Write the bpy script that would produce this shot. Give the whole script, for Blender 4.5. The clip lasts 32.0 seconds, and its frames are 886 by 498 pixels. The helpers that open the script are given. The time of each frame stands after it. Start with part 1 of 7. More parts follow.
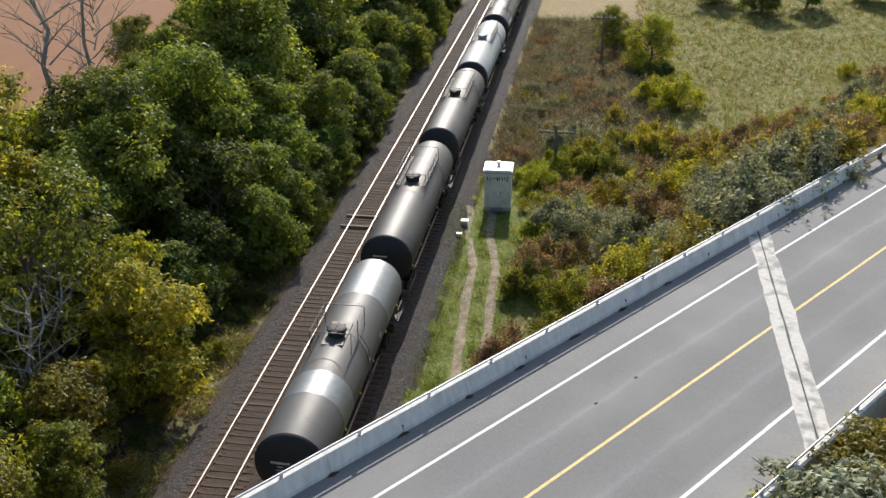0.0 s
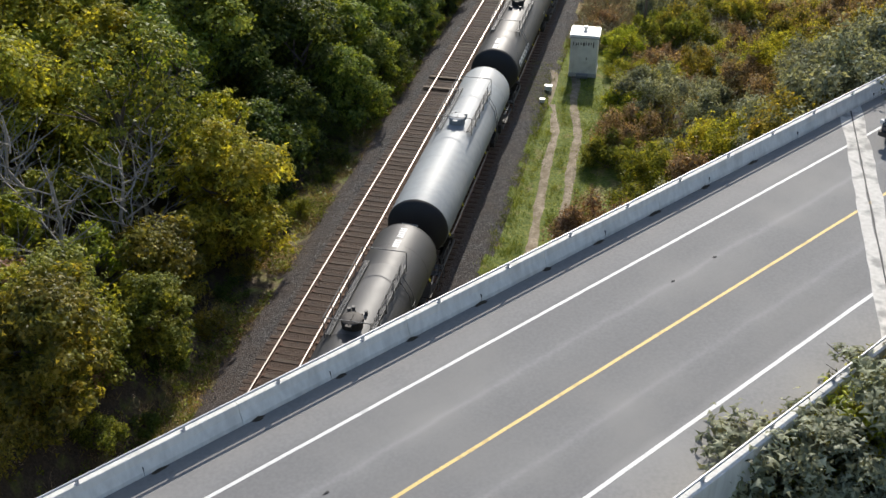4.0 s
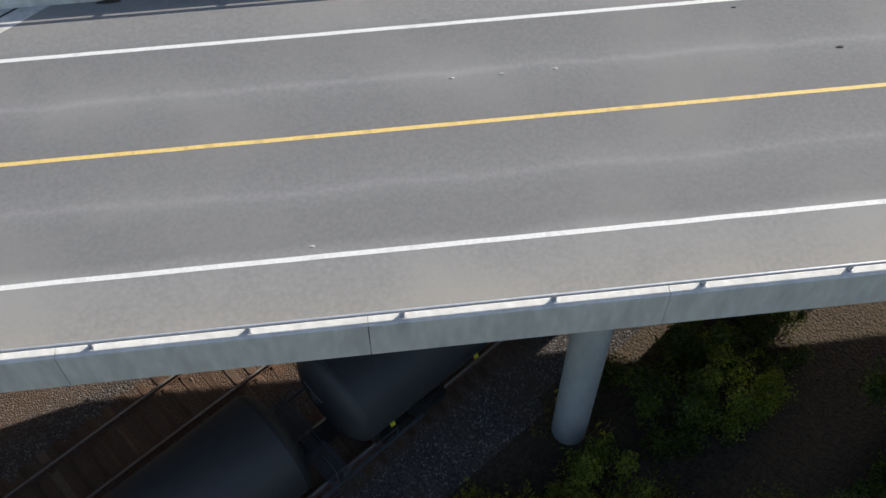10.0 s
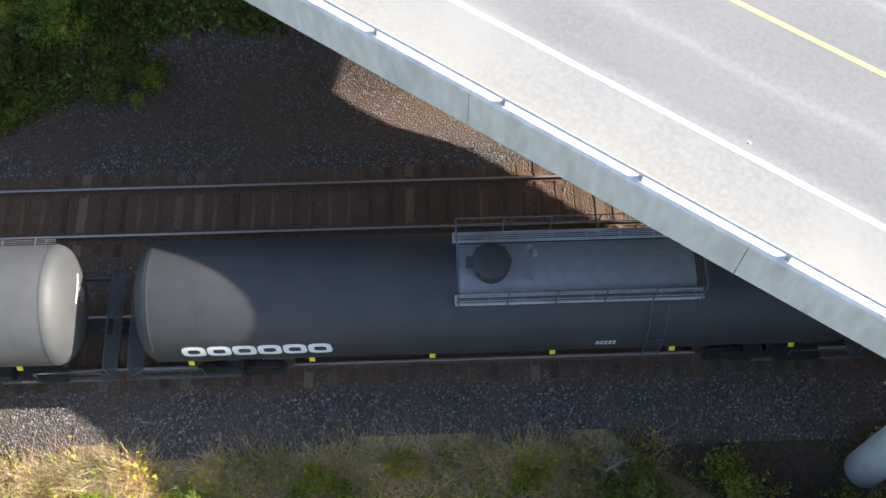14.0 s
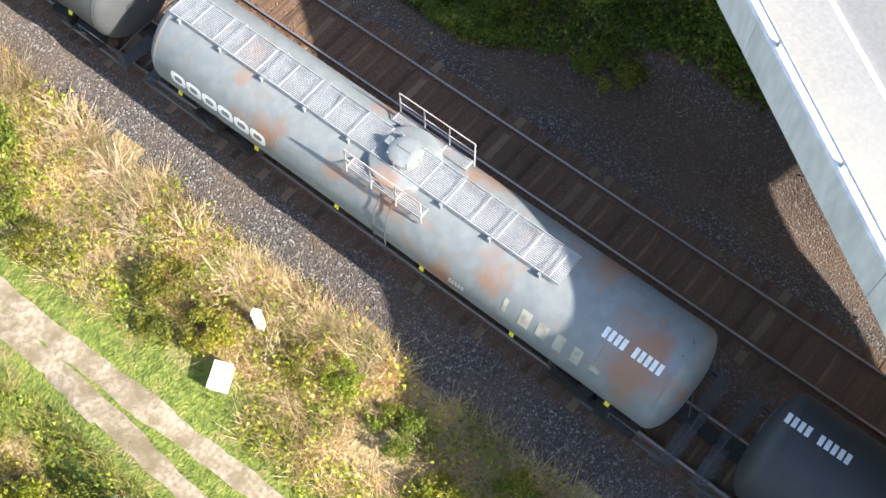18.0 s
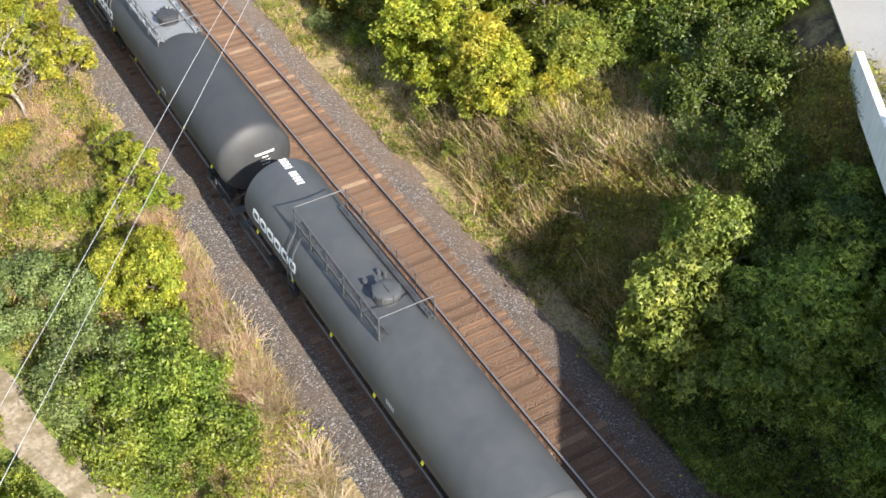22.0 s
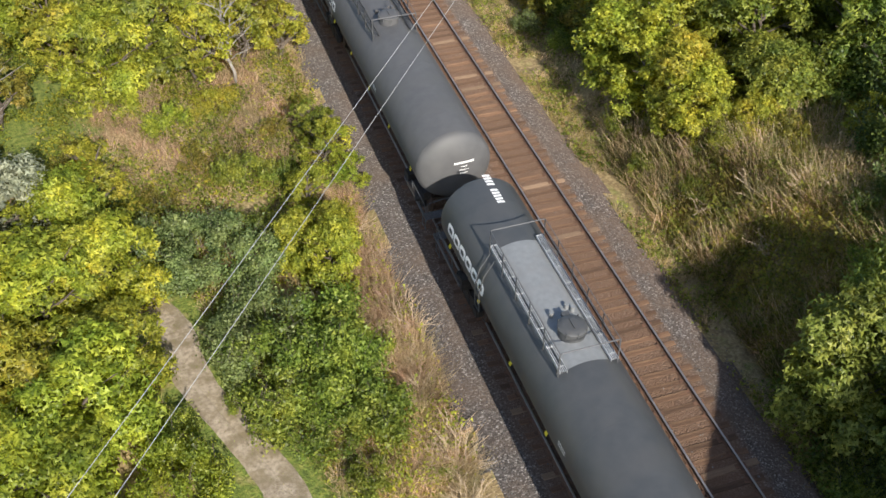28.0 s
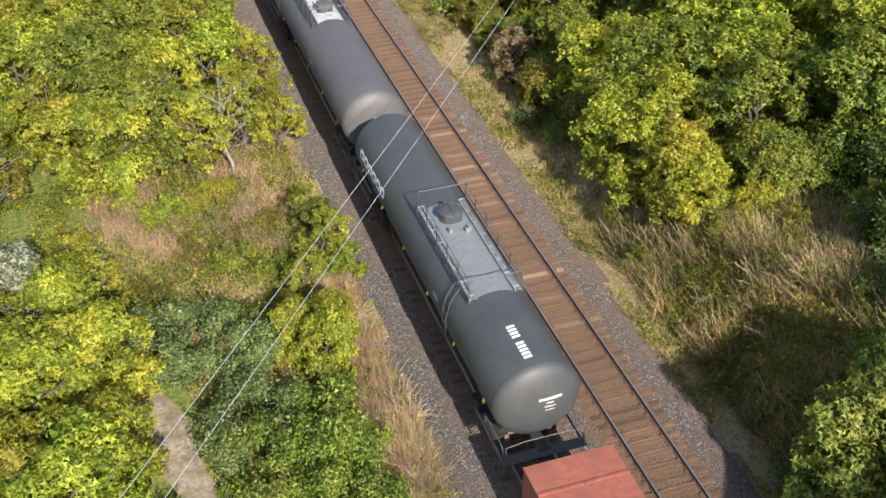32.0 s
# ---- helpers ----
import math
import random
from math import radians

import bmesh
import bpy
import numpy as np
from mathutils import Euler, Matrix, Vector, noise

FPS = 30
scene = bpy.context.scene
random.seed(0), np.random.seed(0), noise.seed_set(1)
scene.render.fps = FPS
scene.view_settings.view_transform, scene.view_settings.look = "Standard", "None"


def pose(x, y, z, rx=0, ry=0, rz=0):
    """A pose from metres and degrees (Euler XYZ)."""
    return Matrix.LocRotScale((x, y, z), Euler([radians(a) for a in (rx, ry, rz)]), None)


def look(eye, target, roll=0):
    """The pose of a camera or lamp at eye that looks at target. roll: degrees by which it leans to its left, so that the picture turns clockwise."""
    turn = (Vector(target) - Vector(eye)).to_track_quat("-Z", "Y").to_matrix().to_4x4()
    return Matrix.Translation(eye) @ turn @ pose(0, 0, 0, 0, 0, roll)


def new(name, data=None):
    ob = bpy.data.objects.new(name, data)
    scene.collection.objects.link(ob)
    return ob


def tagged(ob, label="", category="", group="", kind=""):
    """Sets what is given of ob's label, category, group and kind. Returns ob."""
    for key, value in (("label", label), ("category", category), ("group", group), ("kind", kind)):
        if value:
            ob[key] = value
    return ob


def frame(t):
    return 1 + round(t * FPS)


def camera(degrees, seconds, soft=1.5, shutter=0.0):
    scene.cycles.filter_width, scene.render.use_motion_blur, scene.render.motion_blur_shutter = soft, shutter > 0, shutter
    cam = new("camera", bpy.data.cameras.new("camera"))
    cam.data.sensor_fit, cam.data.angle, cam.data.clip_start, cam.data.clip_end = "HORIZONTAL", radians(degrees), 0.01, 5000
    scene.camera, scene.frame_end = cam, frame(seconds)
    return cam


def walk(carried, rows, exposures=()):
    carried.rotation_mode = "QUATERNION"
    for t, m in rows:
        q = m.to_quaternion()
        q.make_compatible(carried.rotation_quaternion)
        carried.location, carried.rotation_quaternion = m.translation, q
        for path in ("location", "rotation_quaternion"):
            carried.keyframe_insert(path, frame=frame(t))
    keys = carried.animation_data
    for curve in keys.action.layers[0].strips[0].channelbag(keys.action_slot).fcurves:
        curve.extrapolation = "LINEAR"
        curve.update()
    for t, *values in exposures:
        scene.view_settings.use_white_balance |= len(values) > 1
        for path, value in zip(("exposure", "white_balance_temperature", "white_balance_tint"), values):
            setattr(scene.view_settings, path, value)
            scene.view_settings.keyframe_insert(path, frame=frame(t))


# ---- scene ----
cam = camera(44.084, 32.0)
WALK = [
    (0, 11.142, 0, 28.454, -24.238, 8.447),
    (0.5, 11.144, 0.008, 28.553, -24.806, 8.455),
    (1, 11.146, 0.016, 28.652, -25.65, 8.461),
    (1.5, 11.134, -0.01, 28.758, -26.526, 8.445),
    (2, 11.123, -0.035, 28.864, -27.446, 8.459),
    (2.5, 11.084, -0.042, 28.937, -28.325, 8.471),
    (4.5, 10.925, -0.142, 29.083, -32.761, 16.23),
    (5, 10.907, -0.14, 29.045, -33.749, 19.146),
    (5.5, 10.907, -0.112, 28.947, -35.718, 19.464),
    (6, 10.917, -0.073, 28.817, -38.23, 20.097),
    (6.5, 10.921, -0.066, 28.724, -40.562, 21.915),
    (7, 10.924, -0.059, 28.631, -42.992, 23.888),
    (7.5, 10.912, -0.067, 28.625, -45.275, 25.698),
    (8, 10.901, -0.075, 28.619, -47.664, 27.962),
    (8.5, 10.871, -0.072, 28.585, -49.775, 30.978),
    (9, 10.842, -0.069, 28.552, -52.185, 36.074),
    (9.5, 10.793, -0.127, 28.471, -54.39, 41.449),
    (10, 10.745, -0.185, 28.39, -56.974, 48.027),
    (10.5, 10.707, -0.235, 28.208, -59.255, 55.129),
    (11, 10.66, -0.267, 27.98, -61.699, 62.899),
    (11.5, 10.612, -0.272, 27.737, -63.889, 67.859),
    (12, 10.599, -0.263, 27.539, -64.297, 70.855),
    (12.5, 10.592, -0.221, 27.438, -64.276, 75.898),
    (13, 10.584, -0.178, 27.337, -64.261, 80.806),
    (13.5, 10.563, -0.154, 27.385, -64.26, 84.161),
    (15.5, 10.212, -0.222, 27.871, -64.626, 104.153),
    (16, 10.216, -0.227, 27.94, -64.559, 109.641),
    (16.5, 10.268, -0.228, 27.956, -64.573, 114.592),
    (17, 10.32, -0.228, 27.973, -64.536, 119.794),
    (17.5, 10.415, -0.223, 27.955, -64.299, 124.319),
    (18, 10.511, -0.218, 27.938, -63.325, 128.796),
    (18.5, 10.499, -0.235, 27.926, -61.712, 132.828),
    (19, 10.486, -0.252, 27.914, -58.937, 137.075),
    (19.5, 10.452, -0.327, 27.874, -55.854, 140.323),
    (20, 10.417, -0.402, 27.834, -52.509, 143.173),
    (20.5, 10.437, -0.378, 27.786, -49.212, 145.062),
    (21, 10.456, -0.355, 27.738, -45.484, 146.554),
    (21.5, 10.488, -0.276, 27.647, -42.24, 147.926),
    (22, 10.52, -0.198, 27.556, -41.705, 149.44),
    (22.5, 10.562, -0.162, 27.47, -41.673, 150.559),
    (23, 10.603, -0.126, 27.383, -41.609, 151.581),
    (23.5, 10.635, -0.135, 27.324, -41.592, 154.532),
    (24, 10.668, -0.144, 27.265, -41.643, 156.798),
    (24.5, 10.688, -0.112, 27.323, -41.743, 157.566),
    (25, 10.708, -0.08, 27.38, -41.685, 158.319),
    (25.5, 10.715, -0.028, 27.467, -41.63, 159.45),
    (26, 10.722, 0.024, 27.553, -41.651, 160.587),
    (26.5, 10.701, 0.057, 27.613, -41.672, 161.193),
    (28.5, 10.656, 0.118, 27.739, -41.373, 161.54),
    (29, 10.651, 0.121, 27.686, -40.958, 161.541),
    (29.5, 10.649, 0.117, 27.585, -40.164, 161.547),
    (30, 10.647, 0.113, 27.485, -39.282, 161.514),
    (30.5, 10.646, 0.081, 27.339, -38.536, 161.44),
    (31, 10.645, 0.049, 27.193, -37.821, 161.369),
    (31.5, 10.668, 0.037, 27.137, -37.095, 161.323),
    (32, 10.691, 0.026, 27.08, -36.258, 161.295),
]
walk(cam, [(t, pose(x, y, z, 90 + pitch, 0, yaw)) for t, x, y, z, pitch, yaw in WALK], [(0.0, 0.38), (5.0, 0.38), (6.0, 0.28), (7.0, 0.05), (8.0, -0.08), (9.0, 0.0), (10.0, 0.25), (11.0, 0.65), (12.0, 1.1), (13.0, 1.35), (15.5, 1.85), (16.5, 1.88), (17.2, 1.95), (18.0, 1.75), (19.0, 1.55), (20.0, 1.7), (22.0, 1.42), (24.0, 1.15), (26.0, 0.72), (28.5, 0.78), (32.0, 0.9)])

# ---- world, sun ----
SUN_TO = Vector((-0.075, 1.546, 1.0)).normalized()
world = bpy.data.worlds.new("sky")
scene.world = world
world.use_nodes = True
wn, wl = world.node_tree.nodes, world.node_tree.links
sky = wn.new("ShaderNodeTexSky")
sky.sky_type = 'NISHITA'
sky.sun_disc = False
sky.sun_elevation = math.asin(SUN_TO.z)
sky.sun_rotation = math.atan2(SUN_TO.x, SUN_TO.y)
wl.new(sky.outputs[0], wn["Background"].inputs[0])
sky.dust_density, sky.ozone_density = 1.2, 0.9
wn["Background"].inputs[1].default_value = 0.115
sun = new("sun", bpy.data.lights.new("sun", 'SUN'))
sun.data.energy = 4.6
sun.data.angle = radians(0.6)
sun.data.color = (1.0, 0.94, 0.85)
sun.matrix_world = look(SUN_TO * 200, (0, 0, 0))


# ---- materials ----
def material(name, c1, c2, scale=6.0, rough=(0.6, 0.85), metal=0.0, bump=0.15, fine=60.0, big=None, bigscale=0.7,
             bigmix=(0.5, 0.65), jitter=0.0, stretch=(1, 1, 1), space="Object"):
    """Two colours in noise, a second colour in large stains, and a fine relief."""
    m = bpy.data.materials.new(name)
    m.use_nodes = True
    n, l = m.node_tree.nodes, m.node_tree.links
    b = n["Principled BSDF"]
    co = n.new("ShaderNodeTexCoord")
    mp = n.new("ShaderNodeMapping")
    mp.inputs["Scale"].default_value = stretch
    if space == "World":
        g = n.new("ShaderNodeNewGeometry")
        l.new(g.outputs["Position"], mp.inputs[0])
    else:
        l.new(co.outputs[space], mp.inputs[0])
    t = n.new("ShaderNodeTexNoise")
    t.inputs["Scale"].default_value, t.inputs["Detail"].default_value = scale, 6
    l.new(mp.outputs[0], t.inputs["Vector"])
    r = n.new("ShaderNodeValToRGB")
    r.color_ramp.elements[0].position, r.color_ramp.elements[1].position = 0.32, 0.68
    r.color_ramp.elements[0].color, r.color_ramp.elements[1].color = (*c1, 1), (*c2, 1)
    l.new(t.outputs[0], r.inputs[0])
    out = r.outputs[0]
    if big:
        t2 = n.new("ShaderNodeTexNoise")
        t2.inputs["Scale"].default_value, t2.inputs["Detail"].default_value = bigscale, 5
        l.new(mp.outputs[0], t2.inputs["Vector"])
        r2 = n.new("ShaderNodeValToRGB")
        r2.color_ramp.elements[0].position, r2.color_ramp.elements[1].position = bigmix
        l.new(t2.outputs[0], r2.inputs[0])
        mx = n.new("ShaderNodeMix")
        mx.data_type = 'RGBA'
        l.new(r2.outputs[0], mx.inputs["Factor"])
        l.new(out, mx.inputs["A"])
        mx.inputs["B"].default_value = (*big, 1)
        out = mx.outputs["Result"]
    if jitter:
        oi = n.new("ShaderNodeObjectInfo")
        hs = n.new("ShaderNodeHueSaturation")
        mr = n.new("ShaderNodeMapRange")
        mr.inputs["To Min"].default_value, mr.inputs["To Max"].default_value = 1 - jitter, 1 + jitter
        l.new(oi.outputs["Random"], mr.inputs[0])
        l.new(mr.outputs[0], hs.inputs["Value"])
        l.new(out, hs.inputs["Color"])
        out = hs.outputs[0]
    l.new(out, b.inputs["Base Color"])
    rr = n.new("ShaderNodeMapRange")
    rr.inputs["To Min"].default_value, rr.inputs["To Max"].default_value = rough
    l.new(t.outputs[0], rr.inputs[0])
    l.new(rr.outputs[0], b.inputs["Roughness"])
    b.inputs["Metallic"].default_value = metal
    if bump:
        t3 = n.new("ShaderNodeTexNoise")
        t3.inputs["Scale"].default_value, t3.inputs["Detail"].default_value = fine, 3
        l.new(mp.outputs[0], t3.inputs["Vector"])
        bp = n.new("ShaderNodeBump")
        bp.inputs["Strength"].default_value, bp.inputs["Distance"].default_value = bump, 0.05
        l.new(t3.outputs[0], bp.inputs["Height"])
        l.new(bp.outputs[0], b.inputs["Normal"])
    return m


def leaf_material(name, c1, c2, c3, thin=0.44):
    """Leaves: colour varies by leaf and by plant; some light passes through."""
    m = bpy.data.materials.new(name)
    m.use_nodes = True
    n, l = m.node_tree.nodes, m.node_tree.links
    n.remove(n["Principled BSDF"])
    out = n["Material Output"]
    g = n.new("ShaderNodeNewGeometry")
    r = n.new("ShaderNodeValToRGB")
    r.color_ramp.elements[0].color, r.color_ramp.elements[1].color = (*[q * 0.55 for q in c1], 1), (*[q * 1.12 for q in c3], 1)
    r.color_ramp.elements.new(0.55).color = (*c2, 1)
    l.new(g.outputs["Random Per Island"], r.inputs[0])
    oi = n.new("ShaderNodeObjectInfo")
    mr = n.new("ShaderNodeMapRange")
    mr.inputs["To Min"].default_value, mr.inputs["To Max"].default_value = 0.487, 0.511
    l.new(oi.outputs["Random"], mr.inputs[0])
    no = n.new("ShaderNodeTexNoise")
    no.inputs["Scale"].default_value = 0.35
    l.new(g.outputs["Position"], no.inputs["Vector"])
    mv = n.new("ShaderNodeMapRange")
    mv.inputs["From Min"].default_value, mv.inputs["From Max"].default_value = 0.3, 0.7
    mv.inputs["To Min"].default_value, mv.inputs["To Max"].default_value = 0.7, 1.3
    l.new(no.outputs[0], mv.inputs[0])
    n2 = n.new("ShaderNodeTexNoise")
    n2.inputs["Scale"].default_value, n2.inputs["Detail"].default_value = 1.1, 4
    l.new(g.outputs["Position"], n2.inputs["Vector"])
    m4 = n.new("ShaderNodeMapRange")
    m4.inputs["From Min"].default_value, m4.inputs["From Max"].default_value = 0.3, 0.7
    m4.inputs["To Min"].default_value, m4.inputs["To Max"].default_value = 0.022, -0.022
    l.new(n2.outputs[0], m4.inputs[0])
    hue = n.new("ShaderNodeMath")
    l.new(mr.outputs[0], hue.inputs[0])
    l.new(m4.outputs[0], hue.inputs[1])
    m5 = n.new("ShaderNodeMapRange")
    m5.inputs["From Min"].default_value, m5.inputs["From Max"].default_value = 0.3, 0.7
    m5.inputs["To Min"].default_value, m5.inputs["To Max"].default_value = 0.78, 1.25
    l.new(n2.outputs[0], m5.inputs[0])
    val = n.new("ShaderNodeMath")
    val.operation = 'MULTIPLY'
    l.new(mv.outputs[0], val.inputs[0])
    l.new(m5.outputs[0], val.inputs[1])
    hs = n.new("ShaderNodeHueSaturation")
    l.new(hue.outputs[0], hs.inputs["Hue"])
    l.new(val.outputs[0], hs.inputs["Value"])
    l.new(r.outputs[0], hs.inputs["Color"])
    d = n.new("ShaderNodeBsdfDiffuse")
    tr = n.new("ShaderNodeBsdfTranslucent")
    gl = n.new("ShaderNodeBsdfGlossy")
    gl.inputs["Roughness"].default_value = 0.45
    warm = n.new("ShaderNodeMix")
    warm.data_type, warm.blend_type = 'RGBA', 'MULTIPLY'
    warm.inputs["Factor"].default_value = 1
    warm.inputs["B"].default_value = (1.75, 1.5, 0.7, 1)
    l.new(hs.outputs[0], warm.inputs["A"])
    l.new(hs.outputs[0], d.inputs["Color"])
    l.new(warm.outputs["Result"], tr.inputs["Color"])
    mx = n.new("ShaderNodeMixShader")
    mx.inputs[0].default_value = thin
    l.new(d.outputs[0], mx.inputs[1])
    l.new(tr.outputs[0], mx.inputs[2])
    m2 = n.new("ShaderNodeMixShader")
    m2.inputs[0].default_value = 0.018
    l.new(mx.outputs[0], m2.inputs[1])
    l.new(gl.outputs[0], m2.inputs[2])
    l.new(m2.outputs[0], out.inputs[0])
    return m


def road_material():
    """Worn asphalt: fine aggregate, paler polished bands along the wheel tracks, patchy stains."""
    m = material("asphalt", (0.165, 0.165, 0.167), (0.2, 0.2, 0.2), 9, (0.75, 0.95), 0, 0.25, 90, (0.225, 0.222, 0.215), 0.25, (0.45, 0.75))
    n, l = m.node_tree.nodes, m.node_tree.links
    b = n["Principled BSDF"]
    old = b.inputs["Base Color"].links[0].from_socket
    co = n.new("ShaderNodeTexCoord")
    sp = n.new("ShaderNodeSeparateXYZ")
    l.new(co.outputs["Object"], sp.inputs[0])
    # paler strips at the lane middles and a tan shoulder towards the parapets
    rp = n.new("ShaderNodeValToRGB")
    e = rp.color_ramp.elements
    e[0].position, e[0].color = 0.0, (1.32, 1.27, 1.18, 1)
    e[1].position, e[1].color = 1.0, (1.25, 1.2, 1.14, 1)
    for p, v in ((0.18, 1.22), (0.215, 0.94), (0.3, 0.95), (0.338, 1.04), (0.352, 1.2), (0.37, 1.04), (0.42, 0.96), (0.53, 0.93), (0.59, 0.96), (0.63, 1.05), (0.645, 1.24), (0.662, 1.05), (0.71, 0.96), (0.79, 0.94), (0.83, 1.12)):
        e.new(p).color = (v, v, v, 1)
    mr = n.new("ShaderNodeMapRange")
    mr.inputs["From Min"].default_value, mr.inputs["From Max"].default_value = 2.271, 12.864
    wob = n.new("ShaderNodeTexNoise")
    wob.inputs["Scale"].default_value, wob.inputs["Detail"].default_value = 0.4, 4
    l.new(co.outputs["Object"], wob.inputs["Vector"])
    ad = n.new("ShaderNodeMath")
    ad.operation = 'MULTIPLY_ADD'
    ad.inputs[1].default_value, ad.inputs[2].default_value = 0.5, -0.25
    l.new(wob.outputs[0], ad.inputs[0])
    ad2 = n.new("ShaderNodeMath")
    l.new(sp.outputs["Y"], ad2.inputs[0])
    l.new(ad.outputs[0], ad2.inputs[1])
    l.new(ad2.outputs[0], mr.inputs[0])
    l.new(mr.outputs[0], rp.inputs[0])
    mx = n.new("ShaderNodeMix")
    mx.data_type, mx.blend_type = 'RGBA', 'MULTIPLY'
    mx.inputs["Factor"].default_value = 1
    l.new(old, mx.inputs["A"])
    l.new(rp.outputs[0], mx.inputs["B"])
    l.new(mx.outputs["Result"], b.inputs["Base Color"])
    return m


def ballast_material():
    """Crushed stone: grey to brown cells with a strong relief, and single pale stones."""
    m = bpy.data.materials.new("ballast")
    m.use_nodes = True
    n, l = m.node_tree.nodes, m.node_tree.links
    b = n["Principled BSDF"]
    g = n.new("ShaderNodeNewGeometry")
    v = n.new("ShaderNodeTexVoronoi")
    v.inputs["Scale"].default_value = 21
    l.new(g.outputs["Position"], v.inputs["Vector"])
    sp = n.new("ShaderNodeSeparateColor")
    l.new(v.outputs["Color"], sp.inputs[0])
    r = n.new("ShaderNodeValToRGB")
    e = r.color_ramp.elements
    e[0].color, e[1].color = (0.042, 0.037, 0.034, 1), (0.36, 0.335, 0.315, 1)
    e.new(0.5).color = (0.084, 0.073, 0.066, 1)
    e.new(0.86).color = (0.15, 0.134, 0.122, 1)
    l.new(sp.outputs[0], r.inputs[0])
    no = n.new("ShaderNodeTexNoise")
    no.inputs["Scale"].default_value, no.inputs["Detail"].default_value = 0.5, 6
    l.new(g.outputs["Position"], no.inputs["Vector"])
    r2 = n.new("ShaderNodeValToRGB")
    r2.color_ramp.elements[0].position, r2.color_ramp.elements[1].position = 0.4, 0.68
    r2.color_ramp.elements[1].color = (0.6, 0.6, 0.6, 1)
    l.new(no.outputs[0], r2.inputs[0])
    mx = n.new("ShaderNodeMix")
    mx.data_type = 'RGBA'
    l.new(r2.outputs[0], mx.inputs["Factor"])
    l.new(r.outputs[0], mx.inputs["A"])
    mx.inputs["B"].default_value = (0.13, 0.09, 0.062, 1)
    px = n.new("ShaderNodeSeparateXYZ")
    l.new(g.outputs["Position"], px.inputs[0])
    rx = n.new("ShaderNodeValToRGB")
    xs = rx.color_ramp.elements
    xs[0].position, xs[0].color = 0.0, (0.48, 0.48, 0.48, 1)
    xs[1].position, xs[1].color = 1.0, (0, 0, 0, 1)
    for p, c in ((0.14, 0.05), (0.19, 0.9), (0.42, 0.95), (0.49, 0.4), (0.55, 0.4), (0.6, 0.85), (0.83, 0.8), (0.9, 0.05)):
        xs.new(p).color = (c, c, c, 1)
    mr = n.new("ShaderNodeMapRange")
    mr.inputs["From Min"].default_value, mr.inputs["From Max"].default_value = -7.0, 2.4
    l.new(px.outputs[0], mr.inputs[0])
    l.new(mr.outputs[0], rx.inputs[0])
    m2 = n.new("ShaderNodeMix")
    m2.data_type, m2.blend_type = 'RGBA', 'MIX'
    l.new(rx.outputs[0], m2.inputs["Factor"])
    l.new(mx.outputs["Result"], m2.inputs["A"])
    m3 = n.new("ShaderNodeMix")
    m3.data_type, m3.blend_type = 'RGBA', 'MIX'
    m3.inputs["Factor"].default_value = 0.9
    l.new(mx.outputs["Result"], m3.inputs["A"])
    m3.inputs["B"].default_value = (0.15, 0.085, 0.05, 1)
    l.new(m3.outputs["Result"], m2.inputs["B"])
    l.new(m2.outputs["Result"], b.inputs["Base Color"])
    b.inputs["Roughness"].default_value = 0.9
    bp = n.new("ShaderNodeBump")
    bp.inputs["Strength"].default_value, bp.inputs["Distance"].default_value = 0.9, 0.06
    bp.invert = True
    l.new(v.outputs["Distance"], bp.inputs["Height"])
    l.new(bp.outputs[0], b.inputs["Normal"])
    return m


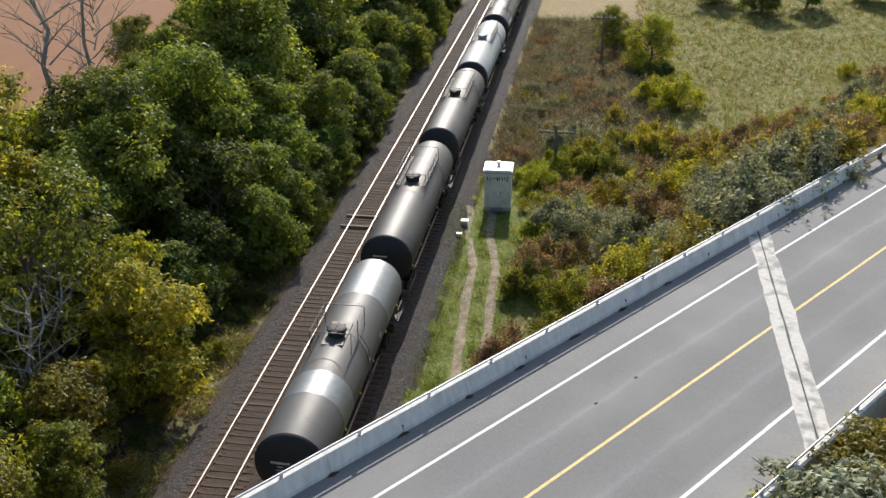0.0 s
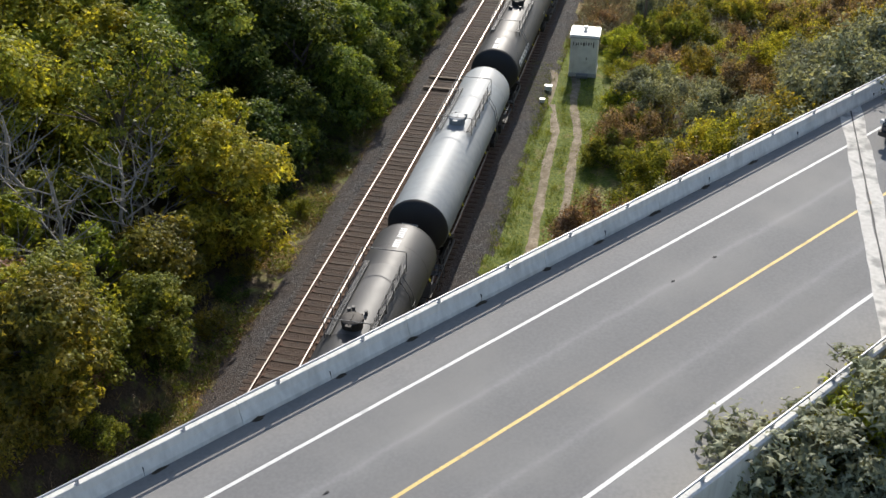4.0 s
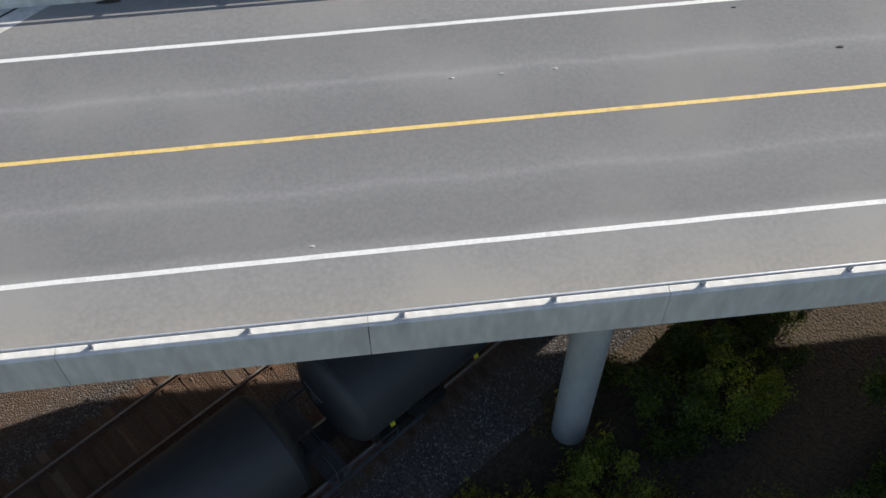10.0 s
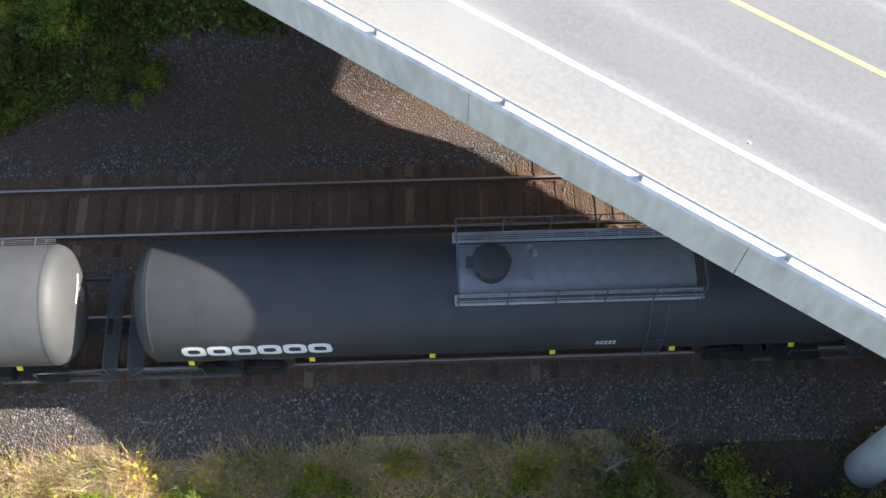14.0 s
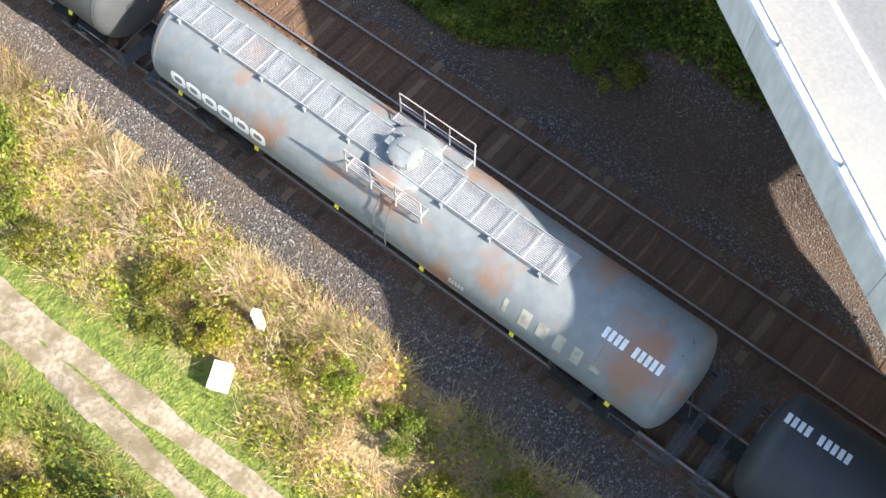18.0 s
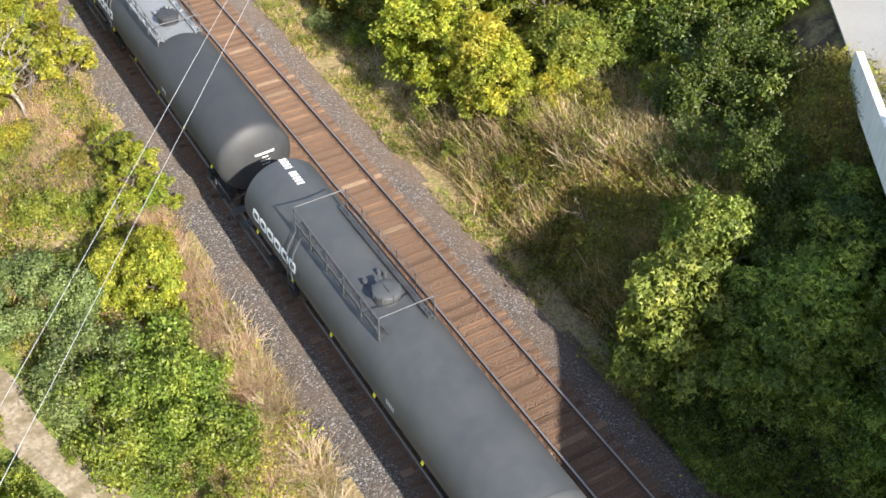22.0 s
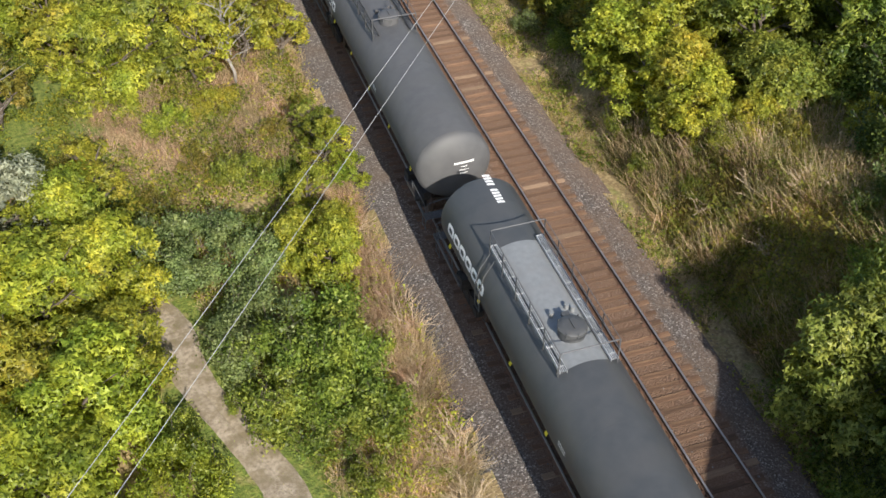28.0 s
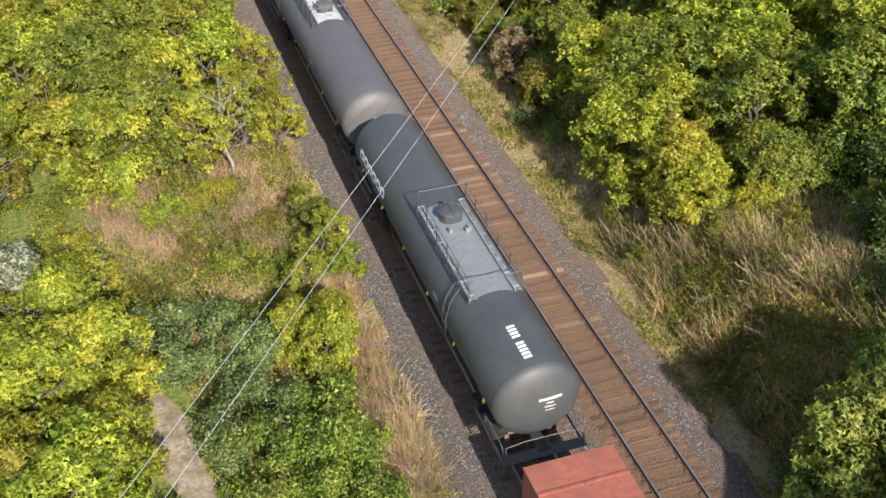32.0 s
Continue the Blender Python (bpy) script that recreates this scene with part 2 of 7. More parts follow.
def ground_material():
    """Open ground: short green grass, dry straw, bare brown soil in patches of several sizes."""
    m = bpy.data.materials.new("meadow_ground")
    m.use_nodes = True
    n, l = m.node_tree.nodes, m.node_tree.links
    b = n["Principled BSDF"]
    g = n.new("ShaderNodeNewGeometry")

    def noise_of(scale, detail=8):
        t = n.new("ShaderNodeTexNoise")
        t.inputs["Scale"].default_value, t.inputs["Detail"].default_value = scale, detail
        l.new(g.outputs["Position"], t.inputs["Vector"])
        return t.outputs[0]

    def ramp(sock, *stops):
        r = n.new("ShaderNodeValToRGB")
        e = r.color_ramp.elements
        e[0].position, e[0].color = stops[0][0], (*stops[0][1], 1)
        e[1].position, e[1].color = stops[-1][0], (*stops[-1][1], 1)
        for p, c in stops[1:-1]:
            e.new(p).color = (*c, 1)
        l.new(sock, r.inputs[0])
        return r.outputs[0]

    def mix(f, a, c):
        x = n.new("ShaderNodeMix")
        x.data_type = 'RGBA'
        l.new(f, x.inputs["Factor"])
        l.new(a, x.inputs["A"])
        l.new(c, x.inputs["B"])
        return x.outputs["Result"]

    grass = ramp(noise_of(5), (0.3, (0.07, 0.1, 0.016)), (0.5, (0.135, 0.175, 0.028)), (0.7, (0.24, 0.25, 0.055)))
    straw = ramp(noise_of(7), (0.3, (0.19, 0.13, 0.06)), (0.5, (0.3, 0.22, 0.105)), (0.72, (0.44, 0.34, 0.18)))
    soil = ramp(noise_of(9), (0.3, (0.04, 0.029, 0.019)), (0.7, (0.1, 0.072, 0.045)))
    at = n.new("ShaderNodeVertexColor")
    at.layer_name = "cover"
    sp = n.new("ShaderNodeSeparateColor")
    l.new(at.outputs[0], sp.inputs[0])

    def soft(sock):
        a = n.new("ShaderNodeMath")
        a.operation = 'ADD'
        l.new(sock, a.inputs[0])
        c = n.new("ShaderNodeMath")
        c.operation = 'MULTIPLY_ADD'
        c.inputs[1].default_value, c.inputs[2].default_value = 1.6, -0.8
        l.new(noise_of(1.3), c.inputs[0])
        l.new(c.outputs[0], a.inputs[1])
        k = n.new("ShaderNodeMapRange")
        k.inputs["From Min"].default_value, k.inputs["From Max"].default_value = 0.3, 0.7
        l.new(a.outputs[0], k.inputs[0])
        return k.outputs[0]

    c1 = mix(soft(sp.outputs[0]), grass, straw)
    c2 = mix(soft(sp.outputs[1]), c1, soil)
    l.new(c2, b.inputs["Base Color"])
    b.inputs["Roughness"].default_value = 0.95
    bp = n.new("ShaderNodeBump")
    bp.inputs["Strength"].default_value, bp.inputs["Distance"].default_value = 0.8, 0.12
    l.new(noise_of(12), bp.inputs["Height"])
    l.new(bp.outputs[0], b.inputs["Normal"])
    return m


def stained(name, where, red):
    """Black tank paint with one ragged rust-red stain on the crown: x, first and last y, half width."""
    m = material(name, (0.042, 0.043, 0.046), (0.056, 0.056, 0.058), 2.5, (0.5, 0.64), 0.0, 0.03, 14, (0.07, 0.07, 0.07), 0.5, (0.5, 0.8))
    n, l = m.node_tree.nodes, m.node_tree.links
    b = n["Principled BSDF"]
    old = b.inputs["Base Color"].links[0].from_socket
    co = n.new("ShaderNodeTexCoord")
    sp = n.new("ShaderNodeSeparateXYZ")
    l.new(co.outputs["Object"], sp.inputs[0])
    x0, ya, yb, w = where

    def math_node(op, a, c, clamp=False):
        k = n.new("ShaderNodeMath")
        k.operation, k.use_clamp = op, clamp
        for i, q in enumerate((a, c)):
            if isinstance(q, float):
                k.inputs[i].default_value = q
            else:
                l.new(q, k.inputs[i])
        return k.outputs[0]

    dx = math_node('DIVIDE', math_node('ABSOLUTE', math_node('SUBTRACT', sp.outputs["X"], x0), 0.0), w)
    dy = math_node('DIVIDE', math_node('ABSOLUTE', math_node('SUBTRACT', sp.outputs["Y"], (ya + yb) / 2), 0.0), (yb - ya) / 2)
    far = math_node('MAXIMUM', dx, dy)
    no = n.new("ShaderNodeTexNoise")
    no.inputs["Scale"].default_value, no.inputs["Detail"].default_value = 1.3, 5
    l.new(co.outputs["Object"], no.inputs["Vector"])
    edge = math_node('ADD', far, math_node('MULTIPLY', no.outputs[0], 2.4))
    mr = n.new("ShaderNodeMapRange")
    mr.inputs["From Min"].default_value, mr.inputs["From Max"].default_value = 2.15, 1.85
    l.new(edge, mr.inputs[0])
    low = math_node('GREATER_THAN', sp.outputs["Z"], 2.9)
    mx = n.new("ShaderNodeMix")
    mx.data_type = 'RGBA'
    l.new(math_node('MULTIPLY', math_node('MULTIPLY', mr.outputs[0], low), 0.85), mx.inputs["Factor"])
    l.new(old, mx.inputs["A"])
    mx.inputs["B"].default_value = (*red, 1)
    l.new(mx.outputs["Result"], b.inputs["Base Color"])
    return m


MAT = dict(
    asphalt=road_material(), ballast=ballast_material(), ground=ground_material(),
    concrete=material("parapet_concrete", (0.6, 0.59, 0.555), (0.73, 0.72, 0.685), 3.5, (0.8, 0.95), 0, 0.2, 45, (0.5, 0.49, 0.46), 1.1, (0.5, 0.8), stretch=(1.5, 1.5, 0.4), space="World"),
    concrete_grey=material("pier_concrete", (0.42, 0.42, 0.41), (0.52, 0.52, 0.5), 3, (0.8, 0.95), 0, 0.2, 45, (0.33, 0.33, 0.32), 0.8, (0.5, 0.8), stretch=(1, 1, 0.3)),
    joint_concrete=material("joint_concrete", (0.52, 0.5, 0.46), (0.64, 0.62, 0.58), 5, (0.8, 0.95), 0, 0.3, 60, (0.3, 0.29, 0.27), 1.5),
    dark=material("dark_gap", (0.012, 0.012, 0.013), (0.03, 0.03, 0.03), 20, (0.6, 0.9)),
    white_line=material("white_line_paint", (0.62, 0.62, 0.6), (0.76, 0.76, 0.74), 14, (0.6, 0.8), 0, 0.1, 80, (0.5, 0.5, 0.49), 3, (0.55, 0.8)),
    yellow_line=material("yellow_line_paint", (0.66, 0.47, 0.15), (0.78, 0.57, 0.21), 14, (0.6, 0.8), 0, 0.1, 80, (0.45, 0.32, 0.12), 3, (0.55, 0.8)),
    galvanised=material("galvanised_steel", (0.42, 0.43, 0.46), (0.52, 0.53, 0.56), 8, (0.4, 0.6), 0.6, 0.05),
    rail_top=material("polished_rail_steel", (0.42, 0.37, 0.33), (0.52, 0.47, 0.43), 5, (0.34, 0.5), 0.85, 0.05, 40, stretch=(1, 0.05, 1)),
    rail_rust=material("rusty_rail_steel", (0.09, 0.05, 0.032), (0.17, 0.09, 0.055), 9, (0.75, 0.95), 0.0, 0.2),
    tie=material("weathered_tie", (0.085, 0.048, 0.029), (0.148, 0.083, 0.048), 5, (0.8, 0.95), 0, 0.5, 22, (0.21, 0.13, 0.075), 1.2, (0.5, 0.75), 0.4, (0.35, 3, 3)),
    tie_new=material("pale_tie", (0.16, 0.105, 0.068), (0.23, 0.155, 0.1), 5, (0.8, 0.95), 0, 0.5, 22, None, 1, (0.5, 0.6), 0.2, (0.35, 3, 3)),
    black=material("black_tank_paint", (0.03, 0.031, 0.034), (0.04, 0.041, 0.044), 2.5, (0.55, 0.68), 0.0, 0.03, 14, (0.048, 0.047, 0.046), 0.5, (0.45, 0.8)),
    # dark head paint, blackened further to hold the shade on the car ends
    head_shaded=material("shaded_head_paint", (0.014, 0.014, 0.015), (0.019, 0.019, 0.02), 2.5, (0.6, 0.72), 0.0, 0.03, 14, (0.024, 0.023, 0.022), 0.5, (0.45, 0.8)),
    charcoal=material("charcoal_tank_paint", (0.075, 0.075, 0.078), (0.095, 0.095, 0.097), 2.5, (0.58, 0.7), 0.0, 0.03, 14, (0.09, 0.088, 0.086), 0.5, (0.45, 0.8)),
    grey=material("grey_tank_paint", (0.155, 0.155, 0.155), (0.19, 0.19, 0.188), 2.5, (0.55, 0.68), 0.0, 0.03, 14, (0.12, 0.108, 0.095), 0.5, (0.45, 0.8)),
    light=material("light_grey_tank_paint", (0.25, 0.275, 0.29), (0.31, 0.335, 0.35), 2.5, (0.5, 0.65), 0.0, 0.03, 14, (0.3, 0.31, 0.31), 0.6, (0.45, 0.8)),
    rusty=material("rusty_pale_tank_paint", (0.17, 0.19, 0.195), (0.22, 0.235, 0.235), 3, (0.5, 0.7), 0.0, 0.06, 18, (0.26, 0.15, 0.1), 0.6, (0.5, 0.64)),
    gloss_black=material("glossy_black_tank_paint", (0.036, 0.036, 0.037), (0.046, 0.046, 0.047), 2.5, (0.5, 0.6), 0.0, 0.03, 14, (0.05, 0.047, 0.045), 0.5, (0.45, 0.8)),
    gloss_grey=material("glossy_dark_grey_tank_paint", (0.085, 0.084, 0.083), (0.1, 0.099, 0.097), 2.5, (0.5, 0.62), 0.0, 0.03, 14, (0.08, 0.076, 0.072), 0.5, (0.45, 0.8)),
    slate=material("slate_tank_paint", (0.05, 0.054, 0.058), (0.064, 0.067, 0.07), 2.5, (0.5, 0.64), 0.0, 0.03, 14, (0.078, 0.076, 0.074), 0.5, (0.45, 0.8)),
    slate_pale=material("pale_slate_tank_paint", (0.062, 0.063, 0.066), (0.075, 0.076, 0.078), 2.5, (0.55, 0.68), 0.0, 0.03, 14, (0.09, 0.086, 0.082), 0.5, (0.45, 0.8)),
    mauve=material("mauve_grey_tank_paint", (0.083, 0.078, 0.084), (0.1, 0.094, 0.1), 2.5, (0.5, 0.66), 0.0, 0.03, 14, (0.115, 0.105, 0.1), 0.5, (0.45, 0.8)),
    black_red_tail=stained("black_tank_paint_with_red_tail", (0.5, 4.9, 7.6, 0.33), (0.24, 0.055, 0.03)),
    black_red_nose=stained("black_tank_paint_with_red_nose", (-0.2, -5.2, -1.2, 0.42), (0.17, 0.05, 0.036)),
    grate_pale=material("pale_galvanised_grating", (0.4, 0.41, 0.42), (0.52, 0.53, 0.54), 6, (0.5, 0.7), 0.2, 0.05, 40, (0.3, 0.29, 0.28), 1.5, (0.5, 0.8)),
    plate_blue=material("blue_grey_crown_paint", (0.24, 0.28, 0.31), (0.3, 0.335, 0.36), 3, (0.5, 0.7), 0.0, 0.05, 40, (0.36, 0.38, 0.39), 0.8, (0.45, 0.75)),
    plate_bright=material("white_crown_paint", (0.66, 0.65, 0.6), (0.76, 0.75, 0.7), 4, (0.5, 0.7), 0.0, 0.05, 40, (0.55, 0.54, 0.5), 1.2, (0.5, 0.8)),
    # stained white plate, base colour lowered to hold the shade it passes in
    plate_dimmed=material("dimmed_worn_plate", (0.2, 0.2, 0.197), (0.28, 0.28, 0.275), 4, (0.5, 0.7), 0.0, 0.08, 40, (0.14, 0.13, 0.12), 2.2, (0.56, 0.74)),
    hoop_rust=material("pale_rusty_tube", (0.4, 0.36, 0.34), (0.5, 0.46, 0.44), 6, (0.6, 0.8), 0.1, 0.05, 40, (0.3, 0.17, 0.12), 3, (0.5, 0.7)),
    faded=material("faded_cream_paint", (0.36, 0.35, 0.29), (0.42, 0.41, 0.34), 6, (0.6, 0.8), 0.0, 0.05, 40, (0.22, 0.2, 0.17), 3, (0.45, 0.7)),
    silver=material("bare_metal_band", (0.2, 0.215, 0.225), (0.26, 0.275, 0.285), 4, (0.4, 0.5), 0.6, 0.03),
    plate=material("grey_walkway_plate", (0.19, 0.2, 0.205), (0.23, 0.24, 0.245), 5, (0.5, 0.7), 0.1, 0.08, 40, (0.2, 0.2, 0.2), 1.6, (0.5, 0.8)),
    plate_white=material("white_walkway_plate", (0.42, 0.42, 0.41), (0.54, 0.54, 0.53), 4, (0.5, 0.7), 0.0, 0.08, 40, (0.2, 0.19, 0.18), 2.2, (0.56, 0.72)),
    dark_steel=material("dark_steel", (0.028, 0.026, 0.025), (0.055, 0.048, 0.043), 8, (0.55, 0.8), 0.3, 0.1),
    railing=material("railing_steel", (0.085, 0.087, 0.09), (0.13, 0.13, 0.135), 8, (0.5, 0.7), 0.3, 0.05),
    wheel=material("wheel_steel", (0.09, 0.06, 0.045), (0.16, 0.12, 0.1), 10, (0.5, 0.8), 0.4, 0.1),
    letter=material("white_lettering", (0.68, 0.68, 0.67), (0.8, 0.8, 0.79), 8, (0.5, 0.7), 0, 0.02),
    yellow_mark=material("yellow_reflector", (0.72, 0.58, 0.03), (0.82, 0.68, 0.05), 8, (0.4, 0.6), 0, 0.02),
    red_wagon=material("red_oxide_paint", (0.25, 0.075, 0.05), (0.33, 0.108, 0.07), 4, (0.6, 0.8), 0.0, 0.1, 40, (0.2, 0.075, 0.05), 1.0),
    bark=material("bark", (0.07, 0.055, 0.042), (0.15, 0.12, 0.095), 6, (0.85, 0.95), 0, 0.6, 25, None, 1, (0.5, 0.6), 0.2, (1, 1, 0.25)),
    dead_wood=material("dead_wood", (0.2, 0.18, 0.155), (0.33, 0.3, 0.265), 6, (0.85, 0.95), 0, 0.4, 25, None, 1, (0.5, 0.6), 0.15),
    stalk=material("dry_stalk", (0.4, 0.3, 0.2), (0.56, 0.44, 0.31), 6, (0.85, 0.95), 0, 0.2, 25, None, 1, (0.5, 0.6), 0.2),
    pole_wood=material("pole_wood", (0.13, 0.1, 0.075), (0.2, 0.16, 0.12), 5, (0.85, 0.95), 0, 0.4, 25, stretch=(1, 1, 0.15)),
    hut=material("pale_hut_metal", (0.66, 0.67, 0.64), (0.76, 0.77, 0.74), 3, (0.45, 0.6), 0.2, 0.04, 20, (0.42, 0.42, 0.4), 1.0, (0.5, 0.8)),
    hut_roof=material("white_hut_roof", (0.72, 0.72, 0.69), (0.8, 0.8, 0.78), 3, (0.4, 0.6), 0.1, 0.04, 20),
    dirt=material("dirt_path", (0.22, 0.175, 0.12), (0.42, 0.35, 0.265), 7, (0.9, 1), 0, 0.7, 26, (0.19, 0.15, 0.09), 1.6, (0.42, 0.66), space="World"),
    field=material("ripe_field", (0.2, 0.088, 0.036), (0.26, 0.118, 0.05), 0.25, (0.9, 1), 0, 0.6, 6, (0.23, 0.1, 0.042), 0.05, (0.4, 0.7), stretch=(3, 0.6, 1), space="World"),
    litter=material("leaf_litter", (0.03, 0.024, 0.017), (0.075, 0.06, 0.042), 30, (0.9, 1), 0, 0.6, 50, space="World"),
    wire=material("pale_wire", (0.42, 0.42, 0.42), (0.5, 0.5, 0.5), 8, (0.5, 0.7), 0.3, 0.0),
    # blue-black paint, its base made bluer and brighter for the reflected sky
    truck_paint=material("dark_blue_black_paint", (0.011, 0.016, 0.028), (0.014, 0.02, 0.034), 3, (0.12, 0.2), 0.0, 0.0),
    car_paint=material("black_car_paint", (0.012, 0.013, 0.016), (0.016, 0.017, 0.02), 3, (0.1, 0.18), 0.0, 0.0),
    # the teal base colour stands in for sky reflected in the glass
    car_glass=material("sky_tinted_window_glass", (0.035, 0.058, 0.064), (0.042, 0.068, 0.074), 3, (0.04, 0.06), 0.0, 0.0),
    tyre=material("tyre_rubber", (0.014, 0.014, 0.014), (0.022, 0.022, 0.022), 20, (0.8, 0.95), 0, 0.1),
    rim=material("dark_alloy_rim", (0.12, 0.12, 0.125), (0.2, 0.2, 0.205), 8, (0.3, 0.5), 0.8, 0.0),
    chrome=material("bright_trim", (0.6, 0.6, 0.62), (0.7, 0.7, 0.72), 8, (0.12, 0.2), 0.9, 0.0),
    tonneau=material("white_bed_cover", (0.44, 0.44, 0.45), (0.5, 0.5, 0.51), 4, (0.4, 0.55), 0, 0.03),
    red_lamp=material("red_lamp_lens", (0.45, 0.012, 0.01), (0.55, 0.02, 0.015), 8, (0.1, 0.2), 0, 0.0),
    head_lamp=material("clear_lamp_lens", (0.62, 0.63, 0.64), (0.75, 0.76, 0.77), 8, (0.05, 0.12), 0.2, 0.0),
    leaf_dark=leaf_material("dark_green_leaves", (0.05, 0.078, 0.016), (0.082, 0.12, 0.024), (0.13, 0.175, 0.035)),
    leaf_mid=leaf_material("green_leaves", (0.11, 0.145, 0.022), (0.175, 0.21, 0.032), (0.26, 0.285, 0.048)),
    leaf_lime=leaf_material("lime_green_leaves", (0.175, 0.225, 0.026), (0.275, 0.325, 0.038), (0.4, 0.43, 0.062), 0.5),
    leaf_deep=leaf_material("deep_green_leaves", (0.115, 0.165, 0.026), (0.18, 0.24, 0.04), (0.29, 0.335, 0.06)),
    leaf_ash=leaf_material("pale_green_leaves", (0.125, 0.17, 0.03), (0.195, 0.25, 0.045), (0.3, 0.345, 0.08)),
    leaf_teal=leaf_material("blue_green_leaves", (0.115, 0.16, 0.055), (0.175, 0.23, 0.08), (0.26, 0.32, 0.12)),
    brown_stems=leaf_material("brown_dry_stems", (0.27, 0.175, 0.1), (0.37, 0.255, 0.155), (0.5, 0.38, 0.25), 0.2),
    leaf_yellow=leaf_material("yellowing_leaves", (0.19, 0.21, 0.027), (0.29, 0.305, 0.038), (0.42, 0.41, 0.06), 0.5),
    leaf_olive=leaf_material("olive_leaves", (0.13, 0.135, 0.026), (0.21, 0.2, 0.036), (0.32, 0.28, 0.055), 0.52),
    leaf_silver=leaf_material("silvery_leaves", (0.17, 0.19, 0.115), (0.25, 0.27, 0.18), (0.36, 0.38, 0.27), 0.3),
    leaf_rust=leaf_material("russet_leaves", (0.2, 0.135, 0.075), (0.29, 0.205, 0.115), (0.39, 0.29, 0.175), 0.3),
    straw=leaf_material("dry_straw", (0.34, 0.25, 0.14), (0.48, 0.37, 0.22), (0.64, 0.51, 0.33), 0.25),
    green_grass=leaf_material("green_grass_blades", (0.1, 0.16, 0.018), (0.16, 0.225, 0.028), (0.26, 0.3, 0.05), 0.3),
    marsh=leaf_material("marsh_grass_blades", (0.17, 0.155, 0.1), (0.25, 0.225, 0.16), (0.36, 0.325, 0.25), 0.2),
    meadow=leaf_material("meadow_grass_blades", (0.14, 0.145, 0.036), (0.2, 0.2, 0.052), (0.26, 0.245, 0.08), 0.35),
    weeds=leaf_material("weedy_grass_blades", (0.16, 0.13, 0.038), (0.25, 0.2, 0.06), (0.38, 0.3, 0.115), 0.3),
)
MAT["car_glass"].node_tree.nodes["Principled BSDF"].inputs["Specular IOR Level"].default_value = 1.0
MAT["truck_paint"].node_tree.nodes["Principled BSDF"].inputs["Coat Weight"].default_value = 1.0
MAT["car_paint"].node_tree.nodes["Principled BSDF"].inputs["Coat Weight"].default_value = 1.0
for key in ("ballast", "tie", "tie_new"):
    MAT[key].node_tree.nodes["Principled BSDF"].inputs["Diffuse Roughness"].default_value = 1.0


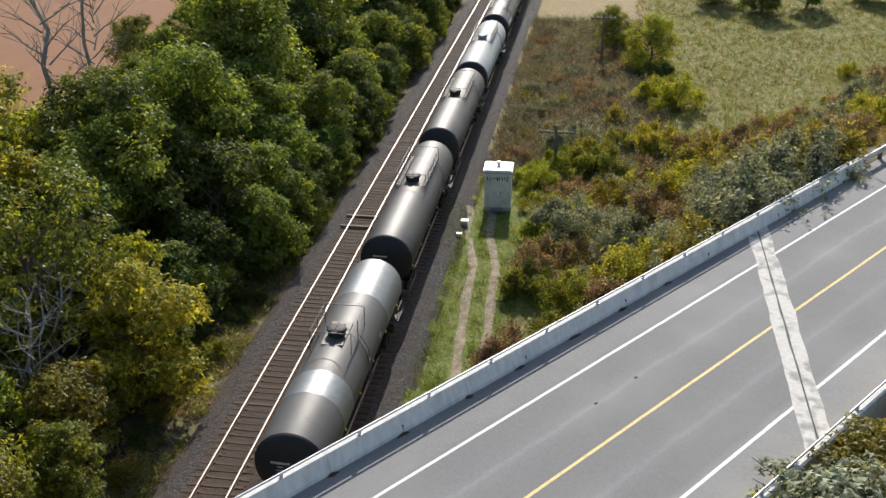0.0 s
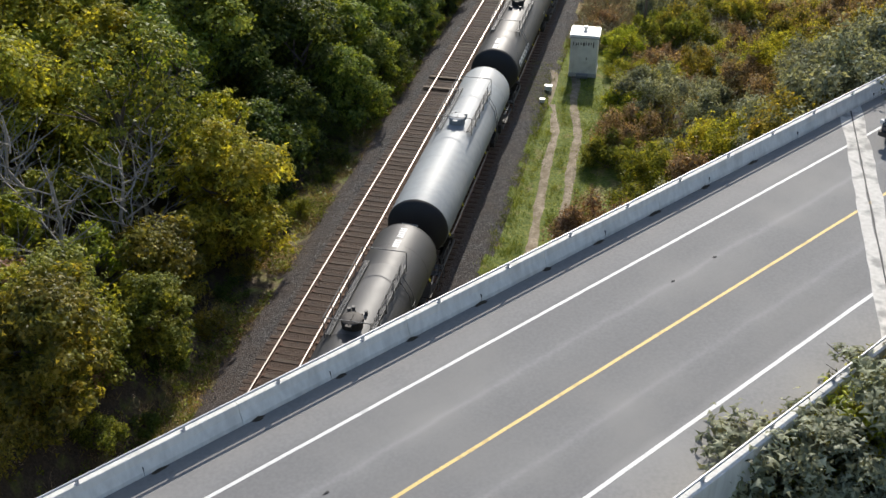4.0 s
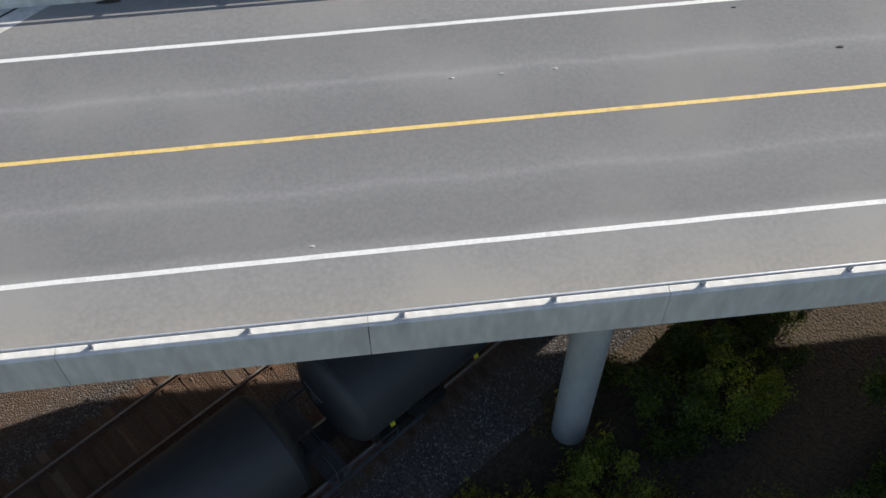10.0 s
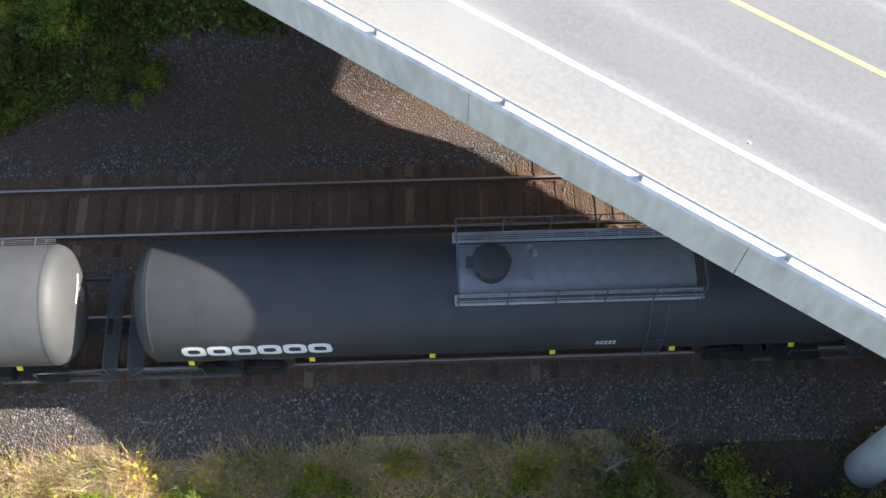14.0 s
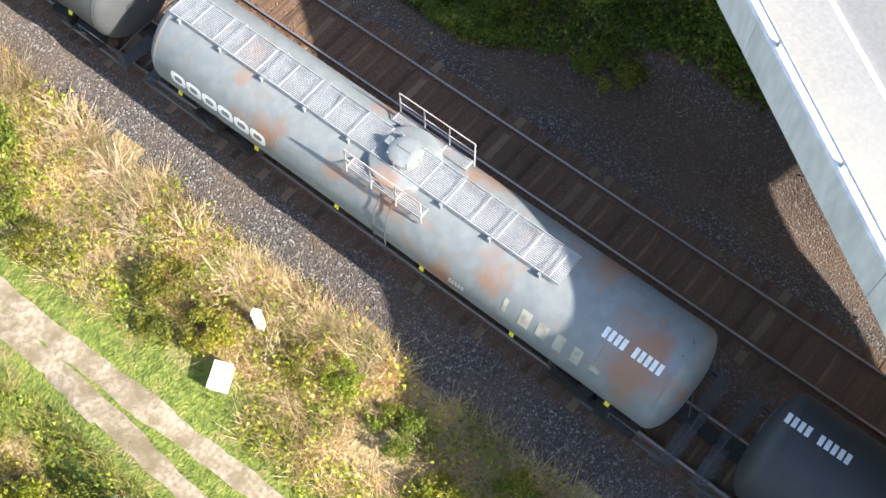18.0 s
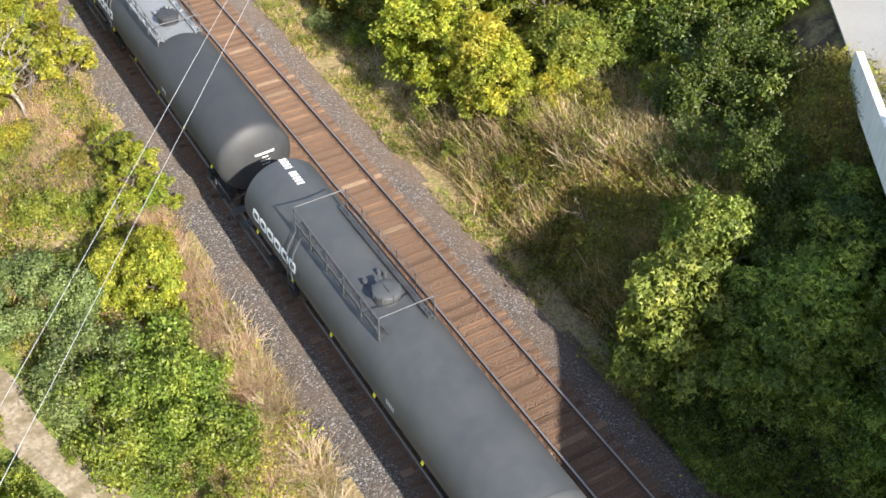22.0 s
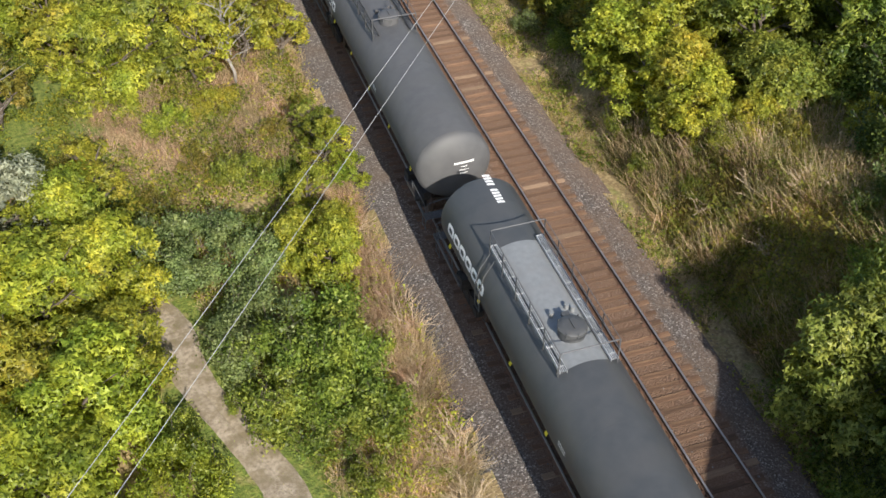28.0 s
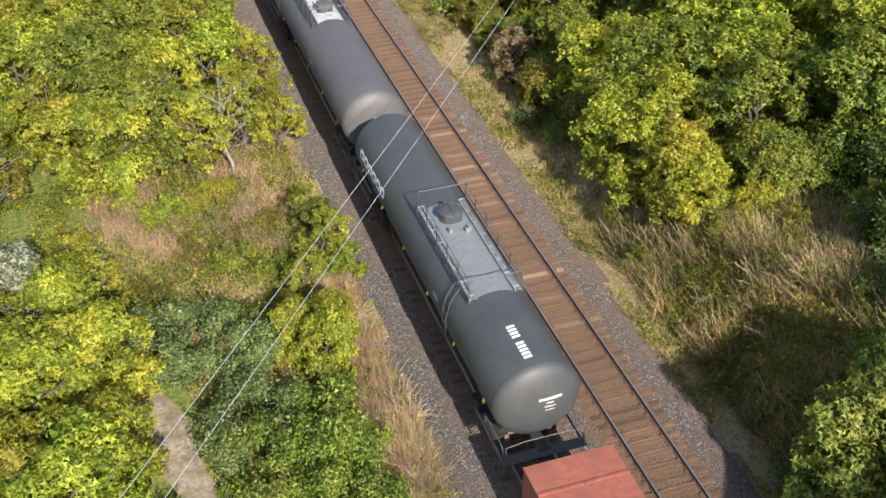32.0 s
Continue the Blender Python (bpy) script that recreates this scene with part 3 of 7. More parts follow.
# ---- mesh tools ----
class Build:
    """Collects vertices and faces of one mesh."""

    def __init__(self):
        self.v, self.f = [], []

    def add(self, verts, faces):
        k = len(self.v)
        self.v.extend(verts)
        self.f.extend([tuple(i + k for i in f) for f in faces])
        return self

    def box(self, x0, x1, y0, y1, z0, z1, m=None):
        p = [Vector((x, y, z)) for z in (z0, z1) for y in (y0, y1) for x in (x0, x1)]
        if m:
            p = [m @ q for q in p]
        return self.add([tuple(q) for q in p], [(0, 2, 3, 1), (4, 5, 7, 6), (0, 1, 5, 4), (2, 6, 7, 3), (0, 4, 6, 2), (1, 3, 7, 5)])

    def rod(self, a, b, r, r2=None, n=8, caps=True):
        a, b = Vector(a), Vector(b)
        q = (b - a).to_track_quat('Z', 'Y')
        vs = []
        for p, rr in ((a, r), (b, r if r2 is None else r2)):
            vs += [tuple(p + q @ Vector((rr * math.cos(2 * math.pi * i / n), rr * math.sin(2 * math.pi * i / n), 0))) for i in range(n)]
        fs = [(i, (i + 1) % n, n + (i + 1) % n, n + i) for i in range(n)]
        if caps:
            fs += [tuple(range(n - 1, -1, -1)), tuple(range(n, 2 * n))]
        return self.add(vs, fs)

    def tube(self, pts, r, n=6):
        for a, b in zip(pts, pts[1:]):
            self.rod(a, b, r, n=n)
        return self

    def sweep(self, pts, r, n=6):
        """One closed skin along a line of points."""
        vs, fs = [], []
        for i, p in enumerate(pts):
            d = (Vector(pts[min(i + 1, len(pts) - 1)]) - Vector(pts[max(i - 1, 0)])).to_track_quat('Z', 'Y')
            vs += [tuple(Vector(p) + d @ Vector((r * math.cos(math.tau * k / n), r * math.sin(math.tau * k / n), 0))) for k in range(n)]
        for i in range(len(pts) - 1):
            fs += [(i * n + k, i * n + (k + 1) % n, (i + 1) * n + (k + 1) % n, (i + 1) * n + k) for k in range(n)]
        return self.add(vs, fs)

    def lathe(self, prof, n=32, axis="y", centre=(0, 0, 0)):
        """prof: pairs of (along, radius)."""
        cx, cy, cz = centre
        vs, fs = [], []
        for a, r in prof:
            for i in range(n):
                c, s = r * math.cos(2 * math.pi * i / n), r * math.sin(2 * math.pi * i / n)
                vs.append((cx + c, cy + a, cz + s) if axis == "y" else (cx + a, cy + c, cz + s) if axis == "x" else (cx + c, cy + s, cz + a))
        for k in range(len(prof) - 1):
            for i in range(n):
                j = (i + 1) % n
                q = (k * n + i, k * n + j, (k + 1) * n + j, (k + 1) * n + i)
                fs.append(q if axis != "y" else q[::-1])
        fs.append(tuple(range(n)) if axis == "y" else tuple(range(n - 1, -1, -1)))
        e = [(len(prof) - 1) * n + i for i in range(n)]
        fs.append(tuple(e[::-1]) if axis == "y" else tuple(e))
        return self.add(vs, fs)

    def prism(self, outline, a, b):
        """outline: (y, z) pairs, pushed along x from a to b."""
        k = len(outline)
        vs = [(x, y, z) for x in (a, b) for y, z in outline]
        fs = [(i, (i + 1) % k, k + (i + 1) % k, k + i) for i in range(k)]
        fs += [tuple(range(k - 1, -1, -1)), tuple(range(k, 2 * k))]
        return self.add(vs, fs)

    def mesh(self, name, smooth=0):
        me = bpy.data.meshes.new(name)
        me.from_pydata(self.v, [], self.f)
        if smooth:
            me.polygons.foreach_set("use_smooth", [True] * len(me.polygons))
            me.set_sharp_from_angle(angle=radians(smooth))
        me.update()
        return me


def part(name, b, mat, parent=None, label="", smooth=0, at=None):
    """One mesh object, from a Build or a finished mesh, under a thing or a part."""
    if isinstance(b, Build):
        b = b.mesh(name, smooth)
    if not b.materials:
        b.materials.append(mat)
    ob = new(name, b)
    if parent is not None:
        ob.parent = parent
    if at is not None:
        ob.matrix_basis = at
    if label:
        ob["label"] = label
    return ob


def thing(name, label, category, at=None, group="", kind=""):
    ob = new(name)
    if at is not None:
        ob.matrix_basis = at
    return tagged(ob, label, category, group, kind)


# ---- plan ----
UX, UY = 0.5776, 0.8163          # along the road, towards the east
ROAD_Z = 8.36
ROAD = Matrix(((UX, -UY, 0, 0), (UY, UX, 0, 0), (0, 0, 1, 0), (0, 0, 0, 1)))   # road space: u along, v across, z
TRACKS = (-0.22, -4.19)
GAUGE = 0.7525


def to_uv(x, y):
    return UX * x + UY * y, -UY * x + UX * y


def road_z(u):
    """The road's height: level over the bridge, sinking to the fields far off."""
    if -40 <= u <= 75:
        return ROAD_Z
    d = (u - 75) if u > 75 else (-40 - u)
    k = min(d / 220.0, 1.0)
    return ROAD_Z - (ROAD_Z - 0.2) * (3 * k * k - 2 * k ** 3)


def bump_noise(x, y, s, k):
    return noise.noise(Vector((x * s, y * s, k)))


def ground_z(x, y):
    """Height of the open ground: ballast bed, verges, the two road embankments."""
    g = -0.62 + 0.16 * bump_noise(x, y, 0.11, 3.1) + 0.05 * bump_noise(x, y, 0.5, 7.7)
    # ballast bed with sloping shoulders
    d = max(x - 2.15, -6.15 - x, 0.0)
    if d < 2.0:
        k = min(1.0, d / 1.1)
        g = -0.19 * (1 - k) + (g if d > 1.1 else -0.62 * 1.0) * k if d > 0 else -0.19
    # embankments behind the abutments
    u, v = to_uv(x, y)
    top = road_z(u) - 0.35
    side = max(v - 14.0, 0.8 - v, 0.0)
    if x > 8.6:
        e = min((x - 8.6) * 0.55 - 0.62, top - side * 0.5 if x > 18 else top - side * 0.5)
        g = max(g, e)
    elif x < -8.4:
        e = min((-8.4 - x) * 1.2 - 0.62, top - (side * 0.55 if v > 7 else 1.2 * min(max(2.0 - v, 0.0), 3.2) + 0.28 * max(-1.2 - v, 0.0)))
        g = max(g, e)
    return g


def smoothstep(a, b, x):
    k = min(1.0, max(0.0, (x - a) / (b - a)))
    return k * k * (3 - 2 * k)


def path_x(y):
    """Middle line of the dirt path on the east side."""
    pts = ((-60, 18.0), (-45, 15.5), (-34, 12.6), (-28, 11.0), (-20, 8.7), (-12, 8.6), (0, 8.3), (19, 8.2), (45, 5.4), (60, 4.7), (68, 3.6), (74, 2.9))
    if y <= pts[0][0]:
        return pts[0][1]
    for (a, p), (b, q) in zip(pts, pts[1:]):
        if y <= b:
            return p + (q - p) * smoothstep(a, b, y)
    return pts[-1][1]


def spread(lo, hi, step, grow, far):
    """Grid lines: even within lo..hi, then ever wider out to +-far."""
    out = [lo + step * i for i in range(int((hi - lo) / step) + 1)]
    s, a = step, hi
    while a < far:
        s *= grow
        a += s
        out.append(a)
    s, a = step, lo
    while a > -far:
        s *= grow
        a -= s
        out.insert(0, a)
    return out


def make_ground():
    xs, ys = spread(-16, 24, 0.42, 1.16, 2500), spread(-48, 84, 0.62, 1.16, 2500)
    nx = len(xs)
    vs = [(x, y, ground_z(x, y)) for y in ys for x in xs]
    fs = [(j * nx + i, j * nx + i + 1, (j + 1) * nx + i + 1, (j + 1) * nx + i) for j in range(len(ys) - 1) for i in range(nx - 1)]
    me = bpy.data.meshes.new("ground")
    me.from_pydata(vs, [], fs)
    me.polygons.foreach_set("use_smooth", [True] * len(fs))
    col = me.color_attributes.new("cover", 'FLOAT_COLOR', 'POINT')
    data = []
    for x, y, z in vs:
        # red: straw share, green: bare soil share
        r, g = 0.25, 0.0
        if x > 2:
            r = 0.75 if y < 40 else 0.35
            if 2.4 < x < 6.6 and 40 < y < 78:
                r = 0.18
            if y > 84 and x < 16:
                r = 0.8
            if x > 16 and y > 86:
                r = 0.42
            if y < 6 and abs(x - path_x(y)) < 2.6:
                r = 0.2
            if x > 8.6 and -8 < y < 70:
                r, g = 0.5, 0.5
            # full dark soil under the bridge: its shade is put into the ground colour
            if 0.5 < to_uv(x, y)[1] < 13 and abs(y) < 60:
                r, g = 0.3, 1.2
        if x < -6.5:
            r, g = 0.55, 0.55 if x > -9 else 0.8
            if -17 < y < 13:
                r, g = 0.4, 1.0
            elif y < 0:
                r, g = 0.75, 0.2 if x > -10 or (x > -16 and -31 < y < -20) else 0.6
        data += [r, g, 0.0, 1.0]
    col.data.foreach_set("color", data)
    me.materials.append(MAT["ground"])
    me.materials.append(MAT["ballast"])
    idx = [0] * len(fs)
    for k, p in enumerate(me.polygons):
        c = p.center
        wob = 0.35 * bump_noise(c.x, c.y, 0.6, 1.0)
        west = -6.95 - 3.2 * smoothstep(-14.5, -6.5, c.y) * (1 - smoothstep(10, 15, c.y))
        if west + wob < c.x < 2.75 + wob:
            idx[k] = 1
    me.polygons.foreach_set("material_index", idx)
    me.update()
    return tagged(new("ground", me), "uneven ground of grass, straw and soil with a ballast bed", "ground", kind="structure")


make_ground()


# ---- dirt path and field ----
def make_path():
    """Two worn wheel ruts that follow the path's line, a hand's breadth deep at the edges."""
    for side in (-0.72, 0.72):
        b = Build()
        prev = None
        for i in range(400):
            y = -32.5 + i * 0.29
            if y > 71:
                break
            w = 0.34 + 0.14 * bump_noise(side, y, 0.45, 5) + 0.09 * bump_noise(side, y, 1.7, 6) + 0.16 * (1 - smoothstep(-18, -6, y)) - 0.25 * (1 - smoothstep(-32, -29, y))
            w *= 1 - 0.9 * smoothstep(2, 6, y) * (1 - smoothstep(31, 36, y))
            if 5.5 < y < 32:
                prev = None
                continue
            c = path_x(y) + side * (0.42 + 0.58 * smoothstep(-18, -4, y)) + 0.05 * bump_noise(side, y, 0.3, 9)
            row = []
            for k in (-1.0, -0.45, 0.45, 1.0):
                x = c + k * w
                row.append((x, y, ground_z(x, y) + (0.035 if abs(k) < 0.9 else -0.03)))
            if prev:
                b.add(prev + row, [(0, 1, 5, 4), (1, 2, 6, 5), (2, 3, 7, 6)])
            prev = row
        tagged(part("dirt_path", b, MAT["dirt"], smooth=60), "bare pale dirt rut of a farm path in the grass", "path", "path ruts", "structure")


make_path()
fb = Build()
for i in range(12):
    for j in range(10):
        x0, y0 = -220 + i * 16, 82 + j * 24
        q = [(x, y, ground_z(x, y) + 0.25) for x, y in ((x0, y0), (x0 + 16, y0), (x0 + 16, y0 + 24), (x0, y0 + 24))]
        if x0 + 16 <= -28:
            fb.add(q, [(0, 1, 2, 3)])
tagged(part("crop_field", fb, MAT["field"]), "ripe orange-brown crop field behind the trees", "field", kind="structure")


# ---- railway tracks ----
def rail_profile():
    return [(-0.075, -0.16), (0.075, -0.16), (0.075, -0.145), (0.012, -0.125), (0.012, -0.045), (0.036, -0.035), (0.036, -0.006), (0.026, 0.0), (-0.026, 0.0), (-0.036, -0.006), (-0.036, -0.035), (-0.012, -0.045), (-0.012, -0.125), (-0.075, -0.145)]


def make_rail(x):
    b = Build()
    prof, n = rail_profile(), 14
    lo, hi = -160.0, 400.0
    b.add([(x + px, y, pz) for y in (lo, hi) for px, pz in prof], [(i, (i + 1) % n, n + (i + 1) % n, n + i)[::-1] for i in range(n)])
    me = b.mesh("rail")
    me.materials.append(MAT["rail_rust"])
    me.materials.append(MAT["rail_top"])
    me.polygons.foreach_set("material_index", [1 if i in (6, 7, 8) else 0 for i in range(n)])
    return me


tie_meshes = []
for k in range(4):
    b = Build()
    w, h, l = 0.115 + 0.008 * (k % 2), 0.12, 1.30 + 0.02 * (k - 1.5)
    o = [(-w, -h), (w, -h), (w, -0.015), (w - 0.015, 0), (-w + 0.015, 0), (-w, -0.015)]
    b.prism(o, -l, l)
    me = b.mesh("tie")
    me.materials.append(MAT["tie_new" if k == 3 else "tie"])
    tie_meshes.append(me)
rng = random.Random(5)
for tx in TRACKS:
    tr = thing("railway_track", "straight railway track with brown timber ties and polished rails", "railway track", group="railway tracks", kind="structure")
    for s in (-1, 1):
        part("rail", make_rail(tx + s * GAUGE), None, tr)
    plates, spare = Build(), Build()
    n_sep = 0
    y = -150.0
    while y < 330:
        yy = y + rng.uniform(-0.04, 0.04)
        near = (-46 < y < 90) if tx < -1 else (-46 < y < 8)
        if near and n_sep < 300:
            me = tie_meshes[3 if rng.random() < 0.12 else rng.randrange(3)]
            t = part("tie", me, None, tr, at=pose(tx + rng.uniform(-0.06, 0.06), yy, -0.165 + rng.uniform(-0.012, 0.006), 0, 0, rng.uniform(-1.5, 1.5)))
            n_sep += 1
        else:
            spare.box(tx - 1.3, tx + 1.3, yy - 0.115, yy + 0.115, -0.29, -0.165)
        if -60 < y < 130:
            for s in (-1, 1):
                c = tx + s * GAUGE
                plates.box(c - 0.19, c + 0.19, yy - 0.09, yy + 0.09, -0.166, -0.148)
                for dx in (-0.12, 0.12):
                    plates.box(c + dx - 0.018, c + dx + 0.018, yy - 0.07, yy - 0.03, -0.15, -0.125)
        y += 0.545
    tagged(part("tie_plates", plates, MAT["rail_rust"], tr), kind="stuff")
    tagged(part("far_ties", spare, MAT["tie"], tr), kind="stuff")

# loose stones on the ballast
b = Build()
for i in range(9000):
    y = rng.uniform(-34, 26) if i % 3 else rng.uniform(26, 90)
    x = rng.choice((rng.uniform(-7.3, -5.5), rng.uniform(1.35, 2.9), rng.uniform(-2.85, -1.35), rng.uniform(-7.3, 2.9)))
    r = rng.uniform(0.018, 0.042) * (1.8 if rng.random() < 0.03 else 1)
    z = ground_z(x, y) + r * 0.35
    a = rng.uniform(0, 6.28)
    p = [(x + r * math.cos(a + k * 1.571) * rng.uniform(0.7, 1.2), y + r * math.sin(a + k * 1.571) * rng.uniform(0.7, 1.2), z) for k in range(4)]
    b.add(p + [(x + rng.uniform(-.3, .3) * r, y, z + r * rng.uniform(0.5, 0.9)), (x, y, z - r * 0.6)], [(0, 1, 4), (1, 2, 4), (2, 3, 4), (3, 0, 4), (1, 0, 5), (2, 1, 5), (3, 2, 5), (0, 3, 5)])
stone_mat = material("crushed_stone", (0.07, 0.065, 0.062), (0.15, 0.14, 0.132), 8, (0.85, 0.95), 0, 0.2, 40, (0.4, 0.385, 0.37), 5, (0.62, 0.7), space="World")
tagged(part("ballast_stones", b, stone_mat), "loose grey crushed stones on the ballast shoulders", "ballast", kind="stuff")

# ---- bridge ----
V_S_OUT, V_S_IN, V_N_IN, V_N_OUT = 1.934, 2.194, 12.73, 12.999
Z_TOP = 9.035


def skew(x, v):
    """u where the line v of the road crosses the plane of that x; the bridge's ends run parallel to the tracks."""
    return (x + UY * v) / UX


X_WEST, X_PIER, X_EAST = -11.54, 3.68, 18.6
bridge = thing("bridge", "concrete road bridge with parapets over the railway", "bridge", kind="structure")


def slab(b, x0, x1, v0, v1, z0, z1):
    """A plate in road space whose two ends are skewed."""
    c = [(skew(x0, v0), v0), (skew(x1, v0), v0), (skew(x1, v1), v1), (skew(x0, v1), v1)]
    vs = [(u, v, z) for z in (z0, z1) for u, v in c]
    b.add([tuple(ROAD @ Vector(p)) for p in vs], [(0, 3, 2, 1), (4, 5, 6, 7), (0, 1, 5, 4), (1, 2, 6, 5), (2, 3, 7, 6), (3, 0, 4, 7)])
    return b


part("deck", slab(Build(), X_WEST, X_EAST, V_S_OUT + 0.02, V_N_OUT - 0.02, 8.04, ROAD_Z - 0.09), MAT["concrete_grey"], bridge)
part("soffit", slab(slab(Build(), X_WEST, X_EAST, 3.4, 12.3, 6.95, 8.04), X_WEST, X_EAST, 3.0, 12.75, 7.3, 8.035), MAT["concrete_grey"], bridge, "thickened deck underside")
# carriageway, in road space so that its wear follows the lanes
rb = Build()
us = [-560 + 20 * i for i in range(26)] + [-40, -20] + [2.5 * i - 10 for i in range(35)] + [80 + 20 * i for i in range(25)]
us = sorted(set(us))
for a, c in zip(us, us[1:]):
    rb.add([(a, V_S_IN - 0.1, road_z(a)), (c, V_S_IN - 0.1, road_z(c)), (c, V_N_IN + 0.1, road_z(c)), (a, V_N_IN + 0.1, road_z(a)),
            (a, V_S_IN - 0.1, road_z(a) - 0.085), (c, V_S_IN - 0.1, road_z(c) - 0.085), (c, V_N_IN + 0.1, road_z(c) - 0.085), (a, V_N_IN + 0.1, road_z(a) - 0.085)],
           [(0, 1, 2, 3), (4, 7, 6, 5), (0, 4, 5, 1), (3, 2, 6, 7)])
tagged(part("road", rb, MAT["asphalt"], at=ROAD), "grey worn asphalt carriageway with two lanes", "road", kind="structure")


def line(name, v, w, mat, lab):
    b = Build()
    for a, c in zip(us, us[1:]):
        if -80 <= a <= 140:
            n = 8 if -15 < a < 60 else 1
            for i in range(n):
                p, q = a + (c - a) * i / n, a + (c - a) * (i + 1) / n
                e = 0.008 * bump_noise(p, v, 0.9, 2)
                f = 0.008 * bump_noise(q, v, 0.9, 2)
                b.add([(p, v - w / 2 + e, road_z(p) + 0.004), (q, v - w / 2 + f, road_z(q) + 0.004), (q, v + w / 2 + f, road_z(q) + 0.004), (p, v + w / 2 + e, road_z(p) + 0.004)], [(0, 1, 2, 3)])
    tagged(part(name, b, mat, at=ROAD), lab, "road marking", "road lines", "structure")


line("edge_line", 10.78, 0.12, MAT["white_line"], "white painted edge line on the asphalt")
line("centre_line", 7.52, 0.115, MAT["yellow_line"], "yellow painted centre line on the asphalt")
line("edge_line", 4.165, 0.13, MAT["white_line"], "white painted edge line on the asphalt")


def strip(x0, x1, z0, z1, mat, name, lab, edge=0.0):
    """A skewed band across the road."""
    b = Build()
    n = 26
    for i in range(n):
        va, vb = V_S_IN + (V_N_IN - V_S_IN) * i / n, V_S_IN + (V_N_IN - V_S_IN) * (i + 1) / n
        wob = [edge * bump_noise(v, x0, 1.3, k) for v in (va, vb) for k in (1, 2)]
        q = [(skew(x0 + wob[0], va), va), (skew(x1 + wob[1], va), va), (skew(x1 + wob[3], vb), vb), (skew(x0 + wob[2], vb), vb)]
        b.add([tuple(ROAD @ Vector((u, v, z))) for z in (z0, z1) for u, v in q], [(4, 5, 6, 7), (0, 1, 5, 4), (3, 7, 6, 2)])
    return part(name, b, mat, bridge, lab)


for xe in (X_EAST + 0.15, X_WEST - 0.1):
    strip(xe - 0.5, xe - 0.03, ROAD_Z - 0.06, ROAD_Z + 0.005, MAT["joint_concrete"], "joint_nosing", "pale concrete band at the expansion joint", 0.10)
    strip(xe + 0.03, xe + 0.5, ROAD_Z - 0.06, ROAD_Z + 0.005, MAT["joint_concrete"], "joint_nosing", "pale concrete band at the expansion joint", 0.10)
    strip(xe - 0.03, xe + 0.03, ROAD_Z - 0.06, ROAD_Z + 0.007, MAT["dark"], "joint_seal", "dark rubber joint seal")

# parapets: cast panels with open joints, a pipe rail on short posts
U_POST, STEP = 6.525, 3.117


def parapet_panel(v_in, v_out, u0, u1, low):
    b = Build()
    s = 1 if v_in > v_out else -1       # +1: the road lies on the larger v
    face = v_in + s * 0.14
    o = [(v_out, low), (v_out, Z_TOP - 0.015), (v_out + s * 0.015, Z_TOP), (v_in - s * 0.02, Z_TOP), (v_in, Z_TOP - 0.02), (v_in + s * 0.03, ROAD_Z + 0.42), (face, ROAD_Z + 0.14), (face, ROAD_Z - 0.09), (v_in - s * 0.05, low)]
    if s < 0:
        o = o[::-1]
    k = len(o)
    vs = [(u, v, z) for u in (u0, u1) for v, z in o]
    fs = [(i, (i + 1) % k, k + (i + 1) % k, k + i) for i in range(k)] + [tuple(range(k - 1, -1, -1)), tuple(range(k, 2 * k))]
    b.add([tuple(ROAD @ Vector(p)) for p in vs], fs)
    return b


PANEL = 2 * STEP
for side, v_in, v_out, low in (("north", V_N_IN, V_N_OUT, 8.02), ("south", V_S_IN, V_S_OUT, 7.84)):
    par = thing("parapet", "pale concrete bridge parapet with a steel pipe rail", "parapet", group="bridge parapets", kind="structure")
    off = -0.72 if side == "south" else -1.1
    for k in range(-5, 9):
        u0 = U_POST + off + PANEL * k
        # the bridge's own stretch, then the walls of the approaches
        part("panel", parapet_panel(v_in, v_out, u0 + 0.008, u0 + PANEL - 0.008, low), MAT["concrete"], par)
        for q in (0.5,):
            s = 1 if v_in > v_out else -1
            g = Build().box(u0 + PANEL * q - 0.006, u0 + PANEL * q + 0.006, v_in + s * 0.0, v_in + s * 0.142, ROAD_Z + 0.005, ROAD_Z + 0.3, ROAD)
            part("crack_joint", g, MAT["dark"], par, "dark control joint")
    vm = v_in - (0.06 if side == "south" else -0.06)
    rail = Build()
    lo, hi = U_POST - STEP * 9, U_POST + STEP * 17
    rail.rod(ROAD @ Vector((lo, vm, Z_TOP + 0.16)), ROAD @ Vector((hi, vm, Z_TOP + 0.16)), 0.038, n=10)
    part("pipe_rail", rail, MAT["galvanised"], par, smooth=40)
    for k in range(-9, 18):
        u = U_POST + STEP * k + (0 if side == "south" else 0.3)
        pb = Build().box(u - 0.055, u + 0.055, vm - 0.07, vm + 0.07, Z_TOP, Z_TOP + 0.02, ROAD)
        pb.box(u - 0.035, u + 0.035, vm - 0.045, vm + 0.045, Z_TOP + 0.02, Z_TOP + 0.17, ROAD)
        part("rail_post", pb, MAT["galvanised"], par)

# steel guard rail that carries on past the north parapet
gr = thing("guard_rail", "galvanised steel guard rail on posts beside the road", "guard rail", kind="structure")
gb = Build()
for z in (ROAD_Z + 0.45, ROAD_Z + 0.62):
    gb.box(U_POST - 1.1 + PANEL * 9 + 0.05, 105, V_N_IN - 0.06, V_N_IN + 0.02, z, z + 0.13, ROAD)
part("rail_beam", gb, MAT["galvanised"], gr)
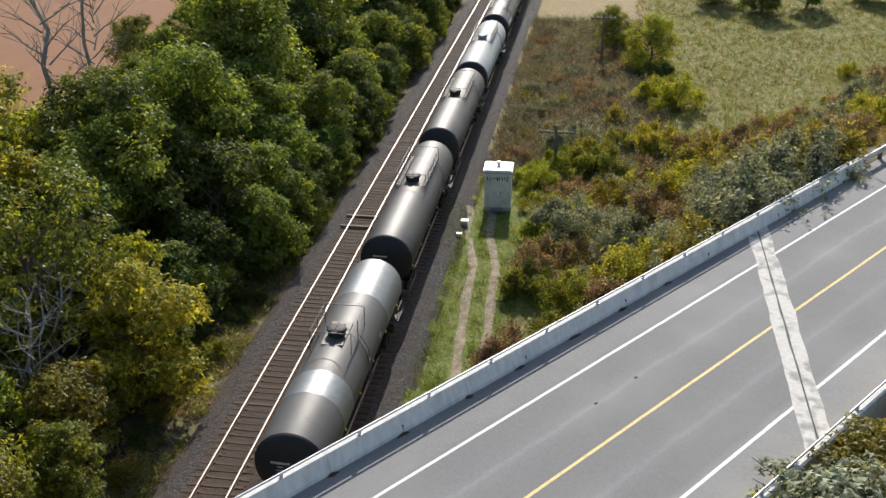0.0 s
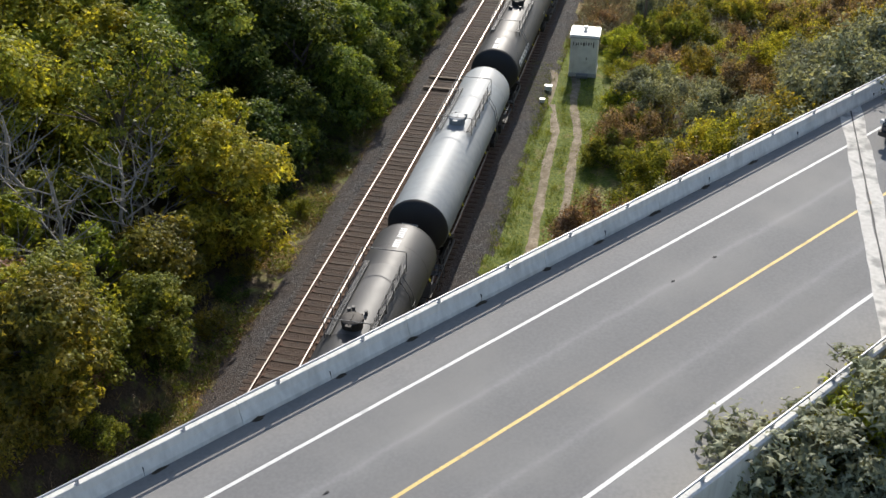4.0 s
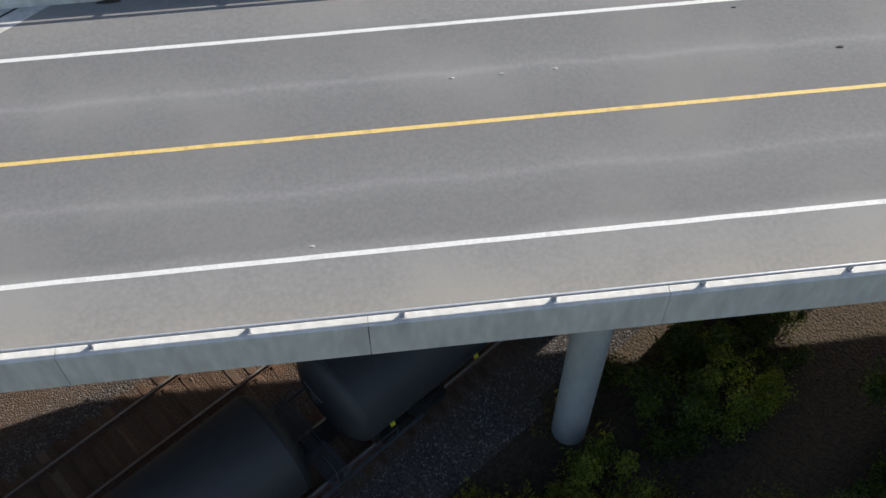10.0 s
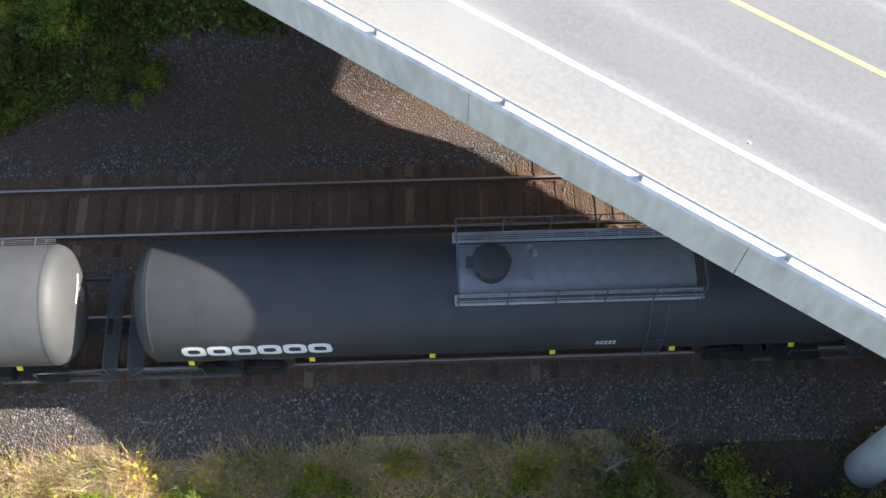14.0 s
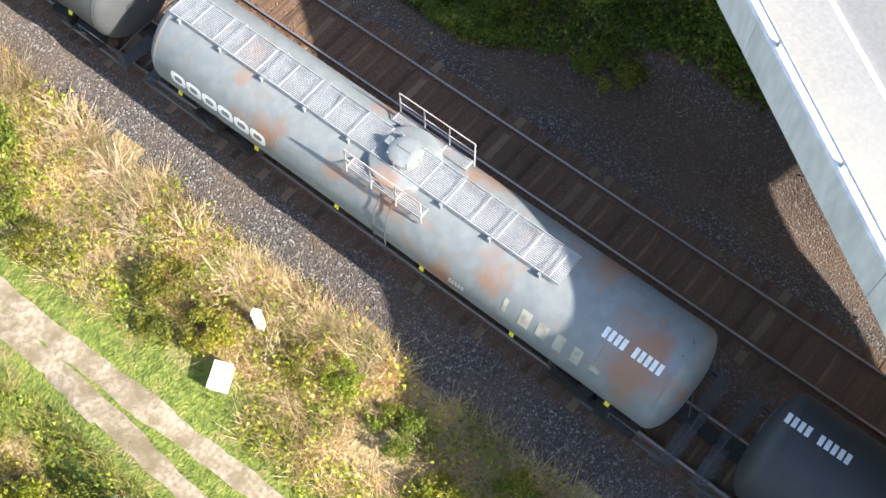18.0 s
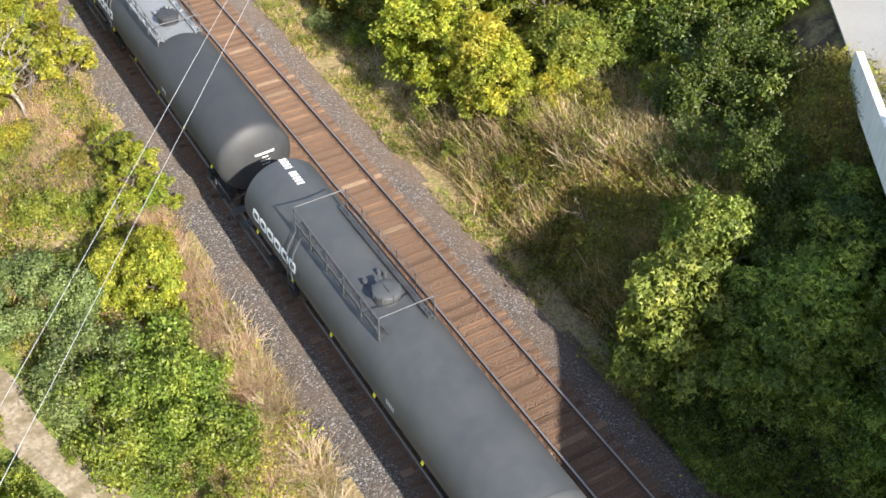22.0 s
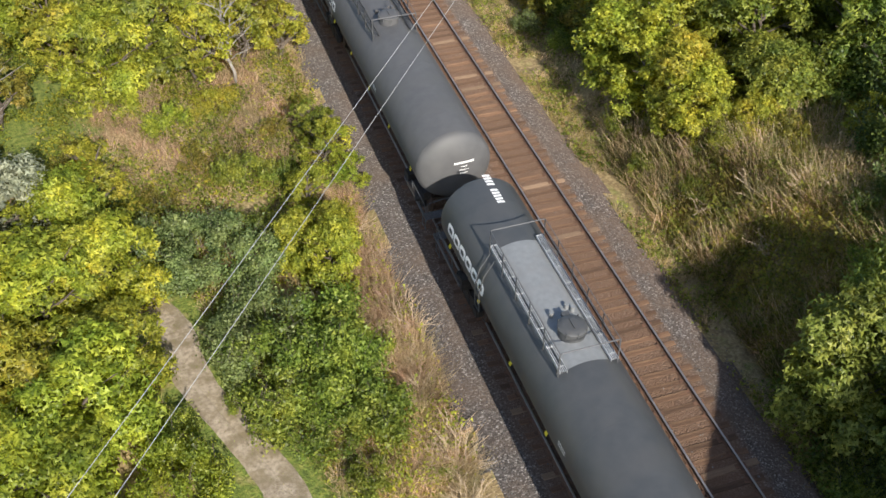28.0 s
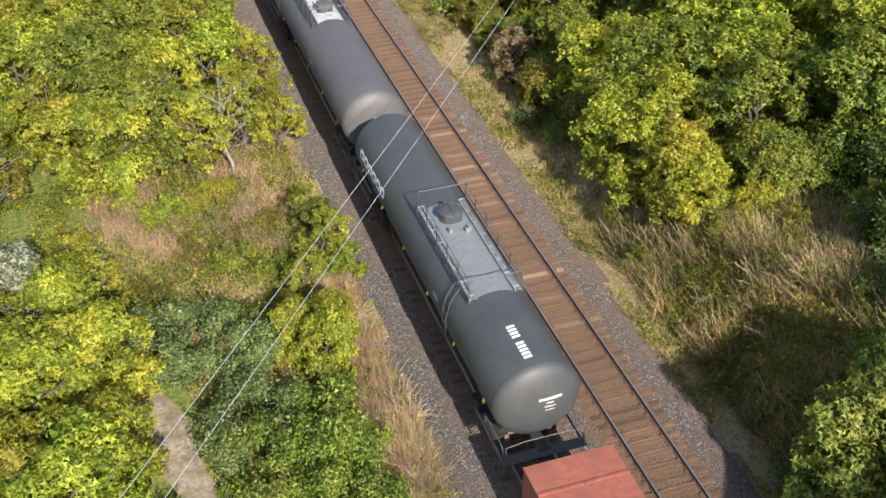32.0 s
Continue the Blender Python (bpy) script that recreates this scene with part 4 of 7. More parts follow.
for k in range(22):
    u = 64 + k * 1.9
    part("post", Build().box(u - 0.08, u + 0.08, V_N_IN + 0.02, V_N_IN + 0.2, road_z(u) - 0.5, road_z(u) + 0.75, ROAD), MAT["pole_wood"], gr)

# piers and abutments
for v in (3.35, 9.0):
    px, py, _ = ROAD @ Vector((skew(X_PIER, v), v, 0))
    pb = Build().lathe([(-1.2, 0.5), (0, 0.5), (6.3, 0.5), (6.7, 0.56), (7.1, 0.7), (7.45, 0.92), (7.5, 0.98), (8.03, 1.0)], 28, "z", (px, py, 0))
    part("pier", pb, MAT["concrete_grey"], bridge, smooth=50)
for x0, x1 in ((X_WEST - 0.9, X_WEST), (X_EAST, X_EAST + 0.9)):
    part("abutment", slab(Build(), x0, x1, V_S_OUT + 0.45, V_N_OUT + 0.15, -1.0, 8.035), MAT["concrete_grey"], bridge)
for v0, v1 in ((V_N_OUT, V_N_OUT + 0.5),):
    part("wing_wall", slab(Build(), X_WEST - 5.0, X_WEST + 0.25, v0, v1, -1.0, 8.0), MAT["concrete_grey"], bridge)


# ---- train ----
R_TANK, Z_TANK, HALF, DISH = 1.48, 2.68, 8.25, 0.52
SPEED = 12.55


def on_tank(y, a, lift=0.006):
    """A point on the shell at the angle a from the top, towards +x."""
    r = R_TANK + lift
    return (r * math.sin(a), y, Z_TANK + r * math.cos(a))


def shell_patch(b, y0, y1, a0, a1, n=3, lift=0.006):
    vs = [on_tank(y, a0 + (a1 - a0) * i / n, lift) for i in range(n + 1) for y in (y0, y1)]
    b.add(vs, [(2 * i, 2 * i + 1, 2 * i + 3, 2 * i + 2) for i in range(n)])


def band_shell(y0, y1, n=40, lift=0.008):
    return Build().lathe([(y0, R_TANK), (y0, R_TANK + lift), (y1, R_TANK + lift), (y1, R_TANK)], n, "y", (0, 0, Z_TANK))


def tank_mesh(mat, half=HALF, shade_heads=False):
    prof = []
    for i in range(9):
        k = math.pi / 2 * i / 8
        prof.append((-half - DISH * math.cos(k), max(0.02, R_TANK * math.sin(k) ** 0.8)))
    prof += [(a, R_TANK) for a in (-5.6, -2.8, 0.0, 2.8, 5.6)] + [(-a, r) for a, r in prof[8::-1]]
    me = Build().lathe(prof, 56, "y", (0, 0, Z_TANK)).mesh("tank", 35)
    me.materials.append(MAT[mat])
    # both heads take the near-black colour that stands in for their shade
    if shade_heads:
        me.materials.append(MAT["head_shaded"])
        for p in me.polygons:
            if abs(p.center.y) > half + 0.01:
                p.material_index = 1
    return me


CACHE = {}


def once(key, make):
    if key not in CACHE:
        CACHE[key] = make()
    return CACHE[key]


def m_of(b, mat, name, smooth=40):
    me = b.mesh(name, smooth)
    me.materials.append(MAT[mat])
    return me


def wheel_mesh():
    b = Build().lathe([(-0.07, 0.08), (-0.07, 0.2), (-0.03, 0.36), (-0.07, 0.40), (-0.07, 0.46), (0.05, 0.45), (0.07, 0.49), (0.085, 0.49), (0.085, 0.40), (0.03, 0.36), (0.05, 0.2), (0.05, 0.08)], 28, "x")
    return m_of(b, "wheel", "wheel")


def side_frame_mesh():
    b = Build()
    o = [(-1.15, 0.62), (-1.15, 0.4), (-0.75, 0.36), (-0.42, 0.16), (0.42, 0.16), (0.75, 0.36), (1.15, 0.4), (1.15, 0.62), (0.6, 0.78), (-0.6, 0.78)]
    b.prism(o, -0.07, 0.07)
    b.box(-0.1, 0.1, -0.22, 0.22, 0.2, 0.7)
    for y in (-0.9, 0.9):
        b.box(-0.13, 0.13, y - 0.17, y + 0.17, 0.32, 0.62)
    return m_of(b, "dark_steel", "side_frame", 0)


def bogie(car, y):
    bo = part("bogie", once("bolster", lambda: m_of(Build().box(-1.05, 1.05, -0.2, 0.2, 0.4, 0.78).box(-0.3, 0.3, -0.3, 0.3, 0.78, 1.05), "dark_steel", "bogie", 0)), None, car, at=pose(0, y, 0))
    for s in (-1, 1):
        part("side_frame", once("side_frame", side_frame_mesh), None, bo, at=pose(s * 1.0, 0, 0))
        part("axle", once("axle", lambda: m_of(Build().rod((-0.95, 0, 0.46), (0.95, 0, 0.46), 0.08, n=12), "wheel", "axle")), None, bo, at=pose(0, s * 0.89, 0))
        for k in (-1, 1):
            part("wheel", once("wheel", wheel_mesh), None, bo, at=pose(k * 0.765, s * 0.89, 0.46, 0, 0, 0 if k < 0 else 180))


def end_gear(car, s):
    """Sill, coupler, cross platform and hand rail of one car end; s: -1 leading, 1 trailing."""
    m = pose(0, 0, 0, 0, 0, 0 if s > 0 else 180)
    part("stub_sill", once("sill", lambda: m_of(Build().box(-0.2, 0.2, 4.6, 9.15, 0.75, 1.2).box(-1.35, 1.35, 6.4, 6.75, 0.85, 1.35).box(-0.75, 0.75, 6.2, 7.0, 1.1, 1.45), "dark_steel", "stub_sill", 0)), None, car, at=m)
    part("coupler", once("coupler", lambda: m_of(Build().box(-0.1, 0.1, 9.1, 9.5, 0.78, 1.0).box(-0.2, 0.17, 9.42, 9.68, 0.74, 1.06).box(0.02, 0.2, 9.6, 9.74, 0.76, 1.04), "dark_steel", "coupler", 0)), None, car, at=m)

    def plat():
        b = Build()
        for i in range(9):
            b.box(-1.45, 1.45, 8.98 + i * 0.045, 9.005 + i * 0.045, 1.13, 1.17)
        for x in (-1.45, -0.7, 0, 0.7, 1.42):
            b.box(x, x + 0.03, 8.96, 9.4, 1.08, 1.13)
        for x in (-1.42, 1.38):
            b.box(x, x + 0.05, 6.5, 9.0, 1.0, 1.14)
        return m_of(b, "railing", "end_platform", 0)
    tagged(part("end_platform", once("end_platform", plat), None, car, at=m), kind="stuff")

    def rail():
        b = Build()
        for x in (-1.35, 1.35):
            b.tube([(x, 9.2, 1.15), (x, 9.2, 1.75), (x * 0.55, 9.2, 1.85)], 0.018)
            b.tube([(x, 7.4, 1.1), (x * 1.03, 7.4, 1.6), (x * 1.03, 8.9, 1.6), (x, 9.2, 1.15)], 0.018)
        b.tube([(-0.75, 9.2, 1.85), (0.75, 9.2, 1.85)], 0.018)
        for x in (-1.4, 1.4):
            for z in (0.5, 0.8):
                b.tube([(x, 8.75, z), (x, 9.15, z)], 0.015)
            b.tube([(x, 8.75, 0.45), (x, 8.75, 1.15)], 0.015)
            b.tube([(x, 9.15, 0.45), (x, 9.15, 1.15)], 0.015)
        return m_of(b, "railing", "end_handrail")
    part("end_handrail", once("end_rail", rail), None, car, at=m)


def grating(x0, x1, y0, y1, z, step=0.06):
    b = Build()
    x = x0
    while x <= x1 - 0.014:
        b.box(x, x + 0.016, y0, y1, z - 0.03, z)
        x += step
    y = y0
    while y <= y1:
        b.box(x0, x1, y - 0.012, y + 0.012, z - 0.04, z - 0.006)
        y += 0.8
    return b


def railing(x, y0, y1, z, h=0.95, gap=1.15):
    """A straight run of posts with two rails."""
    b = Build()
    n = max(1, round((y1 - y0) / gap))
    for i in range(n + 1):
        y = y0 + (y1 - y0) * i / n
        b.tube([(x, y, z - 0.25), (x, y, z + h)], 0.02)
    for k in (0.5, 1.0):
        b.tube([(x, y0, z + h * k), (x, y1, z + h * k)], 0.017)
    return b


def ladder(car, s, y):
    """A side ladder: two bent stiles and five rungs."""
    for d in (-0.2, 0.2):
        part("ladder_stile", once(("stile", s), lambda: m_of(Build().tube([(s * 1.5, 0, 1.9), (s * 1.52, 0, 2.75), (s * 1.36, 0, 3.45), (s * 1.0, 0, 4.05)], 0.016), "railing", "ladder_stile")), None, car, at=pose(0, y + d, 0))
    for i in range(5):
        part("ladder_rung", once(("rung", s), lambda: m_of(Build().tube([(s * 1.51, -0.2, 0), (s * 1.51, 0.2, 0)], 0.012), "railing", "ladder_rung")), None, car, at=pose(0, y, 1.95 + i * 0.25))


def hatch(car, y, dark):
    z = Z_TANK + R_TANK
    b = Build().lathe([(-0.15, 0.42), (0.26, 0.42), (0.26, 0.46), (0.33, 0.46), (0.37, 0.42), (0.39, 0.2), (0.39, 0.02)], 28, "z", (0, y, z))
    hp = part("hatch", b, MAT[dark], car, "round bolted manway lid", smooth=40)
    hb = Build()
    for i in range(8):
        a = i * math.pi / 4
        hb.rod((0.45 * math.cos(a), y + 0.45 * math.sin(a), z + 0.2), (0.45 * math.cos(a), y + 0.45 * math.sin(a), z + 0.39), 0.026, n=6)
    hb.box(-0.12, 0.12, y - 0.6, y - 0.44, z + 0.24, z + 0.36)
    hb.box(-0.02, 0.02, y - 0.2, y + 0.2, z + 0.39, z + 0.43)
    tagged(part("lid_bolts", hb, MAT[dark], hp), kind="stuff")


def sign_ring(y, a, wide, high, slant=0.1, n=14):
    """A closed rounded block on the shell, a plain shape for one sign of the owner's mark."""
    b = Build()
    side = 1 if a > 0 else -1
    vs = []
    for k in (1.0, 0.52):
        for lift in (0.007,):
            for i in range(n):
                t = math.tau * i / n
                c, s = math.cos(t), math.sin(t)
                c, s = math.copysign(abs(c) ** 0.55, c), math.copysign(abs(s) ** 0.55, s)
                q = s * high / 2 * (k if k == 1 else 0.42)
                vs.append(on_tank(y + side * (c * wide / 2 * k) + slant * q * side, a + side * q, lift))
    f = [(i, (i + 1) % n, n + (i + 1) % n, n + i) for i in range(n)]
    b.add(vs, [q[::-1] for q in f] if side > 0 else f)
    return b


def lettering(car, num, half, sign):
    """Numbers that are not to be read and the owner's sign, as plain white bars and rings."""
    b = Build()
    if num:
        y0, a = num
        for i in range(10):
            if i != 4:
                y = y0 + i * 0.168
                shell_patch(b, y, y + 0.115, a - 0.095, a + 0.095, 2)
        tagged(part("number_stencil", b, MAT["letter"], car), "white stencilled number as plain bars", kind="stuff")
    h = Build()
    for end in (-1, 1):
        for row, (n, w) in enumerate(((9, 0.06), (4, 0.05), (6, 0.04), (5, 0.04))):
            for i in range(n):
                x, z = (i - n / 2) * (0.09 if row == 0 else 0.065) - 0.25, 0.3 - row * 0.15
                t = 0.1 if row == 0 else 0.05
                q = []
                for dx, dz in ((0, 0), (w, 0), (w, t), (0, t)):
                    rho = min(0.99, math.hypot(x + dx, z + dz) / R_TANK) ** 1.25
                    q.append(((x + dx), end * (half + DISH * math.sqrt(1 - rho * rho) + 0.008), Z_TANK + z + dz))
                h.add(q, [(0, 1, 2, 3)])
    tagged(part("head_marks", h, MAT["letter"], car, "small white head stencils as bars"), "small white head stencils as bars", kind="stuff")
    # capacity stencils low on the side
    for side in (-1, 1):
        c = Build()
        for row in range(2):
            for i in range(5):
                shell_patch(c, 2.3 + i * 0.1, 2.37 + i * 0.1, side * (1.42 + row * 0.07), side * (1.46 + row * 0.07), 1)
        for i in range(26):
            y = -half + 0.9 + i * 0.07 + (0.5 if i > 14 else 0)
            shell_patch(c, y, y + 0.045, side * 1.84, side * 1.89, 1)
        tagged(part("side_stencil", c, MAT["letter"], car), "small white side stencils as bars", kind="stuff")
        if sign:
            for i in range(6):
                y = side * (-HALF + 0.95 + i * 0.6)
                part("owner_mark", once(("ring", side, i), lambda: m_of(sign_ring(y, side * 1.38, 0.57, 0.28), "letter", "owner_mark", 0)), None, car, "bold white block of the owner's mark")


def tread(x0, x1, y0, y1, z):
    """A walkway of pressed planks: long ribs with a turned-down edge on both sides."""
    b = grating(x0, x1, y0, y1, z, 0.05)
    for x in (x0, x1 - 0.012):
        b.box(x, x + 0.012, y0, y1, z - 0.09, z + 0.012)
    return b


def top_platform(car, y0, y1, plate, walk, hy):
    """A pale painted crown with a narrow walkway and a hand rail along each side."""
    z = Z_TANK + R_TANK
    crown = Build()
    n = 12
    a = 0.468
    for k in range(n):
        shell_patch(crown, y0 + (y1 - y0) * k / n, y0 + (y1 - y0) * (k + 1) / n, -a, a, 10, 0.012)
    part("crown_panel", crown, MAT[plate], car, "painted anti-slip panel on the crown", smooth=40)
    for s in (-1, 1):
        xa, xb = (0.69, 0.93) if s > 0 else (-0.93, -0.69)
        tagged(part("walkway", tread(xa, xb, y0 - 0.12, y1 + 0.12, z - 0.03), MAT[walk], car, "open steel grating walkway"), kind="stuff")
        for i in range(6):
            y = y0 + 0.1 + (y1 - y0 - 0.2) * i / 5
            part("bracket", Build().box(s * 0.72, s * 0.9, y - 0.02, y + 0.02, z - 0.1, z - 0.07).tube([(s * 0.88, y, z - 0.08), (s * 0.92, y, z - 0.36)], 0.02), MAT["railing"], car)
        part("safety_rail", m_of(railing(s * 0.95, y0 - 0.05, y1 + 0.05, z - 0.05, 0.72, 1.15), "railing", "safety_rail"), None, car)
        ladder(car, s, y1 - 0.9 if y1 > 3 else y0 + 0.35)
    for y in (y0 - 0.05, y1 + 0.05):
        part("end_hoop", Build().sweep([(-0.95, y, z + 0.6), (-0.9, y, z + 0.68), (0.9, y, z + 0.68), (0.95, y, z + 0.6)], 0.02), MAT["railing"], car)
    for k, x in ((0.62, 0.3), (0.8, -0.28), (0.66, -0.42)):
        d = 1 if y1 > 3 else -1
        part("valve", Build().rod((x, hy + d * (k + 0.25), z - 0.12), (x, hy + d * (k + 0.25), z + 0.16), 0.075, n=12), MAT[plate], car, smooth=40)


def tank_car(spec):
    name, centre, half, paint, plate, walk, kind, span, hy, num, sign, label = spec
    car = thing("tank_car", label, "tank car", group="tank cars of the train")
    part("tank", once(("tank", paint, half, name in "abcde"), lambda: tank_mesh(paint, half, name in "abcde")), None, car)
    for y in (-7.05, -3.65, -0.25, 3.15, 6.55):
        part("weld_seam", once(("seam", paint), lambda: m_of(band_shell(-0.014, 0.014, 56, 0.003), paint, "weld_seam")), None, car, at=pose(0, y, 0))
    for s in (-1, 1):
        part("head_seam", once(("head_seam", paint), lambda: m_of(band_shell(-0.02, 0.02, 56, 0.005), paint, "head_seam")), None, car, at=pose(0, s * half, 0))
    for s in (-1, 1):
        bogie(car, s * 6.55)
        end_gear(car, s)
    lettering(car, num, half, sign)
    z = Z_TANK + R_TANK
    lid = dict(a="dark_steel", b="dark_steel", c="dark_steel", g="plate", k="rusty", d="light", o="light").get(name, paint if paint in ("black", "slate", "mauve", "charcoal") else "dark_steel")
    if kind == "platform":
        top_platform(car, span[0], span[1], plate, walk, hy)
    elif kind == "loops":
        part("crown_panel", Build().box(-0.5, 0.5, -1.1, 1.1, z - 0.14, z + 0.0), MAT[plate], car)
        for s in (-1, 1):
            part("safety_rail", m_of(railing(s * 0.95, -1.3, 1.5, z - 0.15, 0.85), "railing", "safety_rail"), None, car)
            ladder(car, s, 0.0)
            part("end_hoop", Build().tube([(-0.95, s * 1.4 + 0.1, z + 0.7), (0.95, s * 1.4 + 0.1, z + 0.7)], 0.02), MAT["railing"], car)
        for y0, y1 in ((-5.2, -3.35), (4.3, half - 0.02)):
            part("metal_band", band_shell(y0, y1), MAT["silver"], car, "shiny bare metal band", smooth=40)
    elif kind == "square":
        part("hatch_plate", Build().box(-0.56, 0.85, -1.52, 0.8, z - 0.3, z + 0.05), MAT["plate_dimmed"], car, "white square hatch plate")
        for x in (-0.58, 0.83):
            part("plate_rim", Build().box(x, x + 0.04, -1.54, 0.82, z - 0.3, z + 0.09), MAT["plate_dimmed"], car)
        tagged(part("walkway", tread(0.9, 1.35, -1.52, 0.8, z - 0.3), MAT["railing"], car), kind="stuff")
        tagged(part("walkway", tread(-1.45, -1.02, -half, half, z - 0.68), MAT["railing"], car, "long side grating walkway"), kind="stuff")
        for i in range(9):
            part("bracket", once("bk", lambda: m_of(Build().tube([(-1.25, 0, z - 0.75), (-1.45, 0, z - 0.72)], 0.025), "railing", "bracket")), None, car, at=pose(0, -8 + i * 2, 0))
        for s in (-1, 1):
            part("splash_skirt", Build().box(s * 1.16 - 0.3, s * 1.16 + 0.3, -1.5, 0.78, z - 0.62, z - 0.56), MAT["plate"], car)
    elif kind == "side_walk":
        tagged(part("walkway", tread(0.78, 1.06, -half, half, z - 0.38), MAT["railing"], car, "long side grating walkway"), kind="stuff")
        part("safety_rail", m_of(railing(1.08, -half, half, z - 0.38, 0.6, 1.75), "railing", "safety_rail"), None, car)
        tagged(part("walkway", tread(-1.05, -0.8, -1.5, 1.5, z - 0.2), MAT["railing"], car), kind="stuff")
        for y in (-1.45, 1.5):
            part("hoop", Build().sweep([(-1.05, y, z - 0.35), (-1.05, y, z + 0.72), (-1.0, y, z + 0.8), (-0.35, y, z + 0.8), (-0.3, y, z + 0.72), (-0.3, y, z - 0.05)], 0.028), MAT["railing"], car)
        part("number_panel", Build().box(1.06, 1.075, -7.4, -6.6, z - 0.3, z + 0.05), MAT["railing"], car)
    else:
        tagged(part("walkway", tread(-0.47, 0.47, -half, half - 3.4, z + 0.1), MAT["grate_pale"], car, "long top grating"), kind="stuff")
        for i in range(9):
            part("bracket", once("cross", lambda: m_of(Build().box(-0.56, 0.56, -0.035, 0.035, z - 0.14, z + 0.07), "plate", "bracket", 0)), None, car, at=pose(0, -half + 0.4 + 1.52 * i, 0))
        part("hatch_pan", Build().lathe([(-0.2, 0.95), (0.02, 0.95), (0.06, 0.9), (0.06, 0.1)], 28, "z", (0, hy, z)), MAT["rusty"], car, smooth=40)
        for s in (-1, 1):
            tagged(part("walkway", tread(s * 0.9 - 0.16, s * 0.9 + 0.16, -1.35, 1.1, z - 0.12), MAT["grate_pale"], car), kind="stuff")
            part("safety_rail", m_of(railing(s * 1.08, -1.35, 1.1, z - 0.12, 0.8, 0.8), "hoop_rust", "safety_rail"), None, car)
            ladder(car, s, 0.0)
            part("end_ladder", m_of(Build().tube([(-0.35, s * (half - 0.1), z + 0.02), (-0.35, s * (half + 0.45), z - 0.9), (-0.35, s * 9.0, 1.3)], 0.02).tube([(0.1, s * (half - 0.1), z + 0.02), (0.1, s * (half + 0.45), z - 0.9), (0.1, s * 9.0, 1.3)], 0.02), "railing", "end_ladder"), None, car)
        old = Build()
        for i, (w, q) in enumerate(((0.12, 0.3), (0.3, 0.36), (0.3, 0.3), (0.26, 0.36), (0.26, 0.34), (0.3, 0.12))):
            shell_patch(old, 3.9 + i * 0.52, 3.9 + i * 0.52 + w, 1.13 - q / 2, 1.13 + q / 2, 4)
        part("faded_marks", old, MAT["faded"], car, "faded pale blocks of painted-over writing")
    if name == "o":
        for s in (-1, 1):
            wrap = Build()
            shell_patch(wrap, -2.6, 5.4, s * 0.85, s * 2.2, 10, 0.005)
            part("dark_panel", wrap, MAT["black"], car, "black painted panel on the side", smooth=40)
    hatch(car, hy, lid)
    marks = once("reflector", lambda: m_of(Build().box(-0.012, 0.012, -0.07, 0.07, -0.12, 0.12), "yellow_mark", "reflector", 0))
    for s in (-1, 1):
        for i in range(6):
            y = -7.55 + i * 2.96
            a = 1.98
            part("reflector", marks, None, car, at=pose(s * (R_TANK + 0.012) * math.sin(a), y, Z_TANK + (R_TANK + 0.012) * math.cos(a), 0, s * -24, 0))
    part("brake_cylinder", once("brake", lambda: m_of(Build().rod((0.95, 6.9, 1.05), (0.95, 7.9, 1.05), 0.2, n=14).box(1.1, 1.5, 7.0, 8.2, 1.16, 1.24), "dark_steel", "brake_cylinder")), None, car)
    part("outlet_valve", once("outlet", lambda: m_of(Build().rod((0, 0, 0.75), (0, 0, 1.3), 0.22, n=14), "dark_steel", "outlet_valve")), None, car)
    return car, centre


